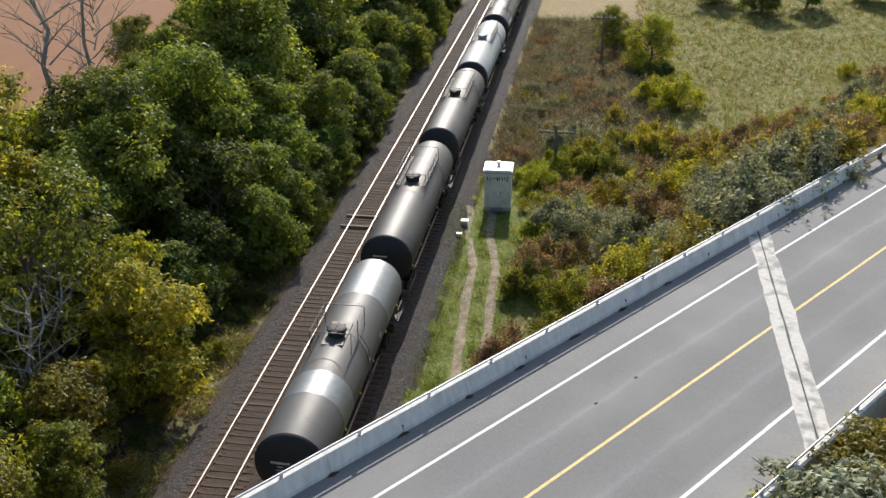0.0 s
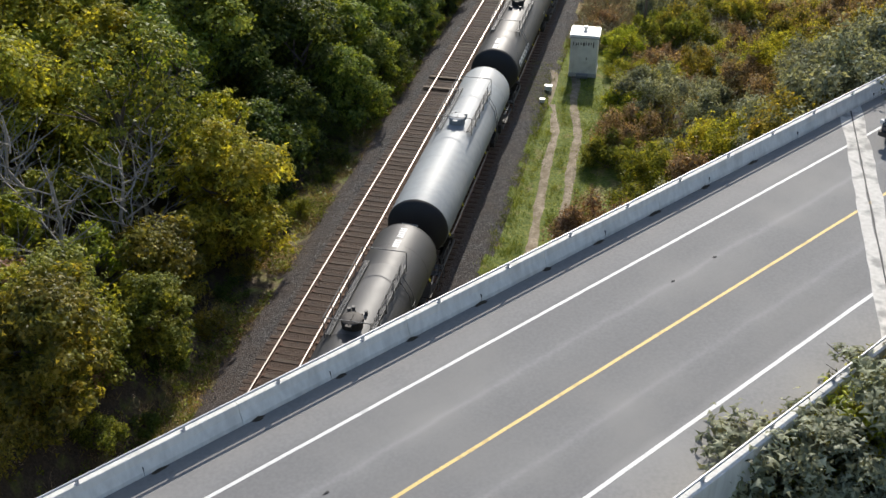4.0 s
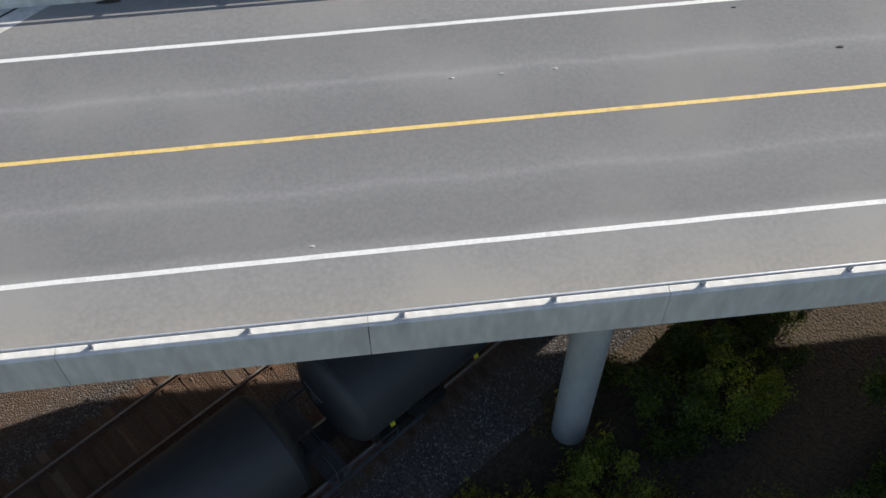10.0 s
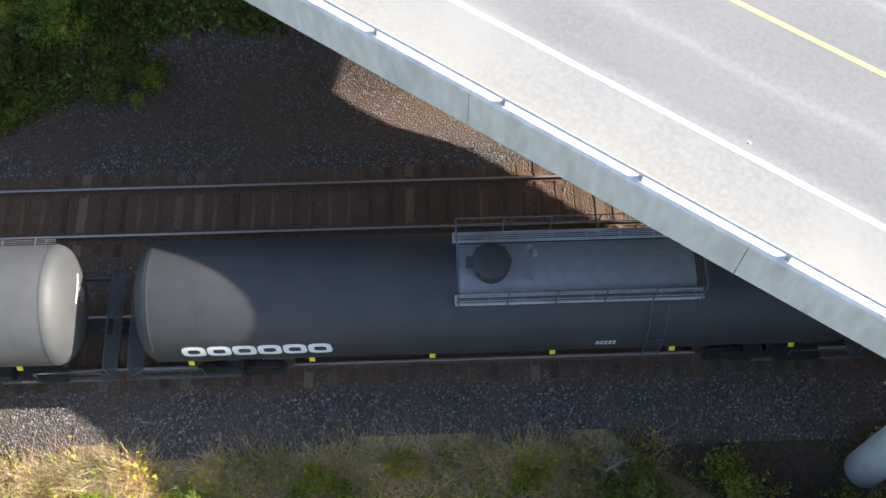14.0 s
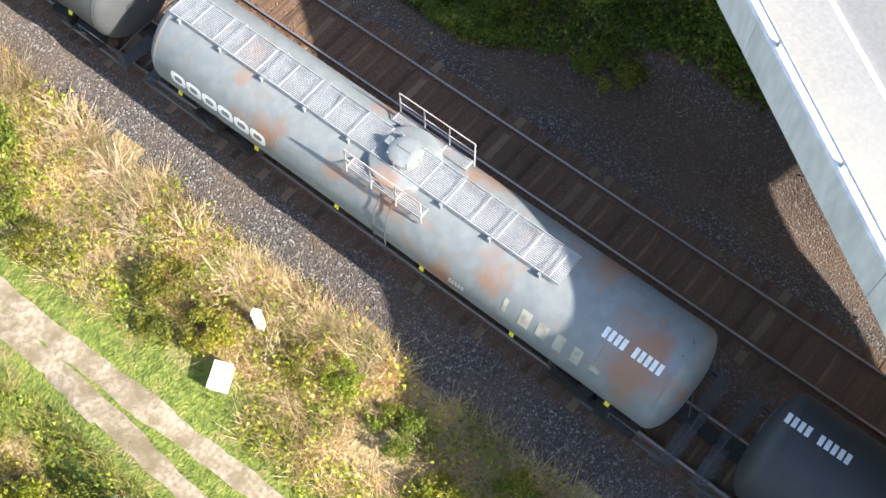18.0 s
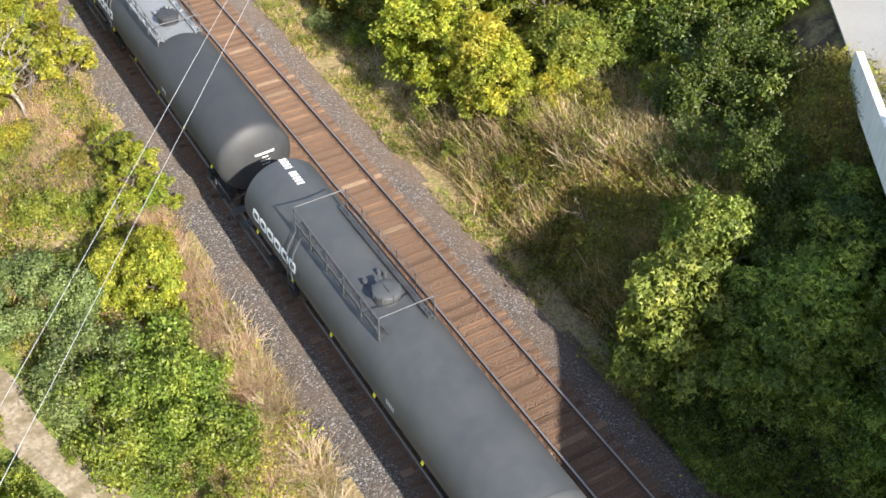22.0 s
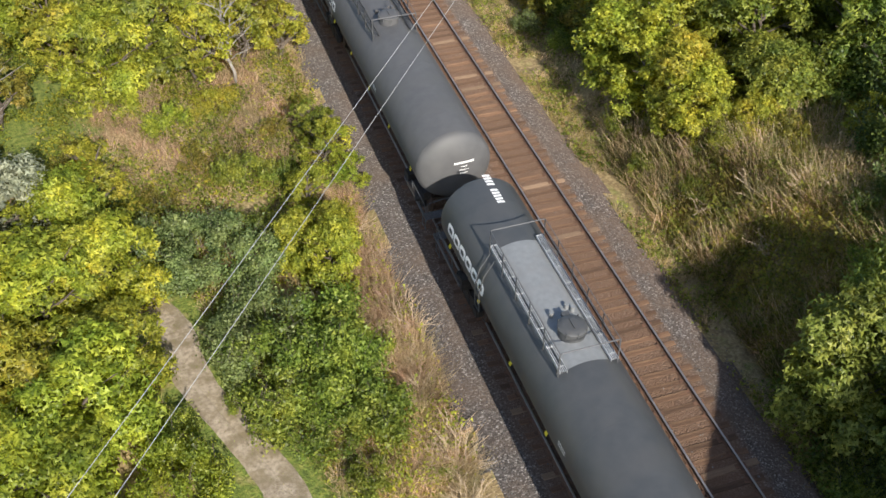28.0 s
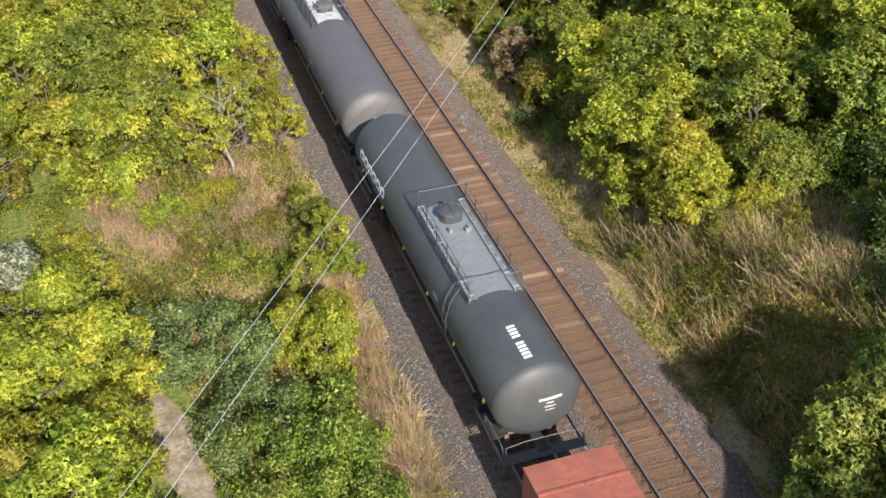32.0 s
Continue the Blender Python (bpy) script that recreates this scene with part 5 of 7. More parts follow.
REAR = (-4.9, 0.9)
CARS = [
    ("a", 43.3, HALF, "gloss_grey", "gloss_grey", "", "loops", None, -0.1, None, False, "grey tank car with two shiny metal bands"),
    ("b", 63.1, HALF, "gloss_black", "gloss_grey", "railing", "platform", (-0.3, 4.9), 0.45, (6.3, 0.05), False, "dark grey tank car with railed top platform"),
    ("c", 82.7, HALF, "gloss_black", "gloss_grey", "railing", "platform", (-0.3, 4.9), 0.3, (6.3, 0.05), False, "dark grey tank car with railed top platform"),
    ("d", 101.6, HALF, "light", "light", "railing", "platform", (-0.4, 4.9), 0.35, (6.1, 0.03), False, "light blue-grey tank car with a matching crown panel"),
    ("e", 121.1, HALF, "gloss_black", "gloss_black", "railing", "platform", (-4.9, 0.9), 0.1, (-8.1, -0.05), True, "dark grey tank car with bold white side marking"),
    ("f", 139.72, HALF, "black_red_tail", "plate", "grate_pale", "platform", (-1.3, 5.6), -0.2, None, False, "black tank car with a rusty red stain"),
    ("g", 158.22, HALF, "slate_pale", "plate", "", "square", None, -0.3, None, False, "dark grey tank car with a white hatch plate"),
    ("h", 177.22, HALF, "black", "plate", "grate_pale", "platform", (-0.95, 4.6), -0.2, (6.55, 0.08), True, "black tank car with bold white side marking"),
    ("j", 196.72, 8.6, "slate", "grey", "", "side_walk", None, -0.25, (-8.35, 0.0), False, "dark slate tank car with a long railed side walkway"),
    ("k", 216.12, HALF, "rusty", "plate", "", "top_walk", None, -0.28, (6.35, 0.46), True, "pale tank car streaked with rust, long top grating"),
    ("l", 235.4, HALF, "black", "plate", "grate_pale", "platform", REAR, -0.3, (-8.5, -0.1), True, "black tank car with bold white side marking"),
    ("m", 254.62, HALF, "slate", "slate", "railing", "platform", (-4.85, 0.95), -0.28, (-8.35, -0.09), True, "slate tank car with a dark top platform"),
    ("n", 273.42, HALF, "black_red_nose", "plate_blue", "grate_pale", "platform", (-0.8, 5.85), 0.1, (-7.3, -0.08), False, "black tank car with a rusty red stain"),
    ("o", 292.82, HALF, "light", "plate_bright", "light", "platform", (-0.85, 4.7), -0.35, (6.15, 0.05), True, "light grey tank car with a white crown panel"),
    ("p", 311.92, HALF, "charcoal", "charcoal", "railing", "platform", (-5.15, 0.6), -0.2, (-8.1, -0.13), True, "dark grey tank car with a dark top platform"),
    ("q", 331.5, HALF, "slate", "plate", "grate_pale", "platform", (-4.8, 0.8), -0.4, (-8.5, -0.15), True, "slate tank car with a pale grey crown panel"),
    ("r", 351.1, 8.7, "mauve", "plate_white", "railing", "platform", (-5.4, 0.9), -0.35, (-8.2, 0.02), False, "mauve-grey tank car with a worn white crown panel"),
    ("s", 370.37, HALF, "slate", "plate", "grate_pale", "platform", (-1.1, 4.5), -0.1, (6.3, 0.13), True, "slate tank car with bold white side marking"),
]
TRAIN = [tank_car(s) for s in CARS]


def red_wagon():
    w = thing("flat_wagon", "red oxide low-sided wagon at the train's end", "freight wagon")
    b = Build()
    b.box(-1.42, 1.42, -7.2, 7.2, 0.95, 1.25)
    for i in range(12):
        y = -7.1 + i * 1.2
        b.box(-1.45, 1.45, y, y + 0.12, 1.25, 1.3)
    part("deck", b, MAT["red_wagon"], w)
    for s in (-1, 1):
        part("side_wall", Build().box(s * 1.42 - 0.05, s * 1.42 + 0.05, -7.2, 7.2, 1.25, 2.5), MAT["red_wagon"], w)
        part("end_wall", Build().box(-1.42, 1.42, s * 7.2 - 0.05, s * 7.2 + 0.05, 1.25, 2.5), MAT["red_wagon"], w)
        for i in range(6):
            y = -7.25 + i * 2.42
            pn = part("cover_panel", Build().box(-1.47 if s < 0 else 0.0, 0.0 if s < 0 else 1.47, y, y + 2.39, 2.5, 2.56), MAT["red_wagon"], w)
            part("stiffener", Build().box(-1.47 if s < 0 else 0.02, -0.02 if s < 0 else 1.47, y + 1.1, y + 1.2, 2.56, 2.6), MAT["red_wagon"], pn)
        bogie(w, s * 5.4)
        part("coupler", once("coupler", None), None, w, at=pose(0, -1.7 * s, 0, 0, 0, 0 if s > 0 else 180))
    return w, 388.4


TRAIN.append(red_wagon())


# ---- plants ----
def leaf_quad(b, c, n, size, rnd):
    """One pointed leaf spray."""
    n = n.normalized()
    t = n.cross(Vector((rnd.uniform(-1, 1), rnd.uniform(-1, 1), rnd.uniform(-1, 1))))
    if t.length < 1e-3:
        t = n.orthogonal()
    t.normalize()
    s = n.cross(t) * size * rnd.uniform(0.34, 0.55)
    p = c - t * size * 0.45
    b.add([tuple(p + s), tuple(p - s * rnd.uniform(0.5, 1)), tuple(c + t * size * 0.62 - n * size * 0.1)], [(0, 1, 2)])


def leaf_star(b, c, n, size, rnd):
    """A spray of three narrow leaflets, slightly cupped."""
    n = n.normalized()
    t = n.orthogonal().normalized()
    w = n.cross(t)
    a0 = rnd.uniform(0, 6.28)
    vs = []
    for k in range(6):
        a = a0 + k * math.tau / 6 + rnd.uniform(-0.2, 0.2)
        r = size * (rnd.uniform(0.75, 1.25) if k % 2 == 0 else rnd.uniform(0.26, 0.42))
        vs.append(tuple(c + (t * math.cos(a) + w * math.sin(a)) * r - n * (r * r / size) * 0.25))
    b.add(vs, [tuple(range(6))])


def limb(b, a, c, r0, r1, rnd, n=6, bends=3):
    a, c = Vector(a), Vector(c)
    pts = [a]
    for i in range(1, bends):
        k = i / bends
        pts.append(a.lerp(c, k) + Vector((rnd.uniform(-1, 1), rnd.uniform(-1, 1), rnd.uniform(-0.4, 0.4))) * (c - a).length * 0.07)
    pts.append(c)
    for i in range(bends):
        b.rod(pts[i], pts[i + 1], r0 + (r1 - r0) * i / bends, r0 + (r1 - r0) * (i + 1) / bends, n, caps=False)


def tree_meshes(seed, height, spread_r, leaves, leaf_size, base=0.25, bare=0.0, star=False):
    """A trunk with limbs, and a crown of leaf sprays gathered on lobes round the limb ends."""
    rnd = random.Random(seed)
    tb, cb = Build(), Build()
    top = Vector((rnd.uniform(-0.4, 0.4), rnd.uniform(-0.4, 0.4), height * 0.8))
    limb(tb, (0, 0, -0.5), top, 0.028 * height, 0.006 * height, rnd, 8, 5)
    lobes = []
    nl = rnd.randint(13, 18)
    for i in range(nl):
        k = base + (1 - base) * (i + 0.5) / nl
        a = i * 2.4 + rnd.uniform(-0.5, 0.5)
        rr = spread_r * (0.95 - 0.75 * abs(k - 0.5) ** 1.3) * rnd.uniform(0.55, 1.0)
        tip = Vector((rr * math.cos(a) * 0.75, rr * math.sin(a) * 0.75, height * (k * 0.86 + rnd.uniform(0, 0.06))))
        start = Vector((0, 0, height * k * 0.62))
        limb(tb, start, tip, 0.011 * height, 0.003 * height, rnd, 5, 3)
        for j in range(2):
            limb(tb, start.lerp(tip, 0.6), tip + Vector((rnd.uniform(-1, 1), rnd.uniform(-1, 1), rnd.uniform(-0.2, 0.9))) * spread_r * 0.28, 0.005 * height, 0.0016 * height, rnd, 4, 2)
        lobes.append((tip, spread_r * rnd.uniform(0.2, 0.44)))
    lobes.append((Vector((top.x, top.y, height * 0.88)), spread_r * 0.34))
    total = sum(r * r for _, r in lobes)
    for c, r in lobes:
        n = int(leaves * r * r / total)
        if rnd.random() < bare:
            n = n // 5
        clumps = max(3, n // 26)
        cl = []
        for _ in range(clumps):
            d = Vector((rnd.gauss(0, 1), rnd.gauss(0, 1), rnd.gauss(0.35, 0.9))).normalized()
            cl.append((c + Vector((d.x * r, d.y * r, d.z * r * 0.8)) * rnd.uniform(0.55, 1.08), d))
        for i in range(n):
            p, d = cl[i % clumps]
            o = Vector((rnd.gauss(0, 1), rnd.gauss(0, 1), rnd.gauss(0, 0.7))) * r * 0.17
            (leaf_star if star else leaf_quad)(cb, p + o, d * 0.7 + Vector((rnd.uniform(-.8, .8), rnd.uniform(-.8, .8), rnd.uniform(0.1, 1.1))), leaf_size * rnd.uniform(0.65, 1.25), rnd)
    return tb.mesh("trunk", 60), cb.mesh("crown")


def bush_mesh(seed, r, h, leaves, leaf_size):
    """Stems, many small uneven lobes of leaf sprays, and loose shoots that stick out."""
    rnd = random.Random(seed)
    cb, sb = Build(), Build()
    nl = rnd.randint(15, 20)
    lobes = []
    for i in range(nl):
        a, d = rnd.uniform(0, 6.28), math.sqrt(rnd.random()) * r
        top = h * (1.0 - 0.55 * (d / r) ** 2) * rnd.uniform(0.55, 1.0)
        lobes.append((Vector((d * math.cos(a), d * math.sin(a), top)), r * rnd.uniform(0.16, 0.36)))
        limb(sb, (rnd.uniform(-.15, .15), rnd.uniform(-.15, .15), -0.2), lobes[-1][0], 0.03, 0.008, rnd, 4, 2)
    for i in range(leaves):
        c, rr = lobes[i % nl]
        d = Vector((rnd.gauss(0, 1), rnd.gauss(0, 1), rnd.gauss(0.2, 0.9))).normalized()
        p = c + Vector((d.x * rr, d.y * rr, d.z * rr * 0.9)) * rnd.uniform(0.3, 1.3)
        if rnd.random() < 0.25:
            p.z *= rnd.uniform(0.2, 0.9)
        if p.z < 0.05:
            p.z = rnd.uniform(0.05, 0.35)
        leaf_quad(cb, p, d * 0.6 + Vector((rnd.uniform(-1, 1), rnd.uniform(-1, 1), rnd.uniform(-.1, 1.2))), leaf_size * rnd.uniform(0.55, 1.3), rnd)
    for i in range(26):
        c, rr = lobes[i % nl]
        tip = c + Vector((rnd.uniform(-1, 1), rnd.uniform(-1, 1), rnd.uniform(0.5, 1.3))) * rr * 1.7
        limb(sb, c, tip, 0.012, 0.004, rnd, 4, 2)
        for j in range(14):
            k = rnd.uniform(0.25, 1.05)
            leaf_quad(cb, c.lerp(tip, k) + Vector((rnd.gauss(0, 1), rnd.gauss(0, 1), rnd.gauss(0, 1))) * leaf_size * 0.55, Vector((rnd.uniform(-1, 1), rnd.uniform(-1, 1), rnd.uniform(0, 1))), leaf_size * rnd.uniform(0.6, 1.2), rnd)
    return sb.mesh("stems", 60), cb.mesh("foliage")


TREES = [tree_meshes(11 + i, *q) for i, q in enumerate((
    (10.0, 4.0, 19000, 0.21, 0.16, 0.12), (9.0, 4.4, 19000, 0.21, 0.12, 0.15), (7.5, 3.2, 18000, 0.165, 0.1, 0.12),
    (6.0, 3.0, 23000, 0.125, 0.08, 0.12), (8.5, 3.6, 9500, 0.18, 0.25, 0.45), (6.5, 2.4, 8000, 0.14, 0.2, 0.3),
    (5.2, 2.9, 12500, 0.135, 0.08, 0.0, True), (6.2, 3.3, 13000, 0.15, 0.1, 0.06, True), (6.0, 2.2, 4000, 0.14, 0.3, 0.25, True)))]
BUSHES = [bush_mesh(31 + i, r, h, n, ls) for i, (r, h, n, ls) in enumerate(((1.5, 1.9, 7200, 0.105), (2.1, 2.5, 11500, 0.115), (1.0, 1.2, 3800, 0.085), (1.3, 1.5, 5000, 0.09)))]
COLOURED = {}


def coloured(me, mat):
    k = (me.name, mat)
    if k not in COLOURED:
        c = me.copy()
        c.materials.clear()
        c.materials.append(MAT[mat])
        COLOURED[k] = c
    return COLOURED[k]


WORDS = dict(leaf_ash="pale green feathery", leaf_deep="deep green", leaf_teal="blue-green", leaf_dark="dark green", leaf_mid="green", leaf_lime="bright lime-green", leaf_yellow="yellowing", leaf_olive="olive and brown", leaf_silver="silvery green", leaf_rust="russet autumn")
prng = random.Random(77)


def tree(x, y, kind, mat, scale=1.0, tall=1.0, sink=0.0, where="beside the railway"):
    tm, cm = TREES[kind]
    t = thing("tree", f"{WORDS[mat]} broadleaf tree {where}", "tree", Matrix.LocRotScale((x, y, ground_z(x, y) - sink), Euler((0, 0, prng.uniform(0, 6.28))), (scale, scale, scale * tall)), "trees")
    part("trunk", coloured(tm, "bark"), None, t)
    part("crown", coloured(cm, mat), None, t)
    return t


def bush(x, y, kind, mat, scale=1.0, where="on the verge", name="bush"):
    sm, cm = BUSHES[kind]
    t = thing(name, f"{WORDS[mat]} leafy {name.replace('_', ' ')} {where}", name.split("_")[-1], Matrix.LocRotScale((x, y, ground_z(x, y) - 0.05), Euler((0, 0, prng.uniform(0, 6.28))), (scale,) * 3), "bushes" if name == "bush" else "shrubs")
    part("woody_base", coloured(sm, "bark"), None, t)
    part("foliage", coloured(cm, mat), None, t)
    return t


# woods west of the line, north of the bridge
def scatter(x0, x1, y0, y1, cell, make):
    """Calls make(x, y) on a jittered grid."""
    ny, nx = max(1, round((y1 - y0) / cell)), max(1, round((x1 - x0) / cell))
    for j in range(ny):
        for i in range(nx):
            make(x0 + (x1 - x0) * (i + 0.5 + prng.uniform(-0.38, 0.38)) / nx, y0 + (y1 - y0) * (j + 0.5 + prng.uniform(-0.38, 0.38)) / ny)


def pick(x, y, names, s=0.09, k=3.0):
    """One of the names, in patches."""
    q = (bump_noise(x, y, s, k) * 0.9 + 0.5 + prng.uniform(-0.22, 0.22)) * len(names)
    return names[min(len(names) - 1, max(0, int(q)))]


def north_wood(x, y):
    if y < 18 and x > -9.5 or to_uv(x, y)[1] < 15.5:
        return
    edge = x > -13.5
    if y > 50 and x > -19:
        m = pick(x, y, ("leaf_dark", "leaf_dark", "leaf_deep", "leaf_dark"))
    elif y > 50:
        m = pick(x, y, ("leaf_lime", "leaf_yellow", "leaf_lime", "leaf_mid") if y < 72 else ("leaf_deep", "leaf_mid", "leaf_deep"))
    elif x < -15:
        m = pick(x, y, ("leaf_lime", "leaf_olive", "leaf_yellow", "leaf_mid", "leaf_lime") if y > 34 else ("leaf_lime", "leaf_mid", "leaf_rust", "leaf_mid", "leaf_yellow"))
    else:
        m = pick(x, y, ("leaf_mid", "leaf_lime", "leaf_olive", "leaf_yellow", "leaf_lime"))
    k = prng.choice((6, 7)) if edge else prng.choice((7, 7, 0))
    size = 1.0 if edge else 1.3
    if y > 58:
        size *= 1.2 if x > -19 else 0.68
    if y < 54 and -20 < x < -11.5:
        k, size = prng.choice((8, 4, 8)), 1.15
    tree(x, y, k, m, prng.uniform(0.9, 1.15) * size * (0.85 if k < 2 else 1.0), 1.0, 0.2, "in the wood by the railway")


scatter(-29, -9.8, 20, 58, 4.3, north_wood)
scatter(-29, -9.0, 58, 84, 4.3, north_wood)
scatter(-36, -9.2, 84, 150, 5.4, lambda x, y: north_wood(x, y) if x > -22 or y > 92 else None)
for x, y, k, m, s in ((-22.5, 60, 7, "leaf_yellow", 1.3), (-26.5, 63, 7, "leaf_yellow", 1.1), (-20.4, 54.5, 7, "leaf_yellow", 1.25), (-25, 54, 7, "leaf_yellow", 1.35), (-16.2, 61, 7, "leaf_deep", 1.35), (-17.5, 67, 7, "leaf_deep", 1.45), (-21.5, 56.5, 7, "leaf_lime", 1.35), (-23.6, 51.0, 7, "leaf_lime", 1.3), (-10.1, 54.2, 6, "leaf_lime", 0.5), (-10.9, 29.4, 7, "leaf_mid", 0.95), (-12.9, 31.2, 7, "leaf_lime", 0.85), (-9.4, 33.6, 6, "leaf_mid", 0.7), (-17.6, 30.4, 6, "leaf_rust", 0.8), (-19.4, 29.2, 7, "leaf_yellow", 0.95), (-14.6, 26.2, 6, "leaf_mid", 0.9), (-21.8, 33, 7, "leaf_yellow", 0.95), (-13.4, 21.8, 6, "leaf_mid", 0.9), (-30, 47, 7, "leaf_yellow", 1.3), (-27, 42, 7, "leaf_yellow", 1.1), (-10.0, 46.6, 6, "leaf_mid", 0.55), (-9.6, 43.0, 8, "leaf_olive", 0.6)):
    tree(x, y, k, m, s)
for i in range(24):
    tree(-8.7 + prng.uniform(-0.5, 0.4), 60 + i * 3.6 + prng.uniform(-1, 1), 6, prng.choice(("leaf_dark", "leaf_dark", "leaf_deep")), prng.uniform(0.62, 0.95), 1.1, 0.3, "at the wood's edge")
for x, y, m, s in ((-22.1, 60.0, "leaf_lime", 1.45), (-19.4, 56.6, "leaf_lime", 1.4), (-19.6, 51.8, "leaf_yellow", 1.4), (-24.4, 57.0, "leaf_lime", 1.4), (-22.4, 53.6, "leaf_yellow", 1.4), (-17.2, 53.0, "leaf_lime", 1.25), (-26.6, 60.4, "leaf_yellow", 1.3), (-15.0, 57.4, "leaf_mid", 1.3)):
    tree(x, y, 7, m, s, 1.1, 0.2, "in the wood by the railway")
for x, y, m in ((-13.0, 26.3, "leaf_olive"), (-14.8, 24.2, "leaf_mid"), (-11.4, 23.6, "leaf_olive"), (-12.0, 28.8, "leaf_rust"), (-15.8, 28.0, "leaf_olive")):
    bush(x, y, 1, m, 1.1, "at the wood's edge")
for i in range(28):
    y = 13 + i * 3.0 + prng.uniform(-1.0, 1.0)
    bush(-8.7 + prng.uniform(-0.6, 0.4), y, prng.choice((0, 2, 3)), prng.choice(("leaf_dark", "leaf_mid", "leaf_olive", "leaf_dark")), prng.uniform(0.6, 1.0), "at the wood's edge")


# south-west side
def south_wood(x, y):
    u, v = to_uv(x, y)
    if v > -3.5 or x > -15.5 and y > -46:
        return
    m = pick(x, y, ("leaf_mid", "leaf_lime", "leaf_mid", "leaf_deep", "leaf_lime"), 0.07)
    if v > -4:
        m = "leaf_deep"
    tree(x, y, prng.choice((6, 7, 7)), m, prng.uniform(0.8, 1.1), 0.95, 0.5, "in the scrub by the railway")


for x, y, k, m, s in ((-11.6, -16.6, 6, "leaf_dark", 0.5), (-12.2, -14.6, 6, "leaf_deep", 0.75), (-13.4, -16.2, 6, "leaf_deep", 0.5), (-11.0, -14.0, 6, "leaf_deep", 0.85), (-12.9, -15.2, 6, "leaf_dark", 0.62), (-10.0, -14.6, 6, "leaf_deep", 0.8), (-10.9, -10.4, 6, "leaf_deep", 0.62),
                      (-11.6, -35.6, 7, "leaf_lime", 0.86), (-13.6, -38.8, 7, "leaf_mid", 1.0), (-12.4, -42.2, 7, "leaf_lime", 0.95), (-11.0, -32.6, 6, "leaf_yellow", 0.78), (-14.3, -33.4, 7, "leaf_mid", 0.9), (-16.6, -36.2, 7, "leaf_lime", 0.95), (-17.4, -31.4, 7, "leaf_mid", 1.0), (-20.4, -34.6, 7, "leaf_lime", 1.1), (-19.6, -39.8, 7, "leaf_lime", 1.1), (-22.6, -37.2, 7, "leaf_lime", 1.15), (-21.4, -30.6, 7, "leaf_mid", 1.05), (-23.4, -42.4, 7, "leaf_lime", 1.15), (-16.4, -42.6, 7, "leaf_lime", 1.05), (-13.8, -30.2, 6, "leaf_deep", 0.7), (-12.0, -29.6, 6, "leaf_yellow", 0.45), (-14.6, -26.2, 8, "leaf_yellow", 0.5), (-19.4, -26.6, 7, "leaf_deep", 0.95), (-10.5, -31.6, 6, "leaf_lime", 0.68), (-16.8, -29.4, 7, "leaf_deep", 0.8), (-13.4, -30.6, 6, "leaf_mid", 0.75), (-10.0, -34.6, 7, "leaf_lime", 0.66), (-10.6, -37.6, 7, "leaf_lime", 0.8), (-11.4, -39.6, 7, "leaf_mid", 0.8), (-10.2, -45.6, 6, "leaf_olive", 0.62), (-9.7, -49.0, 8, "leaf_rust", 0.7)):
    tree(x, y, k, m, s, 0.92, 0.4, "in the scrub by the railway")
for x, y, m, s, q in ((-8.8, -17.5, "leaf_ash", 0.92, 1.12), (-10.2, -18.4, "leaf_ash", 0.7, 1.28), (-10.4, -15.7, "leaf_deep", 0.65, 1.05)):
    tree(x, y, 6, m, s, q, 0.3, "near the bridge's shade")
for i in range(9):
    tree(-10.4 - prng.uniform(0, 0.8), -41.5 - i * 2.1, 6, prng.choice(("leaf_deep", "leaf_olive", "leaf_deep", "leaf_mid")), prng.uniform(0.42, 0.6), 1.0, 0.3, "at the wood's edge")
scatter(-36, -10.8, -80, -46, 4.2, south_wood)
scatter(-36, -15.5, -46, -8, 4.4, lambda x, y: south_wood(x, y) if x < -21.5 or y > -17 and x < -17 else None)
# slope bushes in leaf_dark carry the shade beside the bridge in their colour
for x, y, k, m, s in ((-16.5, -24.5, 1, "leaf_dark", 1.1), (-18.0, -26.6, 1, "leaf_dark", 1.2), (-15.4, -22.6, 1, "leaf_dark", 1.1), (-17.4, -28.6, 1, "leaf_deep", 1.25), (-15.8, -26.4, 0, "leaf_teal", 1.2), (-19.8, -28.8, 1, "leaf_dark", 1.2), (-14.8, -24.4, 0, "leaf_dark", 1.0), (-14.0, -21.6, 0, "leaf_dark", 1.0),
                      (-9.6, -28.6, 3, "leaf_mid", 0.55), (-12.6, -22.4, 3, "leaf_dark", 0.8), (-11.4, -20.8, 3, "leaf_deep", 0.8), (-13.4, -19.4, 1, "leaf_dark", 0.75), (-12.4, -17.2, 1, "leaf_dark", 0.8), (-13.2, -16.6, 1, "leaf_dark", 0.8), (-11.0, -29.4, 2, "leaf_lime", 0.8), (-8.8, -31.4, 2, "leaf_mid", 0.8)):
    bush(x, y, k, m, s, "among the reeds and the scrub")


def slope_scrub(x, y):
    u, v = to_uv(x, y)
    if v < 0.3:
        bush(x, y, prng.choice((0, 1, 1)), prng.choice(("leaf_mid", "leaf_lime", "leaf_lime", "leaf_mid")), prng.uniform(0.7, 1.0), "on the slope by the bridge")
    elif v > 14.8:
        bush(x, y, prng.choice((0, 1)), prng.choice(("leaf_olive", "leaf_mid", "leaf_olive")), prng.uniform(0.7, 1.0), "on the slope by the bridge")


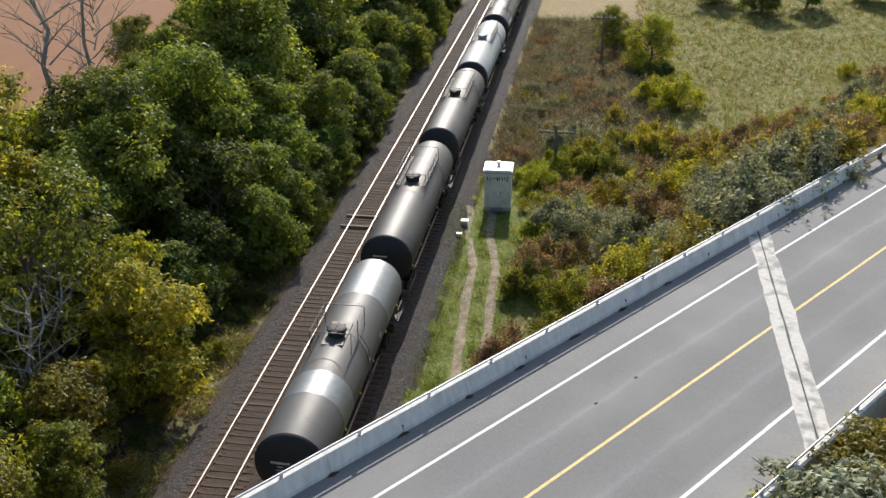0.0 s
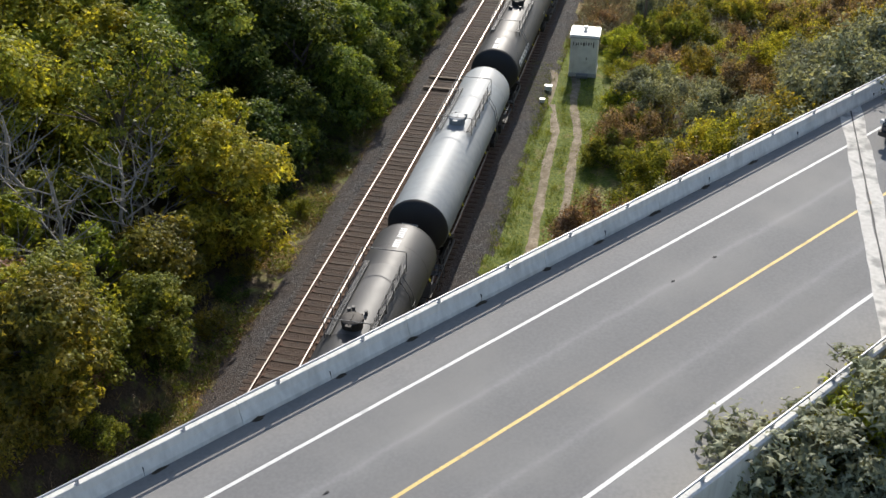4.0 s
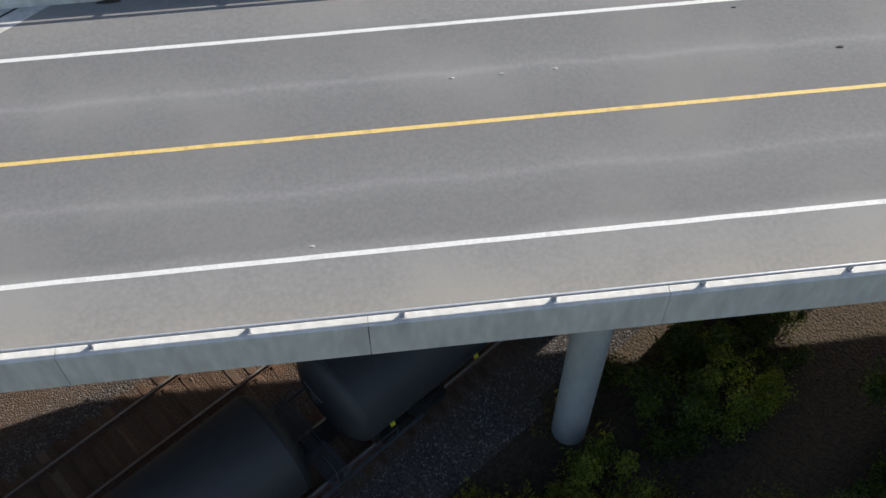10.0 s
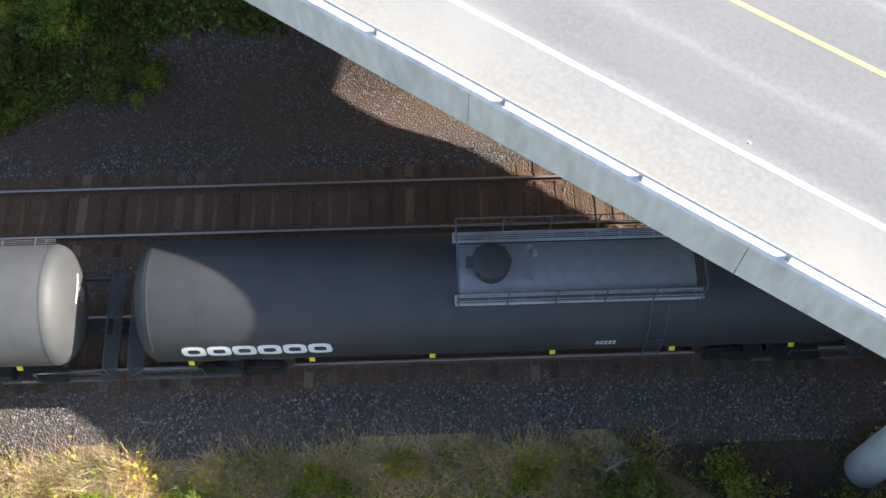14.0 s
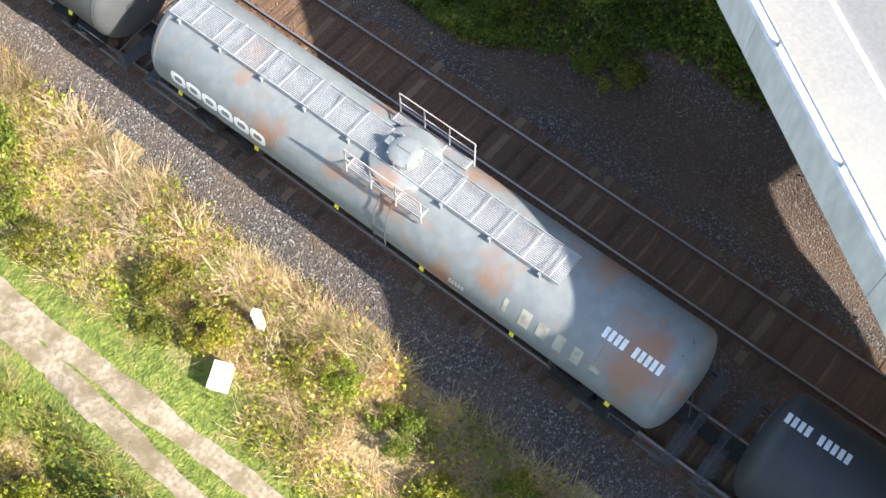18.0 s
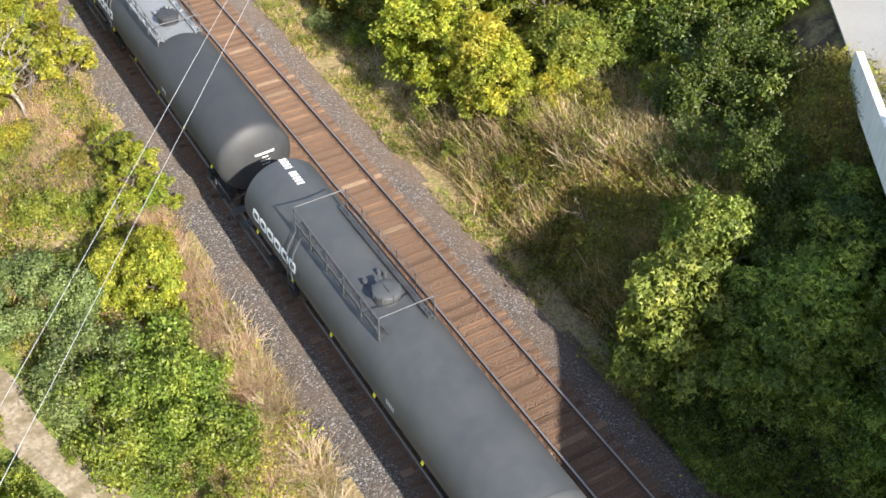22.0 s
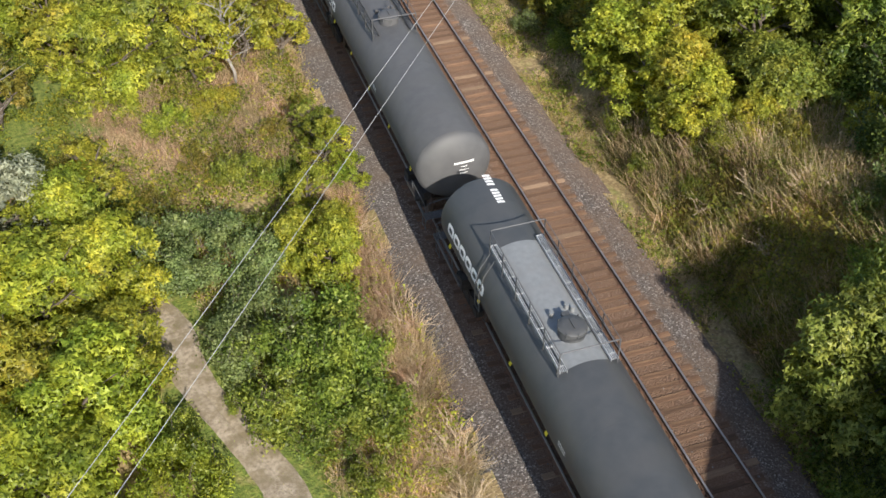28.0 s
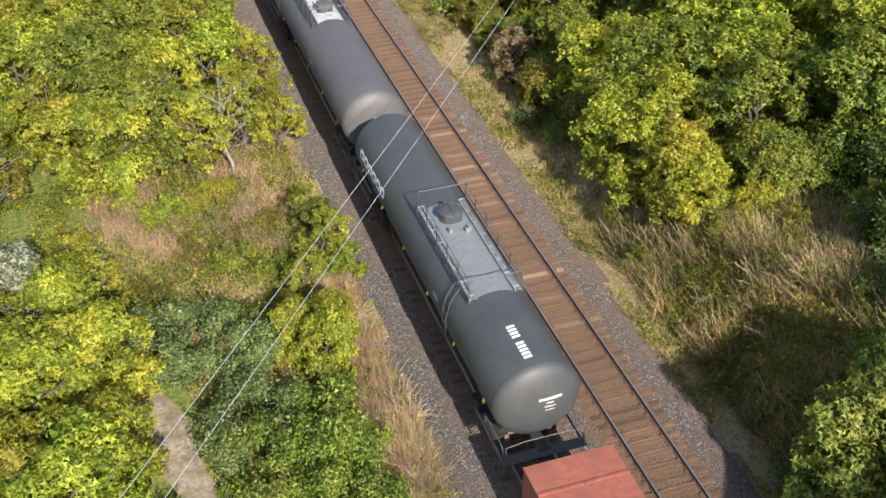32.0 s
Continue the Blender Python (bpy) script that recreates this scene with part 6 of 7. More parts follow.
scatter(-15.5, -11.6, -17, -1, 2.9, slope_scrub)
scatter(-11.8, -7.4, -16.5, -2.5, 1.5, lambda x, y: bush(x, y, prng.choice((0, 3, 3)), prng.choice(("leaf_deep", "leaf_mid", "leaf_deep", "leaf_dark")), prng.uniform(0.6, 0.95), "at the edge of the stony shoulder") if to_uv(x, y)[1] < 7 and x < max(-10.0, -7.6 - (y + 13.5) * 0.5) else None)
scatter(-23, -9.8, 4, 20, 3.2, slope_scrub)


def west_scrub(x, y):
    if y < -43 or prng.random() < 0.3:
        bush(x, y, prng.choice((0, 2, 3)), pick(x, y, ("leaf_olive", "leaf_mid", "leaf_olive", "leaf_teal", "leaf_deep"), 0.15), prng.uniform(0.35, 0.65))


scatter(-12.5, -8.9, -66, -30, 2.75, west_scrub)
for x, y, k, m, s in ((-9.6, -41.0, 0, "leaf_deep", 0.7), (-9.4, -37.4, 2, "leaf_deep", 0.9), (-9.2, -34.2, 3, "leaf_mid", 0.7), (-12.6, -27.4, 0, "leaf_olive", 0.75), (-14.2, -23.4, 0, "leaf_teal", 0.7), (-10.8, -29.0, 2, "leaf_lime", 0.6), (-9.4, -14.2, 0, "leaf_deep", 0.8), (-8.8, -17.2, 2, "leaf_deep", 0.8), (-8.9, -12.6, 0, "leaf_deep", 0.8), (-8.6, -9.0, 0, "leaf_mid", 0.7), (-8.7, -44.6, 2, "leaf_teal", 0.8)):
    bush(x, y, k, m, s)
bush(-10.4, -46.0, 0, "leaf_rust", 0.7)


# south-east side: a thick deep green clump by the path, blue-green shrubs behind, lime saplings at the ballast
for x, y, k, m, s in ((7.1, -25.4, 1, "leaf_deep", 1.1), (8.1, -24.2, 0, "leaf_deep", 1.05), (6.1, -24.0, 1, "leaf_deep", 0.95), (7.8, -27.0, 1, "leaf_teal", 0.95), (6.2, -26.4, 1, "leaf_deep", 0.95), (9.0, -26.6, 0, "leaf_teal", 0.85), (5.3, -22.6, 0, "leaf_mid", 0.85), (7.0, -22.6, 3, "leaf_deep", 0.85), (5.0, -25.2, 3, "leaf_mid", 0.9), (9.2, -24.9, 3, "leaf_mid", 0.55),
                      (10.9, -32.4, 1, "leaf_teal", 0.9), (9.6, -33.2, 0, "leaf_teal", 0.9), (8.2, -31.8, 1, "leaf_teal", 0.85), (8.0, -29.8, 0, "leaf_teal", 0.8), (12.2, -33.6, 3, "leaf_deep", 0.9), (6.9, -33.0, 0, "leaf_deep", 0.7), (8.9, -28.6, 3, "leaf_mid", 0.75),
                      (7.0, -36.8, 0, "leaf_mid", 0.8), (8.6, -38.6, 3, "leaf_olive", 0.7), (5.6, -36.6, 3, "leaf_deep", 0.7), (10.6, -36.4, 3, "leaf_olive", 0.6), (4.4, -35.6, 0, "leaf_lime", 0.62), (5.0, -39.8, 2, "leaf_olive", 0.7), (9.6, -41.6, 0, "leaf_lime", 0.7), (7.4, -42.4, 0, "leaf_yellow", 0.7), (13.6, -40.4, 3, "leaf_olive", 0.7), (11.8, -38.2, 2, "leaf_rust", 0.6), (6.2, -20.4, 2, "leaf_mid", 0.8), (6.6, -18.4, 3, "leaf_olive", 0.55),
                      (12.0, -21.6, 1, "leaf_lime", 0.8), (11.6, -18.4, 1, "leaf_mid", 0.75), (13.6, -19.4, 1, "leaf_lime", 0.85), (11.9, -15.4, 0, "leaf_mid", 0.8), (12.8, -12.0, 1, "leaf_lime", 0.8), (11.7, -9.0, 0, "leaf_mid", 0.75), (12.0, -24.2, 3, "leaf_deep", 0.75)):
    bush(x, y, k, m, s)
for x, y, k, m, s, q in ((5.1, -29.6, 6, "leaf_lime", 0.5, 1.35), (4.5, -31.4, 6, "leaf_yellow", 0.4, 1.4), (5.9, -31.0, 6, "leaf_lime", 0.42, 1.3), (3.5, -36.6, 8, "leaf_lime", 0.62, 0.85), (2.9, -35.0, 8, "leaf_lime", 0.42, 0.8), (3.7, -38.4, 8, "leaf_mid", 0.6, 0.8), (4.9, -34.2, 8, "leaf_yellow", 0.5, 0.9),
                         (14.2, -24.4, 7, "leaf_lime", 0.82, 0.85), (16.2, -26.4, 7, "leaf_yellow", 0.8, 0.85), (13.2, -27.0, 6, "leaf_yellow", 0.72, 0.9), (15.0, -29.6, 7, "leaf_lime", 0.85, 0.85), (13.0, -31.0, 6, "leaf_lime", 0.8, 0.95), (17.4, -30.4, 7, "leaf_lime", 0.9, 0.85), (16.0, -22.4, 7, "leaf_lime", 0.82, 0.8), (18.6, -24.6, 7, "leaf_mid", 0.9, 0.85), (14.4, -34.6, 6, "leaf_lime", 0.8, 0.95), (16.8, -35.0, 7, "leaf_silver", 0.8, 0.9), (13.0, -36.8, 8, "leaf_yellow", 0.7, 0.9), (19.4, -33.4, 7, "leaf_lime", 0.9, 0.9), (15.4, -17.8, 6, "leaf_lime", 0.8, 0.8), (17.8, -19.4, 7, "leaf_yellow", 0.8, 0.8),
                         (9.7, -46.0, 7, "leaf_mid", 0.95, 1.0), (7.6, -44.6, 8, "leaf_yellow", 0.85, 1.0), (11.8, -44.6, 7, "leaf_lime", 0.8, 1.0), (8.4, -48.6, 7, "leaf_lime", 0.9, 1.0), (13.6, -46.8, 8, "leaf_yellow", 0.95, 1.0), (5.4, -46.0, 8, "leaf_yellow", 0.85, 1.05), (3.6, -45.8, 8, "leaf_yellow", 0.8, 0.95), (6.0, -50.2, 7, "leaf_lime", 0.85, 1.0), (3.8, -51.0, 8, "leaf_yellow", 0.8, 1.0), (11.6, -51.0, 7, "leaf_mid", 0.95, 1.0), (14.6, -51.6, 7, "leaf_lime", 0.95, 1.0), (16.6, -44.0, 8, "leaf_olive", 0.9, 1.0), (18.4, -39.2, 7, "leaf_silver", 0.85, 0.95)):
    tree(x, y, k, m, s, q, 0.3, "in the scrub east of the railway")


def east_far(x, y):
    tree(x, y, prng.choice((6, 7, 7)), pick(x, y, ("leaf_lime", "leaf_mid", "leaf_yellow", "leaf_lime"), 0.1), prng.uniform(0.75, 1.0), 0.95, 0.4, "in the scrub east of the railway")


def east_scrub(x, y):
    if abs(x - path_x(y)) < 1.9 or x < 5.2 or prng.random() < 0.25:
        return
    bush(x, y, prng.choice((2, 2, 3)), pick(x, y, ("leaf_silver", "leaf_mid", "leaf_lime", "leaf_mid", "leaf_lime", "leaf_yellow"), 0.16), prng.uniform(0.45, 0.8))


scatter(3.6, 26, -82, -54, 4.2, east_far)
scatter(19.5, 30, -54, -14, 4.4, east_far)
scatter(4.6, 13.5, -18, 3, 2.6, east_scrub)
# leaf_dark by the deck: the bridge's shade is put into the leaf colour
for x, y, k, m, s in ((5.0, 13.2, 1, "leaf_dark", 0.75), (4.7, 15.6, 0, "leaf_dark", 0.8), (5.9, 15.0, 1, "leaf_deep", 0.7), (4.6, 18.4, 0, "leaf_dark", 0.8), (5.8, 17.6, 3, "leaf_dark", 0.8), (5.0, 21.2, 0, "leaf_mid", 0.7), (10.6, 17.4, 1, "leaf_dark", 0.8), (11.4, 14.6, 0, "leaf_dark", 0.9), (10.4, 20.6, 0, "leaf_dark", 0.8), (5.2, 7.6, 1, "leaf_mid", 0.75), (4.6, 5.2, 0, "leaf_mid", 0.8), (5.9, 10.4, 1, "leaf_mid", 0.7), (3.5, 2.4, 2, "leaf_yellow", 0.6), (6.5, 3.0, 0, "leaf_mid", 0.8), (3.3, -0.9, 2, "leaf_yellow", 0.5), (4.5, -6.5, 3, "leaf_mid", 0.6), (5.3, -4.4, 3, "leaf_lime", 0.6), (4.1, -3.0, 2, "leaf_mid", 0.8), (4.2, -8.8, 2, "leaf_lime", 0.6), (5.9, -1.6, 3, "leaf_mid", 0.7), (6.2, 5.4, 0, "leaf_mid", 0.8), (5.6, -12.6, 2, "leaf_yellow", 0.75), (4.6, -9.9, 3, "leaf_olive", 0.5), (5.2, -14.4, 2, "leaf_olive", 0.8)):
    bush(x, y, k, m, s)


def stalk_clump(x, y, r, seed):
    """A fan of bare bent stalks left from the summer's growth."""
    rnd = random.Random(seed)
    b = Build()
    for i in range(44):
        a, d = rnd.uniform(0, 6.28), rnd.uniform(0.3, 1.0) * r
        p = Vector((rnd.gauss(0, 0.16), rnd.gauss(0, 0.16), -0.05))
        e = Vector((p.x + d * math.cos(a), p.y + d * math.sin(a), rnd.uniform(0.25, 0.95) * r))
        limb(b, p, e, 0.012, 0.005, rnd, 4, 3)
        if i % 2:
            limb(b, p.lerp(e, 0.6), e + Vector((rnd.uniform(-.3, .3), rnd.uniform(-.3, .3), rnd.uniform(-.3, .1))), 0.006, 0.003, rnd, 3, 2)
    t = thing("dead_shrub", "bare straw-pale stalks of a dead shrub beside the ballast", "shrub", pose(x, y, ground_z(x, y)), "dead shrubs")
    tagged(part("stalk_tuft", b, MAT["stalk"], t), kind="stuff")


for k, (x, y, r) in enumerate(((2.9, -26.4, 1.0), (3.1, -27.3, 0.9), (3.3, -20.2, 1.1), (3.2, -21.2, 0.9), (3.0, -30.2, 0.8), (3.5, -18.6, 0.9), (3.6, -15.2, 1.0), (3.9, -13.2, 0.9), (3.2, -11.0, 0.7), (3.4, -23.4, 0.8), (3.3, -32.6, 0.8), (4.6, -16.6, 0.8), (5.0, -10.6, 0.8), (3.6, -8.4, 0.6), (3.2, -24.8, 0.8), (-10.6, -26.6, 1.1), (-11.6, -25.0, 1.1), (-9.4, -27.8, 0.9), (-12.6, -24.0, 1.0), (-10.0, -24.4, 0.9))):
    stalk_clump(x, y, r, 300 + k)
# growth in the bridge's shade
for x, y, m, s in ((9.8, 4.5, "leaf_dark", 0.7), (11.6, 7.2, "leaf_dark", 0.8), (13.0, 2.6, "leaf_mid", 0.7), (15.0, 6.4, "leaf_dark", 0.75), (10.8, 12.0, "leaf_dark", 0.7), (13.0, 15.6, "leaf_dark", 0.8), (16.8, 10.2, "leaf_mid", 0.75)):
    tree(x, y, 3, m, s, 0.7, 0.4, "in the bridge's shade")


# east side, north of the bridge: scrub on the embankment, marsh beyond
def bank_scrub(x, y):
    u, v = to_uv(x, y)
    if v < 15.0 or x < 7.6 + (y - 50) * 0.02 or y > 88:
        return
    bush(x, y, prng.choice((0, 1, 1, 3)), pick(x, y, ("leaf_silver", "leaf_olive", "leaf_mid", "leaf_yellow", "leaf_silver", "leaf_rust", "leaf_olive", "leaf_silver", "leaf_rust"), 0.13), prng.uniform(0.75, 1.2), "on the road embankment")


scatter(7.6, 40, 42, 90, 2.9, bank_scrub)


def marsh_clump(x, y):
    if abs(x - path_x(y)) > 1.2 and prng.random() < 0.8:
        bush(x, y, prng.choice((2, 3, 3)), prng.choice(("leaf_silver", "leaf_olive", "leaf_rust", "leaf_silver", "leaf_rust")), prng.uniform(0.45, 1.0), "in the marsh grass", "marsh_shrub")


scatter(3.6, 16.5, 80, 120, 2.7, marsh_clump)


# low silvery shrubs where the embankment runs out into the meadow
def meadow_edge(x, y):
    v = to_uv(x, y)[1]
    if 22 < v < 34 + 8 * bump_noise(x, y, 0.1, 23):
        bush(x, y, prng.choice((0, 1, 3)), prng.choice(("leaf_silver", "leaf_silver", "leaf_yellow", "leaf_rust")), prng.uniform(0.45, 0.75), "at the edge of the meadow", "meadow_shrub")


scatter(15, 52, 84, 112, 3.6, meadow_edge)
for x, y, k, m, s in ((19.2, 52.4, 1, "leaf_silver", 1.75), (20.6, 54.6, 1, "leaf_silver", 1.7), (21.9, 56.8, 1, "leaf_silver", 1.55), (17.6, 50.2, 1, "leaf_olive", 1.45), (23.2, 58.8, 0, "leaf_olive", 1.6), (18.2, 53.4, 1, "leaf_silver", 1.5), (19.8, 55.8, 1, "leaf_silver", 1.4), (16.8, 51.2, 1, "leaf_silver", 1.25), (21.2, 58.6, 0, "leaf_silver", 1.5), (19.2, 57.4, 1, "leaf_teal", 1.0), (11.2, 52.6, 1, "leaf_mid", 1.2), (10.2, 50.2, 1, "leaf_mid", 0.9), (13.4, 50.4, 0, "leaf_rust", 1.2), (15.0, 53.6, 1, "leaf_yellow", 1.05), (12.6, 55.4, 0, "leaf_yellow", 1.2), (8.6, 65.4, 1, "leaf_lime", 0.9), (9.6, 68.2, 1, "leaf_lime", 0.95), (14.2, 73.4, 0, "leaf_rust", 1.2), (10.2, 47.4, 0, "leaf_yellow", 0.9)):
    bush(x, y, k, m, s, "on the road embankment")
for x, y, k, m, s in ((6.9, 75.4, 1, "leaf_lime", 0.8), (7.6, 70.5, 1, "leaf_yellow", 0.7), (8.4, 62, 1, "leaf_mid", 0.8), (17.8, 97, 1, "leaf_lime", 1.25), (16.6, 98.6, 1, "leaf_lime", 1.0), (12.5, 92, 0, "leaf_olive", 0.9), (16.2, 106, 1, "leaf_dark", 0.9)):
    bush(x, y, k, m, s, "on the verge")
for x, y, k, m, s in ((15.6, 111, 3, "leaf_lime", 1.1), (12.2, 119, 3, "leaf_mid", 0.9), (30, 140, 1, "leaf_dark", 0.8), (36, 144, 0, "leaf_dark", 0.8), (25, 146, 1, "leaf_dark", 0.8), (45, 150, 1, "leaf_dark", 0.8)):
    tree(x, y, k, m, s, 0.9, 0.3, "in the marsh meadow")
# trees on the south slope of the road and beside the path under the bridge
for x, y, k, m, s in ((16.2, 24.4, 7, "leaf_silver", 1.16), (17.4, 25.6, 6, "leaf_lime", 1.15), (18.9, 26.6, 6, "leaf_silver", 1.3), (20.6, 28.4, 6, "leaf_olive", 1.05), (23.0, 31.4, 6, "leaf_silver", 0.8), (25.2, 34.6, 6, "leaf_yellow", 0.8), (21.5, 25, 7, "leaf_yellow", 0.95), (14.5, 18, 3, "leaf_mid", 0.8), (18, 20, 2, "leaf_mid", 0.7), (13, 11, 3, "leaf_mid", 0.7), (17, 13, 3, "leaf_mid", 0.8)):
    tree(x, y, k, m, s, 0.85, 0.4, "on the road embankment")


def dead_tree(x, y, h, seed, lean=0.0):
    rnd = random.Random(seed)
    b = Build()
    limb(b, (0, 0, -0.3), (lean, 0.2, h), 0.02 * h, 0.006 * h, rnd, 7, 5)
    for i in range(16):
        k = 0.25 + 0.72 * i / 16
        a = i * 2.4
        s = Vector((lean * k, 0.2 * k, h * k))
        e = s + Vector((math.cos(a), math.sin(a), 0.75)) * h * 0.3 * (1.1 - k * 0.6)
        limb(b, s, e, 0.006 * h, 0.0016 * h, rnd, 5, 3)
        for j in range(4):
            limb(b, s.lerp(e, 0.35 + 0.16 * j), e + Vector((rnd.uniform(-1, 1), rnd.uniform(-1, 1), rnd.uniform(-.3, 1))) * h * 0.13, 0.0025 * h, 0.0008 * h, rnd, 4, 2)
    t = thing("bare_tree", "bare grey dead tree without leaves", "tree", pose(x, y, ground_z(x, y)), "bare trees")
    part("trunk", b, MAT["dead_wood"], t, smooth=60)


for x, y, h, s, l in ((-33.5, 83, 15, 1, -1.6), (-14.0, 34.5, 8.5, 2, 0.5), (-12.6, 38.0, 8, 3, 0.3), (-17.5, 37.5, 9, 4, 0.2), (-9.6, 16.5, 4.0, 5, 0.6), (-12.6, 12.4, 3.6, 21, 0.5), (-15.4, 9.6, 3.8, 22, -0.4), (-11.0, 14.6, 3.2, 23, 0.3), (-17.8, 11.6, 4.2, 24, 0.6), (-14.0, 15.2, 3.8, 25, -0.3), (-21.2, 40.2, 9, 41, 0.4), (-23.4, 43.4, 9, 42, -0.3), (-19.6, 38.6, 8.5, 43, 0.5), (-16.4, 46.0, 7.5, 44, 0.6), (-14.2, 43.0, 7, 45, 0.8), (-15.6, 50.0, 8, 46, 0.4), (-31.5, 84.5, 13, 47, 1.4), (17.0, -40.5, 8, 6, 0.9), (-19, 29.5, 8, 8, 0.4), (6.0, -44.5, 4.6, 9, 0.2), (3.55, 4.2, 1.5, 26, 0.15), (8.6, -47.2, 4.4, 10, 0.1)):
    dead_tree(x, y, h, s, l)


# ---- grasses ----
def blades(name, label, mat, n, place, h0, h1, w=0.02, lean=0.45, tuft=6, seed=1):
    """Many blades in tufts; place(rnd) gives a spot or None."""
    rnd = random.Random(seed)
    b = Build()
    for _ in range(n // tuft):
        s = place(rnd)
        if s is None:
            continue
        x, y = s
        z = ground_z(x, y) - 0.03
        hh = rnd.uniform(h0, h1)
        for _ in range(tuft):
            a = rnd.uniform(0, 6.28)
            px, py = x + rnd.gauss(0, 0.13), y + rnd.gauss(0, 0.13)
            h = hh * rnd.uniform(0.5, 1.2)
            k = h * lean * rnd.uniform(0.2, 1.5)
            lx, ly = math.cos(a) * k, math.sin(a) * k
            q = a + rnd.uniform(-0.9, 0.9)
            wx, wy = -math.sin(q) * w * (0.7 + h), math.cos(q) * w * (0.7 + h)
            b.add([(px - wx, py - wy, z), (px + wx, py + wy, z), (px + lx, py + ly, z + h * rnd.uniform(0.7, 1))], [(0, 1, 2)])
    tagged(part(name, b, MAT[mat]), label, "grass", kind="stuff")


def east_verge(rnd):
    y = rnd.uniform(-58, 6)
    x = rnd.uniform(2.75, 8.0 if y > -22 else 11.0)
    if abs(x - path_x(y)) < 1.5 or bump_noise(x, y, 0.35, 21) < -0.12:
        return None
    return x, y


def east_weeds(rnd):
    y = rnd.uniform(-58, 12)
    x = rnd.uniform(2.9, 13.0)
    if abs(x - path_x(y)) < 1.25 or bump_noise(x, y, 0.3, 41) < 0.0:
        return None
    return x, y


def lane_grass(rnd):
    y = rnd.choice((rnd.uniform(-40, 6), rnd.uniform(36, 72)))
    c = path_x(y)
    x = c + rnd.uniform(-2.3, 2.3)
    return None if 0.35 < abs(x - c) < 1.0 and rnd.random() < 0.85 else (x, y)


def west_verge(rnd):
    y = rnd.uniform(-62, 88)
    if -13 < y < 13:
        return None
    x = -6.8 - abs(rnd.gauss(0, 1.5 if y > 0 else 1.9))
    return (x, y) if bump_noise(x, y, 0.3, 61) > -0.15 else None


def marsh(rnd):
    y = rnd.uniform(76, 132)
    x = rnd.uniform(2.9, 17)
    return (x, y) if abs(x - path_x(y)) > 1.3 or y > 74 else None


def slope(rnd):
    x = rnd.uniform(8.5, 30)
    y = rnd.uniform(18, 80)
    u, v = to_uv(x, y)
    return (x, y) if v > 14.2 or v < 1.4 else None


def meadow(rnd):
    x, y = rnd.uniform(15, 75), rnd.uniform(86, 150)
    return (x, y) if bump_noise(x, y, 0.12, 95) + rnd.uniform(-0.8, 0.8) > -0.7 and to_uv(x, y)[1] > 24 else None


def hut_lawn(rnd):
    y = rnd.uniform(36, 80)
    x = rnd.uniform(2.45, 7.2)
    if 0.35 < abs(x - path_x(y)) < 1.0 and rnd.random() < 0.9:
        return None
    return (x, y) if bump_noise(x, y, 0.6, 33) + rnd.uniform(-0.3, 0.3) > -0.1 or x < 3 else None


def west_reeds(rnd):
    y = rnd.uniform(-34, -19)
    x = rnd.uniform(-14.5, -8.2)
    return (x, y) if bump_noise(x, y, 0.28, 83) > -0.1 else None


def fringe(rnd):
    y = rnd.uniform(-60, 4)
    x = 2.95 + abs(rnd.gauss(0, 0.55))
    return (x, y) if bump_noise(x, y, 0.5, 91) > -0.05 else None


blades("dry_grass", "tall dry straw-coloured grass on the verge", "straw", 150000, east_verge, 0.2, 0.7, 0.0065, 0.9, 9, seed=2)
blades("straw_clumps", "matted pale straw clumps beside the ballast", "straw", 80000, fringe, 0.3, 0.9, 0.0065, 0.95, 40, seed=9)
def east_stems(rnd):
    y = rnd.uniform(-52, -20)
    x = 3.0 + abs(rnd.gauss(0, 1.1)) + (rnd.uniform(0, 9) if y < -37 else 0)
    return (x, y) if abs(x - path_x(y)) > 1.6 and bump_noise(x, y, 0.3, 17) > -0.2 else None


blades("brown_stems", "red-brown dry stems beside the ballast and under the trees", "brown_stems", 75000, east_stems, 0.3, 0.95, 0.006, 0.7, 14, seed=31)
blades("weeds", "mixed green-brown weeds on the verge", "weeds", 110000, east_weeds, 0.15, 0.55, 0.008, 0.8, 9, seed=3)
blades("green_grass", "short green grass along the dirt path", "green_grass", 90000, lane_grass, 0.06, 0.18, 0.008, 0.7, 8, seed=4)
blades("lawn_tufts", "tufted green grass between hut and ballast", "green_grass", 60000, hut_lawn, 0.1, 0.32, 0.014, 0.7, 8, seed=18)
blades("verge_grass", "dry and green grass at the wood's foot", "weeds", 80000, west_verge, 0.15, 0.5, 0.008, 0.8, 9, seed=5)
blades("straw_fringe", "dry straw beside the ballast", "straw", 50000, west_verge, 0.2, 0.55, 0.0065, 0.9, 12, seed=6)
blades("dry_reeds", "dense dry reeds and straw among the scrub", "straw", 75000, west_reeds, 0.4, 1.3, 0.009, 0.7, 18, seed=10)
blades("marsh_grass", "tall dry marsh grass and reeds", "marsh", 120000, marsh, 0.5, 1.1, 0.016, 0.8, 7, seed=7)
blades("meadow_tussocks", "mottled yellow-green meadow tussocks", "meadow", 190000, meadow, 0.25, 0.6, 0.017, 0.8, 6, seed=15)
blades("bank_weeds", "weeds on the road embankment", "weeds", 50000, slope, 0.3, 0.9, 0.014, seed=8)


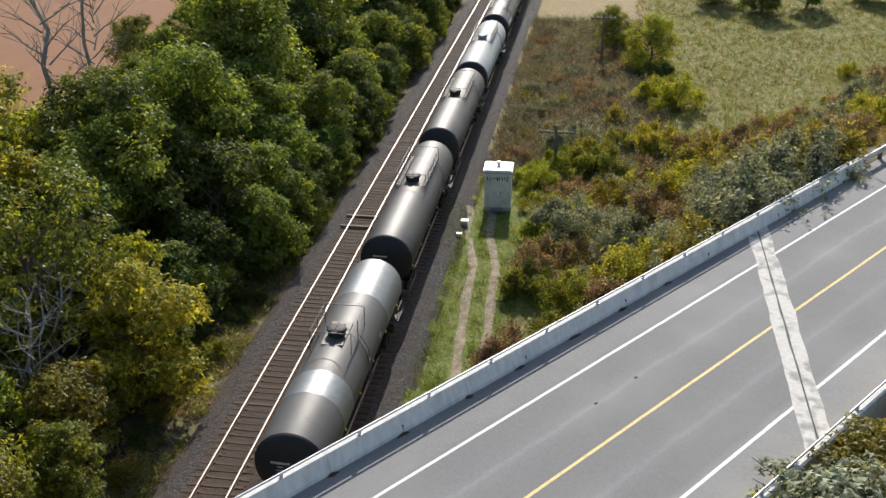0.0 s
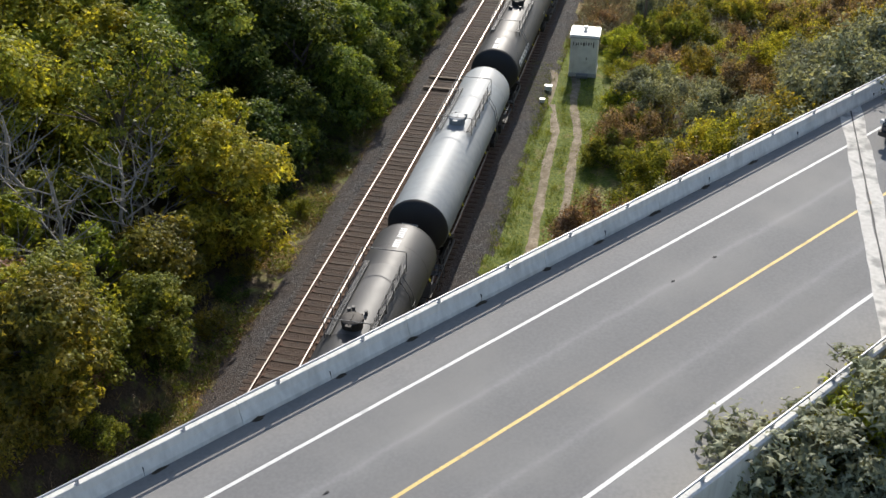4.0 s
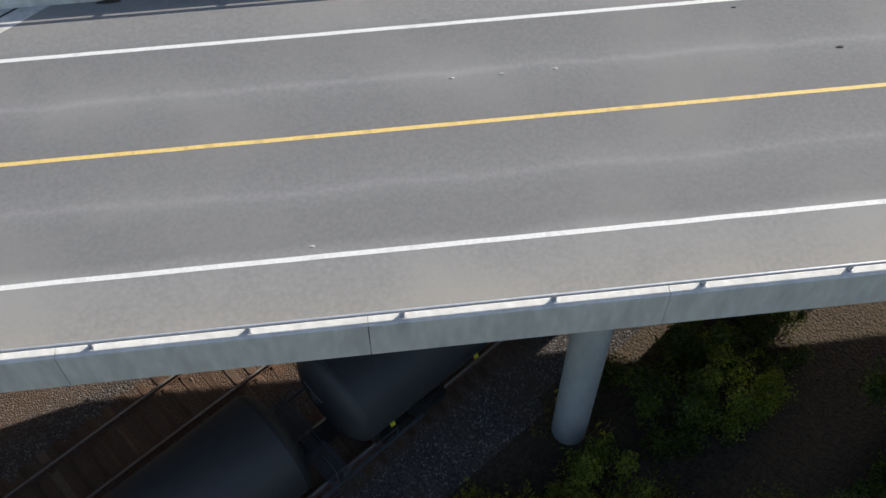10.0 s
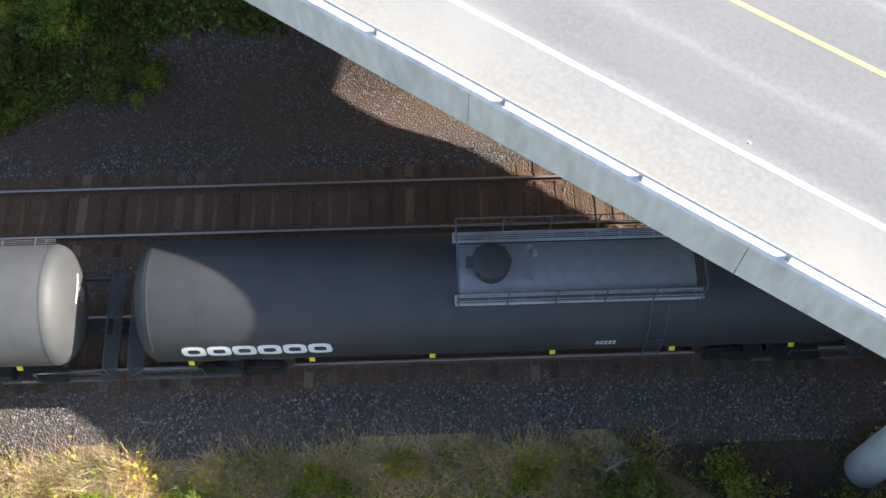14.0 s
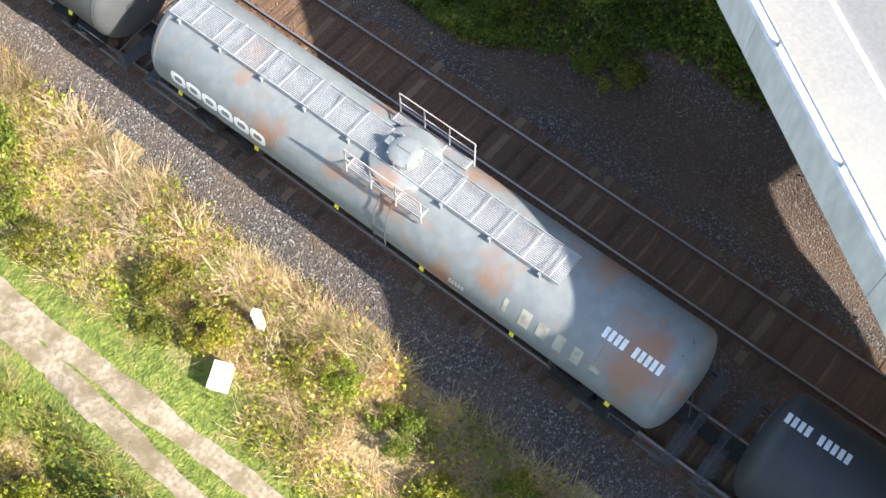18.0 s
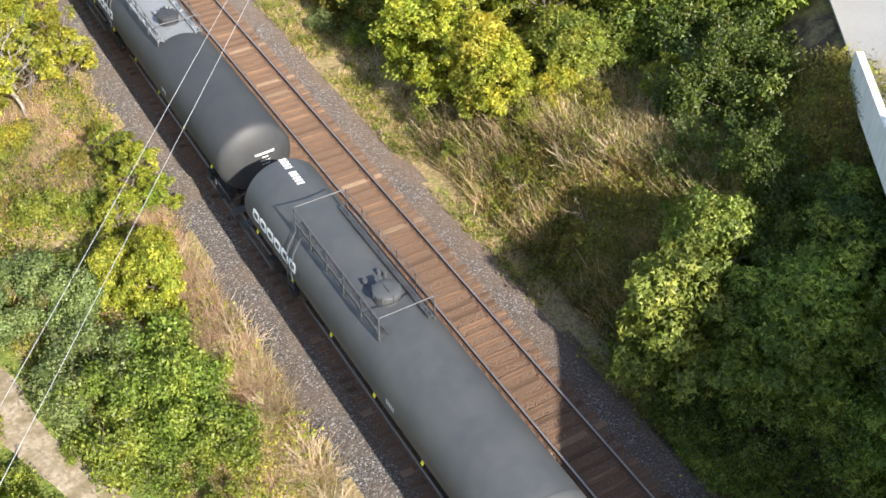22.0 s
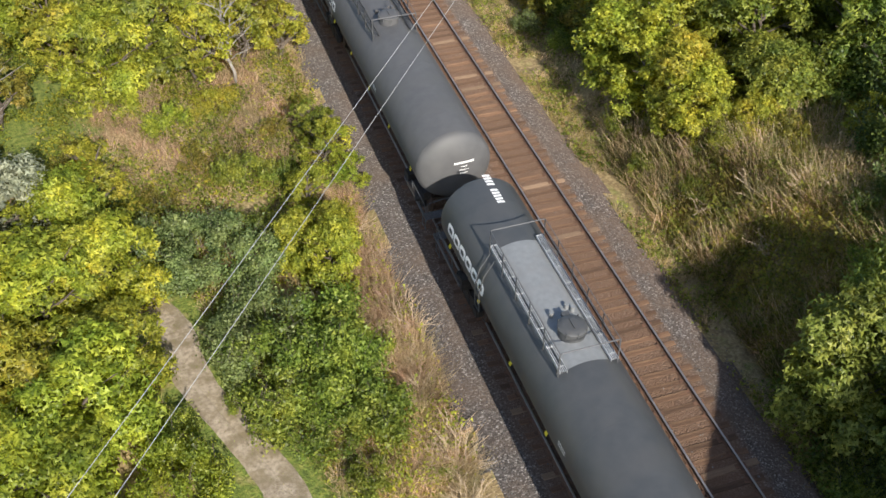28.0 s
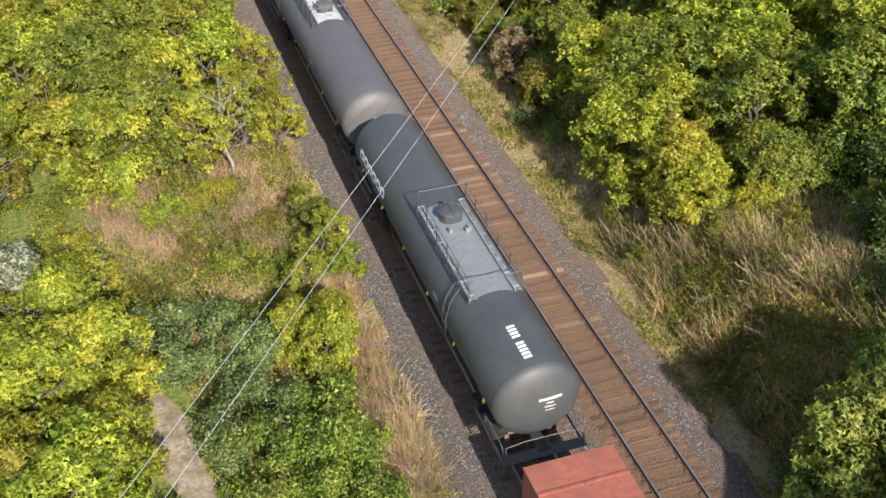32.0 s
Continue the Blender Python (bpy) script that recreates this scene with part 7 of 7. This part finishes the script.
def leafy(name, label, mat, n, place, size, h, seed):
    """Low broad-leaved weeds: single leaf sprays near the ground."""
    rnd = random.Random(seed)
    b = Build()
    for _ in range(n // 12):
        s = place(rnd)
        if s is None:
            continue
        z = ground_z(*s)
        hh = h * rnd.uniform(0.4, 1.2)
        for _ in range(12):
            p = Vector((s[0] + rnd.gauss(0, 0.17), s[1] + rnd.gauss(0, 0.17), z + rnd.uniform(0.03, hh)))
            leaf_quad(b, p, Vector((rnd.uniform(-.9, .9), rnd.uniform(-.9, .9), 1)), size * rnd.uniform(0.6, 1.3), rnd)
    tagged(part(name, b, MAT[mat]), label, "weeds", kind="stuff")


leafy("low_plants", "low leafy green weeds on the verge", "leaf_lime", 34000, east_weeds, 0.11, 0.5, 11)
leafy("low_plants_yellow", "low yellowing weeds on the verge", "leaf_yellow", 12000, east_verge, 0.1, 0.5, 12)
def east_floor(rnd):
    y = rnd.uniform(-54, -33)
    x = rnd.uniform(3.2, 17)
    return (x, y) if bump_noise(x, y, 0.42, 57) > -0.08 else None


leafy("undergrowth", "mixed green undergrowth among the brown stems", "leaf_mid", 42000, east_floor, 0.13, 0.6, 27)
leafy("undergrowth_yellow", "yellowing undergrowth among the brown stems", "leaf_yellow", 16000, east_floor, 0.12, 0.7, 28)


def shade_floor(rnd):
    y = rnd.uniform(-20, 2)
    x = rnd.uniform(-16, -7.6 if y < -13.5 else -9.6)
    return (x, y) if to_uv(x, y)[1] < 6.0 and bump_noise(x, y, 0.5, 63) > -0.25 else None


leafy("shade_plants", "deep green weeds in the bridge's shade", "leaf_deep", 30000, shade_floor, 0.14, 0.7, 29)
def reed_floor(rnd):
    y = rnd.uniform(-30, -16.5)
    x = rnd.uniform(-17, -8.2)
    return x, y


blades("dark_stems", "brown-green tangled stems under the trees", "weeds", 85000, reed_floor, 0.25, 0.9, 0.009, 0.8, 12, seed=35)
blades("green_reeds", "green and grey reeds among the scrub", "meadow", 40000, west_reeds, 0.4, 1.2, 0.01, 0.8, 16, seed=38)
leafy("reed_plants", "green weeds among the reeds", "leaf_mid", 26000, reed_floor, 0.12, 0.7, 36)
leafy("reed_plants_olive", "olive weeds among the reeds", "leaf_olive", 20000, reed_floor, 0.11, 0.8, 37)
def shoulder(rnd):
    y = rnd.uniform(-17, 4)
    x = max(-9.6, -7.0 - max(0.0, y + 13.5) * 0.5) - abs(rnd.gauss(0, 1.3)) + 0.7 * bump_noise(0, y, 0.4, 71)
    return (x, y) if to_uv(x, y)[1] < 7 else None


blades("shoulder_weeds", "weeds and grass at the edge of the stony shoulder", "weeds", 40000, shoulder, 0.15, 0.6, 0.009, 0.8, 9, seed=39)
leafy("shoulder_plants", "deep green weeds at the edge of the stony shoulder", "leaf_deep", 24000, shoulder, 0.12, 0.6, 40)
leafy("marsh_heads", "grey-silver seed heads in the marsh grass", "leaf_silver", 30000, marsh, 0.15, 1.1, 41)
leafy("marsh_stems", "brown leafy stems in the marsh grass", "leaf_rust", 18000, marsh, 0.14, 1.0, 42)
leafy("low_plants_west", "low leafy weeds at the wood's foot", "leaf_mid", 30000, west_verge, 0.12, 0.5, 13)
leafy("slope_plants", "leafy weeds on the road embankment", "leaf_olive", 24000, slope, 0.16, 0.6, 14)
leafy("low_plants_scrub", "low leafy weeds among dry reeds", "leaf_mid", 22000, west_reeds, 0.12, 0.8, 16)
leafy("lime_shoots", "bright lime-green weed shoots in the straw", "leaf_lime", 24000, east_verge, 0.1, 0.8, 17)


# ---- lineside things ----
def hut():
    t = thing("signal_hut", "pale grey metal railway equipment hut with a white roof", "hut", pose(4.45, 71.4, ground_z(4.4, 71.3) + 0.3, 0, 0, 2))
    part("body", Build().box(-0.92, 0.92, -0.85, 0.85, 0, 2.55), MAT["hut"], t)
    part("roof", Build().box(-1.0, 1.0, -0.93, 0.93, 2.55, 2.68).box(-0.96, 0.96, -0.89, 0.89, 2.68, 2.74), MAT["hut_roof"], t)
    d = part("door", Build().box(-0.55, 0.35, -0.885, -0.85, 0.12, 2.2), MAT["hut"], t)
    part("handle", Build().box(0.2, 0.25, -0.93, -0.885, 1.0, 1.18), MAT["dark_steel"], d)
    part("door_trim", Build().box(-0.6, -0.56, -0.89, -0.85, 0.1, 2.25).box(0.36, 0.4, -0.89, -0.85, 0.1, 2.25).box(-0.56, 0.36, -0.89, -0.85, 2.21, 2.25), MAT["hut"], t)
    for x0 in (-0.5, -0.02):
        for z0, z1 in ((0.25, 0.95), (1.1, 1.95)):
            part("door_panel", Build().box(x0, x0 + 0.34, -0.9, -0.886, z0, z1), MAT["hut"], d)
    for x in (-0.9, 0.86):
        part("corner_post", Build().box(x, x + 0.04, -0.885, -0.85, 0, 2.55), MAT["hut_roof"], t)
    part("eave_gutter", Build().box(-1.02, 1.02, -0.97, -0.93, 2.5, 2.6), MAT["galvanised"], t)
    g = Build()
    rnd = random.Random(3)
    x = -0.75
    while x < 0.72:
        g.box(x, x + rnd.uniform(0.05, 0.12), -0.889, -0.886, 2.0 + rnd.uniform(-0.1, 0.05), 2.2 + rnd.uniform(-0.05, 0.12))
        x += 0.17
    part("scrawl", g, MAT["dark_steel"], t, "dark illegible scrawl")
    part("vent", Build().lathe([(0, 0.12), (0.22, 0.12), (0.22, 0.2), (0.3, 0.16), (0.32, 0.02)], 16, "z", (0, 0.1, 2.74)), MAT["hut_roof"], t, smooth=40)
    part("aerial", Build().rod((-0.3, 0.3, 2.74), (-0.3, 0.3, 3.6), 0.012), MAT["galvanised"], t)
    part("base", Build().box(-0.95, 0.95, -0.88, 0.88, -0.5, 0), MAT["concrete_grey"], t)
    part("step", Build().box(-0.4, 0.4, -1.3, -0.89, -0.2, -0.05), MAT["plate"], t)


hut()


def pole(x, y, h, arm=True):
    t = thing("utility_pole", "weathered wooden utility pole with a crossarm", "utility pole", pose(x, y, ground_z(x, y)), "utility poles")
    part("post", Build().rod((0, 0, -0.6), (0, 0, h), 0.14, 0.1, 10), MAT["pole_wood"], t, smooth=40)
    if arm:
        part("crossarm", Build().box(-1.3, 1.3, -0.06, 0.06, h - 0.6, h - 0.46), MAT["pole_wood"], t)
        for i in (-1.15, -0.6, 0.6, 1.15):
            part("insulator", Build().lathe([(0, 0.03), (0.06, 0.06), (0.1, 0.045), (0.16, 0.03)], 10, "z", (i, 0, h - 0.46)), MAT["concrete"], t)


pole(8.0, 79.8, 3.6)
pole(11.0, 112.0, 5.4)


def box_on_post(x, y, z, w, d, h, tilt, lab):
    t = thing("equipment_box", lab, "equipment box", pose(x, y, ground_z(x, y), 0, tilt, 25), "lineside boxes")
    part("case", Build().box(-w / 2, w / 2, -d / 2, d / 2, z, z + h), MAT["hut_roof"], t)
    part("lid", Build().box(-w / 2 - 0.02, w / 2 + 0.02, -d / 2 - 0.02, d / 2 + 0.02, z + h, z + h + 0.04), MAT["hut_roof"], t)
    part("post", Build().rod((0, 0, -0.3), (0, 0, z), 0.05, n=8), MAT["pole_wood"], t)


box_on_post(6.28, -11.33, 0.2, 0.75, 0.5, 0.35, 6, "white metal equipment box on a post in the grass")
box_on_post(4.5, -11.58, 0.05, 0.2, 0.22, 1.0, 0, "white marker cabinet in the dry grass")

wt = thing("overhead_wires", "two thin pale overhead wires crossing the scene", "wire")
for k, (a, c) in enumerate((((12.2, -17.0, 9.0), (-4.8, -38.8, 9.0)), ((11.3, -16.7, 9.0), (-5.5, -38.6, 9.0)))):
    A, C = Vector(a), Vector(c)
    D = C - A
    A, C = A - D * 1.2, C + D * 1.0
    wb = Build()
    pts = []
    for i in range(33):
        q = i / 32
        p = A.lerp(C, q)
        p.z += (2 * q - 1) ** 2 * 0.5 - 0.03
        pts.append(p)
    wb.sweep(pts, 0.0085, 5)
    part("wire", wb, MAT["wire"], wt)


def marker(x, y, h, lean):
    t = thing("marker_post", "thin pale leaning lineside post", "post", pose(x, y, ground_z(x, y), lean, -lean, 0), "lineside posts")
    part("post", Build().box(-0.05, 0.05, -0.03, 0.03, -0.3, h), MAT["hut_roof"], t)


marker(-7.9, 60.8, 1.1, 24)
marker(-7.95, 70.2, 1.0, 20)


def lineside_box(x, y, s):
    t = thing("cable_box", "small pale metal track cable box", "cable box", pose(x, y, ground_z(x, y)), "track boxes")
    part("case", Build().box(-0.22 * s, 0.22 * s, -0.16 * s, 0.16 * s, 0, 0.3 * s), MAT["hut_roof"], t)
    part("lid", Build().box(-0.25 * s, 0.25 * s, -0.19 * s, 0.19 * s, 0.3 * s, 0.35 * s), MAT["hut_roof"], t)


lineside_box(2.6, 67.5, 1.0)
lineside_box(2.5, 65.4, 0.7)
lineside_box(-7.2, 71.5, 0.7)
# insulated joint with boards across the empty track
for dy in (-0.9, 0.9):
    tagged(part("track_board", Build().box(-5.5, -2.9, 66.4 + dy - 0.12, 66.4 + dy + 0.12, -0.12, -0.03), MAT["pole_wood"]), "dark board lying across the empty track", "board", "track boards")
# oil spots and debris on the asphalt
for u, v, s in ((35.386, 9.128, 0.1), (33.017, 9.138, 0.08), (18.043, 8.839, 0.1), (15.78, 10.486, 0.06), (10.897, 8.955, 0.08), (9.588, 8.935, 0.06), (8.345, 8.945, 0.06), (4.744, 4.448, 0.06)):
    rnd = random.Random(int(u * 10))
    pts = []
    for i in range(9):
        a = i * math.tau / 9
        r = s * rnd.uniform(0.55, 1.1)
        pts.append(ROAD @ Vector((u + r * 1.5 * math.cos(a), v + r * 0.7 * math.sin(a), ROAD_Z + 0.004)))
    c = ROAD @ Vector((u, v, ROAD_Z + 0.03))
    vs = [tuple(p) for p in pts] + [tuple(c)]
    tagged(part("road_debris", Build().add(vs, [(i, (i + 1) % 9, 9) for i in range(9)]), MAT["dark" if u > 12 else "joint_concrete"]), "small flattened scrap lying on the asphalt", "debris", "scraps on the road")
# folded sheet near the south parapet
sh = Build()
sh.box(-0.42, 0.42, -0.02, 0.02, 0, 0.3)
so = thing("fallen_board", "pale bent board lying on the road shoulder", "debris", ROAD @ pose(-12.292, 2.849, ROAD_Z, 62, 0, 35))
part("board", sh, MAT["hut_roof"], so)
part("flap", Build().box(0.3, 0.42, -0.02, 0.5, 0, 0.25), MAT["dark_steel"], so)


# small drifts of leaf litter along the foot of the north parapet
lrnd = random.Random(8)
for i in range(22):
    u = -22 + i * 3.07 + lrnd.uniform(-0.5, 0.5)
    v = V_N_IN - 0.17
    b = Build()
    w = lrnd.uniform(0.12, 0.4)
    rim = [ROAD @ Vector((u + w * math.cos(a) * lrnd.uniform(0.7, 1.2), v - 0.02 + 0.09 * math.sin(a) * lrnd.uniform(0.6, 1.3), ROAD_Z + 0.004)) for a in [math.tau * k / 11 for k in range(11)]]
    top = ROAD @ Vector((u, v + 0.03, ROAD_Z + lrnd.uniform(0.03, 0.08)))
    b.add([tuple(p) for p in rim] + [tuple(top)], [(k, (k + 1) % 11, 11) for k in range(11)])
    tagged(part("leaf_litter", b, MAT["litter"]), "dark drift of leaf litter against the parapet", "litter", "litter drifts")


# ---- road vehicles ----
def loft(sections):
    """A body from cross sections (x, [(y, z), ...]) with the same number of points each."""
    b = Build()
    k = len(sections[0][1])
    vs = [(x, y, z) for x, pts in sections for y, z in pts]
    fs = []
    for i in range(len(sections) - 1):
        for j in range(k):
            a, c = i * k + j, i * k + (j + 1) % k
            fs.append((a, c, c + k, a + k))
    fs.append(tuple(range(k - 1, -1, -1)))
    fs.append(tuple(range((len(sections) - 1) * k, len(sections) * k)))
    return b.add(vs, fs)


def ring(w, z0, z1, crown=0.05, tuck=0.08):
    """Outline of a car section: width w at the belt, from z0 up to z1."""
    m = (z0 + z1) / 2
    return [(-w + tuck, z0), (w - tuck, z0), (w, z0 + 0.12), (w, m), (w - 0.03, z1 - 0.06), (w - 0.12, z1), (0, z1 + crown), (-w + 0.12, z1), (-w + 0.03, z1 - 0.06), (-w, m), (-w, z0 + 0.12)]


def road_wheel(v, x, y, r, w):
    t = part("wheel", once(("tyre", r), lambda: m_of(Build().lathe([(-w, r * 0.62), (-w, r * 0.94), (-w * 0.8, r), (w * 0.8, r), (w, r * 0.94), (w, r * 0.62)], 28, "y"), "tyre", "wheel")), None, v, at=pose(x, y, r))

    def rim():
        b = Build().lathe([(-w * 0.9, r * 0.63), (-w * 0.55, r * 0.58), (-w * 0.5, 0.02), (w * 0.5, 0.02), (w * 0.55, r * 0.58), (w * 0.9, r * 0.63)], 24, "y")
        for i in range(6):
            a = i * math.pi / 3
            for s in (-1, 1):
                b.rod((0.06 * math.cos(a), s * w * 0.72, 0.06 * math.sin(a)), (r * 0.6 * math.cos(a), s * w * 0.72, r * 0.6 * math.sin(a)), 0.03, n=5)
        return m_of(b, "rim", "rim")
    part("rim", once(("rim", r), rim), None, t)


def arch(x, y, z, r):
    """Half ring over a wheel."""
    return Build().sweep([(x + r * math.cos(a), y, z + r * math.sin(a)) for a in [math.pi * (k - 1) / 14 for k in range(17)]], 0.035, 6)


def pickup():
    """Crew-cab pickup, nose towards +x."""
    v = thing("pickup_truck", "dark blue-black crew-cab pickup truck with white bed cover", "pickup truck")
    part("body", loft([(-2.92, ring(0.93, 0.62, 1.24)), (-2.85, ring(0.98, 0.5, 1.3)), (-1.0, ring(1.0, 0.42, 1.33)), (0.9, ring(1.0, 0.42, 1.28)), (1.2, ring(1.0, 0.42, 1.27, 0.07)), (2.55, ring(0.98, 0.45, 1.2, 0.08)), (2.85, ring(0.93, 0.48, 1.1, 0.05)), (2.95, ring(0.85, 0.52, 0.98, 0.02))]), MAT["truck_paint"], v, smooth=38)
    part("cab", loft([(-1.05, ring(0.88, 1.25, 1.35, 0.01)), (-0.95, ring(0.8, 1.25, 1.84)), (-0.5, ring(0.76, 1.25, 1.91)), (0.35, ring(0.76, 1.25, 1.92)), (0.6, ring(0.76, 1.25, 1.86)), (1.35, ring(0.86, 1.2, 1.3, 0.01))]), MAT["truck_paint"], v, smooth=38)
    part("roof", Build().box(-0.85, 0.42, -0.64, 0.64, 1.93, 1.975).box(-0.8, 0.38, -0.35, -0.3, 1.975, 1.99).box(-0.8, 0.38, 0.3, 0.35, 1.975, 1.99), MAT["truck_paint"], v)
    part("windscreen", Build().add([(1.33, -0.78, 1.32), (1.33, 0.78, 1.32), (0.62, 0.68, 1.88), (0.62, -0.68, 1.88), (1.31, -0.78, 1.31), (1.31, 0.78, 1.31), (0.6, 0.68, 1.87), (0.6, -0.68, 1.87)], [(0, 1, 2, 3), (7, 6, 5, 4), (0, 4, 5, 1), (3, 2, 6, 7)]), MAT["car_glass"], v, at=pose(0.012, 0, 0.022))
    for s in (-1, 1):
        for x0, x1, x2, x3 in ((0.02, 1.12, 0.55, 0.02), (-0.85, -0.06, -0.06, -0.82)):
            q = [(x0, s * 0.905, 1.36), (x1, s * 0.905, 1.34), (x2, s * 0.795, 1.8), (x3, s * 0.795, 1.8)]
            part("side_window", Build().add(q + [(a, c - s * 0.03, z) for a, c, z in q], [(0, 1, 2, 3), (7, 6, 5, 4)]), MAT["car_glass"], v)
        mir = part("mirror", Build().box(0.98, 1.14, min(s * 0.86, s * 1.14), max(s * 0.86, s * 1.14), 1.34, 1.4).box(0.99, 1.12, min(s * 1.0, s * 1.18), max(s * 1.0, s * 1.18), 1.3, 1.5), MAT["truck_paint"], v)
        part("headlight", Build().box(2.7, 2.9, s * 0.88 - 0.12, s * 0.88 + 0.08, 0.88, 1.06), MAT["head_lamp"], v)
        part("taillight", Build().box(-2.96, -2.86, s * 0.9 - 0.08, s * 0.9 + 0.085, 0.85, 1.25), MAT["red_lamp"], v)
        part("door_handle", Build().box(0.05, 0.25, s * 1.0 - 0.01, s * 1.03, 1.15, 1.19), MAT["chrome"], v)
        part("running_board", Build().box(-0.9, 1.2, s * 0.98 - 0.06, s * 0.98 + 0.1, 0.4, 0.46), MAT["dark_steel"], v)
        for x in (-1.85, 1.85):
            road_wheel(v, x, s * 0.9, 0.41, 0.14)
            part("wheel_arch", arch(x, s * 0.985, 0.41, 0.48), MAT["dark_steel"], v)
    part("bed_cover", Build().box(-2.8, -1.08, -0.86, 0.86, 1.31, 1.37), MAT["tonneau"], v, "white flat bed cover")
    part("grille", Build().box(2.9, 2.99, -0.62, 0.62, 0.66, 1.0), MAT["dark_steel"], v)
    part("front_bumper", Build().box(2.8, 3.04, -0.92, 0.92, 0.42, 0.62), MAT["dark_steel"], v)
    part("rear_bumper", Build().box(-3.02, -2.86, -0.92, 0.92, 0.48, 0.68), MAT["chrome"], v)
    part("number_plate", Build().box(3.04, 3.05, -0.16, 0.16, 0.46, 0.6), MAT["letter"], v)
    return v


def suv():
    v = thing("suv", "glossy black sport utility car with roof rails", "car")
    part("body", loft([(-2.35, ring(0.86, 0.6, 1.1)), (-2.25, ring(0.92, 0.42, 1.16)), (-1.0, ring(0.94, 0.36, 1.12)), (0.9, ring(0.94, 0.36, 1.08)), (1.9, ring(0.92, 0.38, 1.02, 0.06)), (2.25, ring(0.84, 0.42, 0.9, 0.04)), (2.35, ring(0.74, 0.46, 0.8, 0.02))]), MAT["car_paint"], v, smooth=38)
    part("cabin", loft([(-2.28, ring(0.8, 1.05, 1.15, 0.01)), (-2.0, ring(0.72, 1.05, 1.64)), (-1.2, ring(0.7, 1.05, 1.74)), (0.0, ring(0.7, 1.05, 1.74)), (0.25, ring(0.7, 1.05, 1.68)), (1.15, ring(0.8, 1.0, 1.1, 0.01))]), MAT["car_paint"], v, smooth=38)
    part("windscreen", Build().add([(1.13, -0.74, 1.12), (1.13, 0.74, 1.12), (0.3, 0.64, 1.68), (0.3, -0.64, 1.68)], [(0, 1, 2, 3)]).add([(1.11, -0.74, 1.1), (1.11, 0.74, 1.1), (0.28, 0.64, 1.66), (0.28, -0.64, 1.66)], [(3, 2, 1, 0)]), MAT["car_glass"], v, at=pose(0.012, 0, 0.022))
    part("rear_window", Build().box(-0.02, 0.02, -0.62, 0.62, -0.2, 0.2), MAT["car_glass"], v, at=pose(-2.17, 0, 1.4, 0, 30, 0))
    part("sunroof", Build().box(-0.9, -0.05, -0.42, 0.42, 1.78, 1.8), MAT["car_glass"], v)
    for s in (-1, 1):
        for x0, x1, x2, x3 in ((0.02, 0.95, 0.28, 0.02), (-0.95, -0.05, -0.05, -0.92), (-1.85, -1.02, -1.02, -1.7)):
            q = [(x0, s * 0.84, 1.14), (x1, s * 0.84, 1.12), (x2, s * 0.735, 1.62), (x3, s * 0.735, 1.62)]
            part("side_window", Build().add(q + [(a, c - s * 0.03, z) for a, c, z in q], [(0, 1, 2, 3), (7, 6, 5, 4)]), MAT["car_glass"], v)
        part("roof_rail", Build().tube([(-1.8, s * 0.62, 1.7), (-1.6, s * 0.62, 1.84), (-0.1, s * 0.62, 1.84), (0.1, s * 0.62, 1.72)], 0.02), MAT["chrome"], v)
        part("mirror", Build().box(0.86, 0.98, min(s * 0.82, s * 1.06), max(s * 0.82, s * 1.06), 1.1, 1.22), MAT["car_paint"], v)
        part("taillight", Build().box(-2.38, -2.26, s * 0.78 - 0.1, s * 0.78 + 0.1, 0.9, 1.12), MAT["red_lamp"], v)
        part("headlight", Build().box(2.1, 2.28, s * 0.72 - 0.14, s * 0.72 + 0.12, 0.72, 0.86), MAT["head_lamp"], v)
        for x in (-1.36, 1.36):
            road_wheel(v, x, s * 0.85, 0.36, 0.12)
            part("wheel_arch", arch(x, s * 0.925, 0.36, 0.42), MAT["dark_steel"], v)
    part("bumper", Build().box(-2.42, -2.3, -0.8, 0.8, 0.45, 0.7), MAT["dark_steel"], v)
    return v


TRUCK, SUV = pickup(), suv()


# ---- what moves ----
def on_road(u, v, back):
    e = 0.5
    z = road_z(u)
    tilt = math.degrees(math.atan2(road_z(u + e) - road_z(u - e), 2 * e))
    return ROAD @ pose(u, v, z, 0, 0, 0) @ (pose(0, 0, 0, 0, tilt, 180) if back else pose(0, 0, 0, 0, -tilt, 0))


def motions():
    for ob, s in TRAIN:
        walk(ob, [(t, pose(TRACKS[0], s - SPEED * t, 0)) for t in range(0, 33)])
    walk(TRUCK, [(k * 0.5, on_road(max(-540, 21.943 - 29.08 * (k * 0.5 - 5.0)), 9.157, True)) for k in range(65)])
    walk(SUV, [(k * 0.5, on_road(0.198 + 19.26 * (k * 0.5 - 16.0), 6.268, False)) for k in range(65)])


motions()
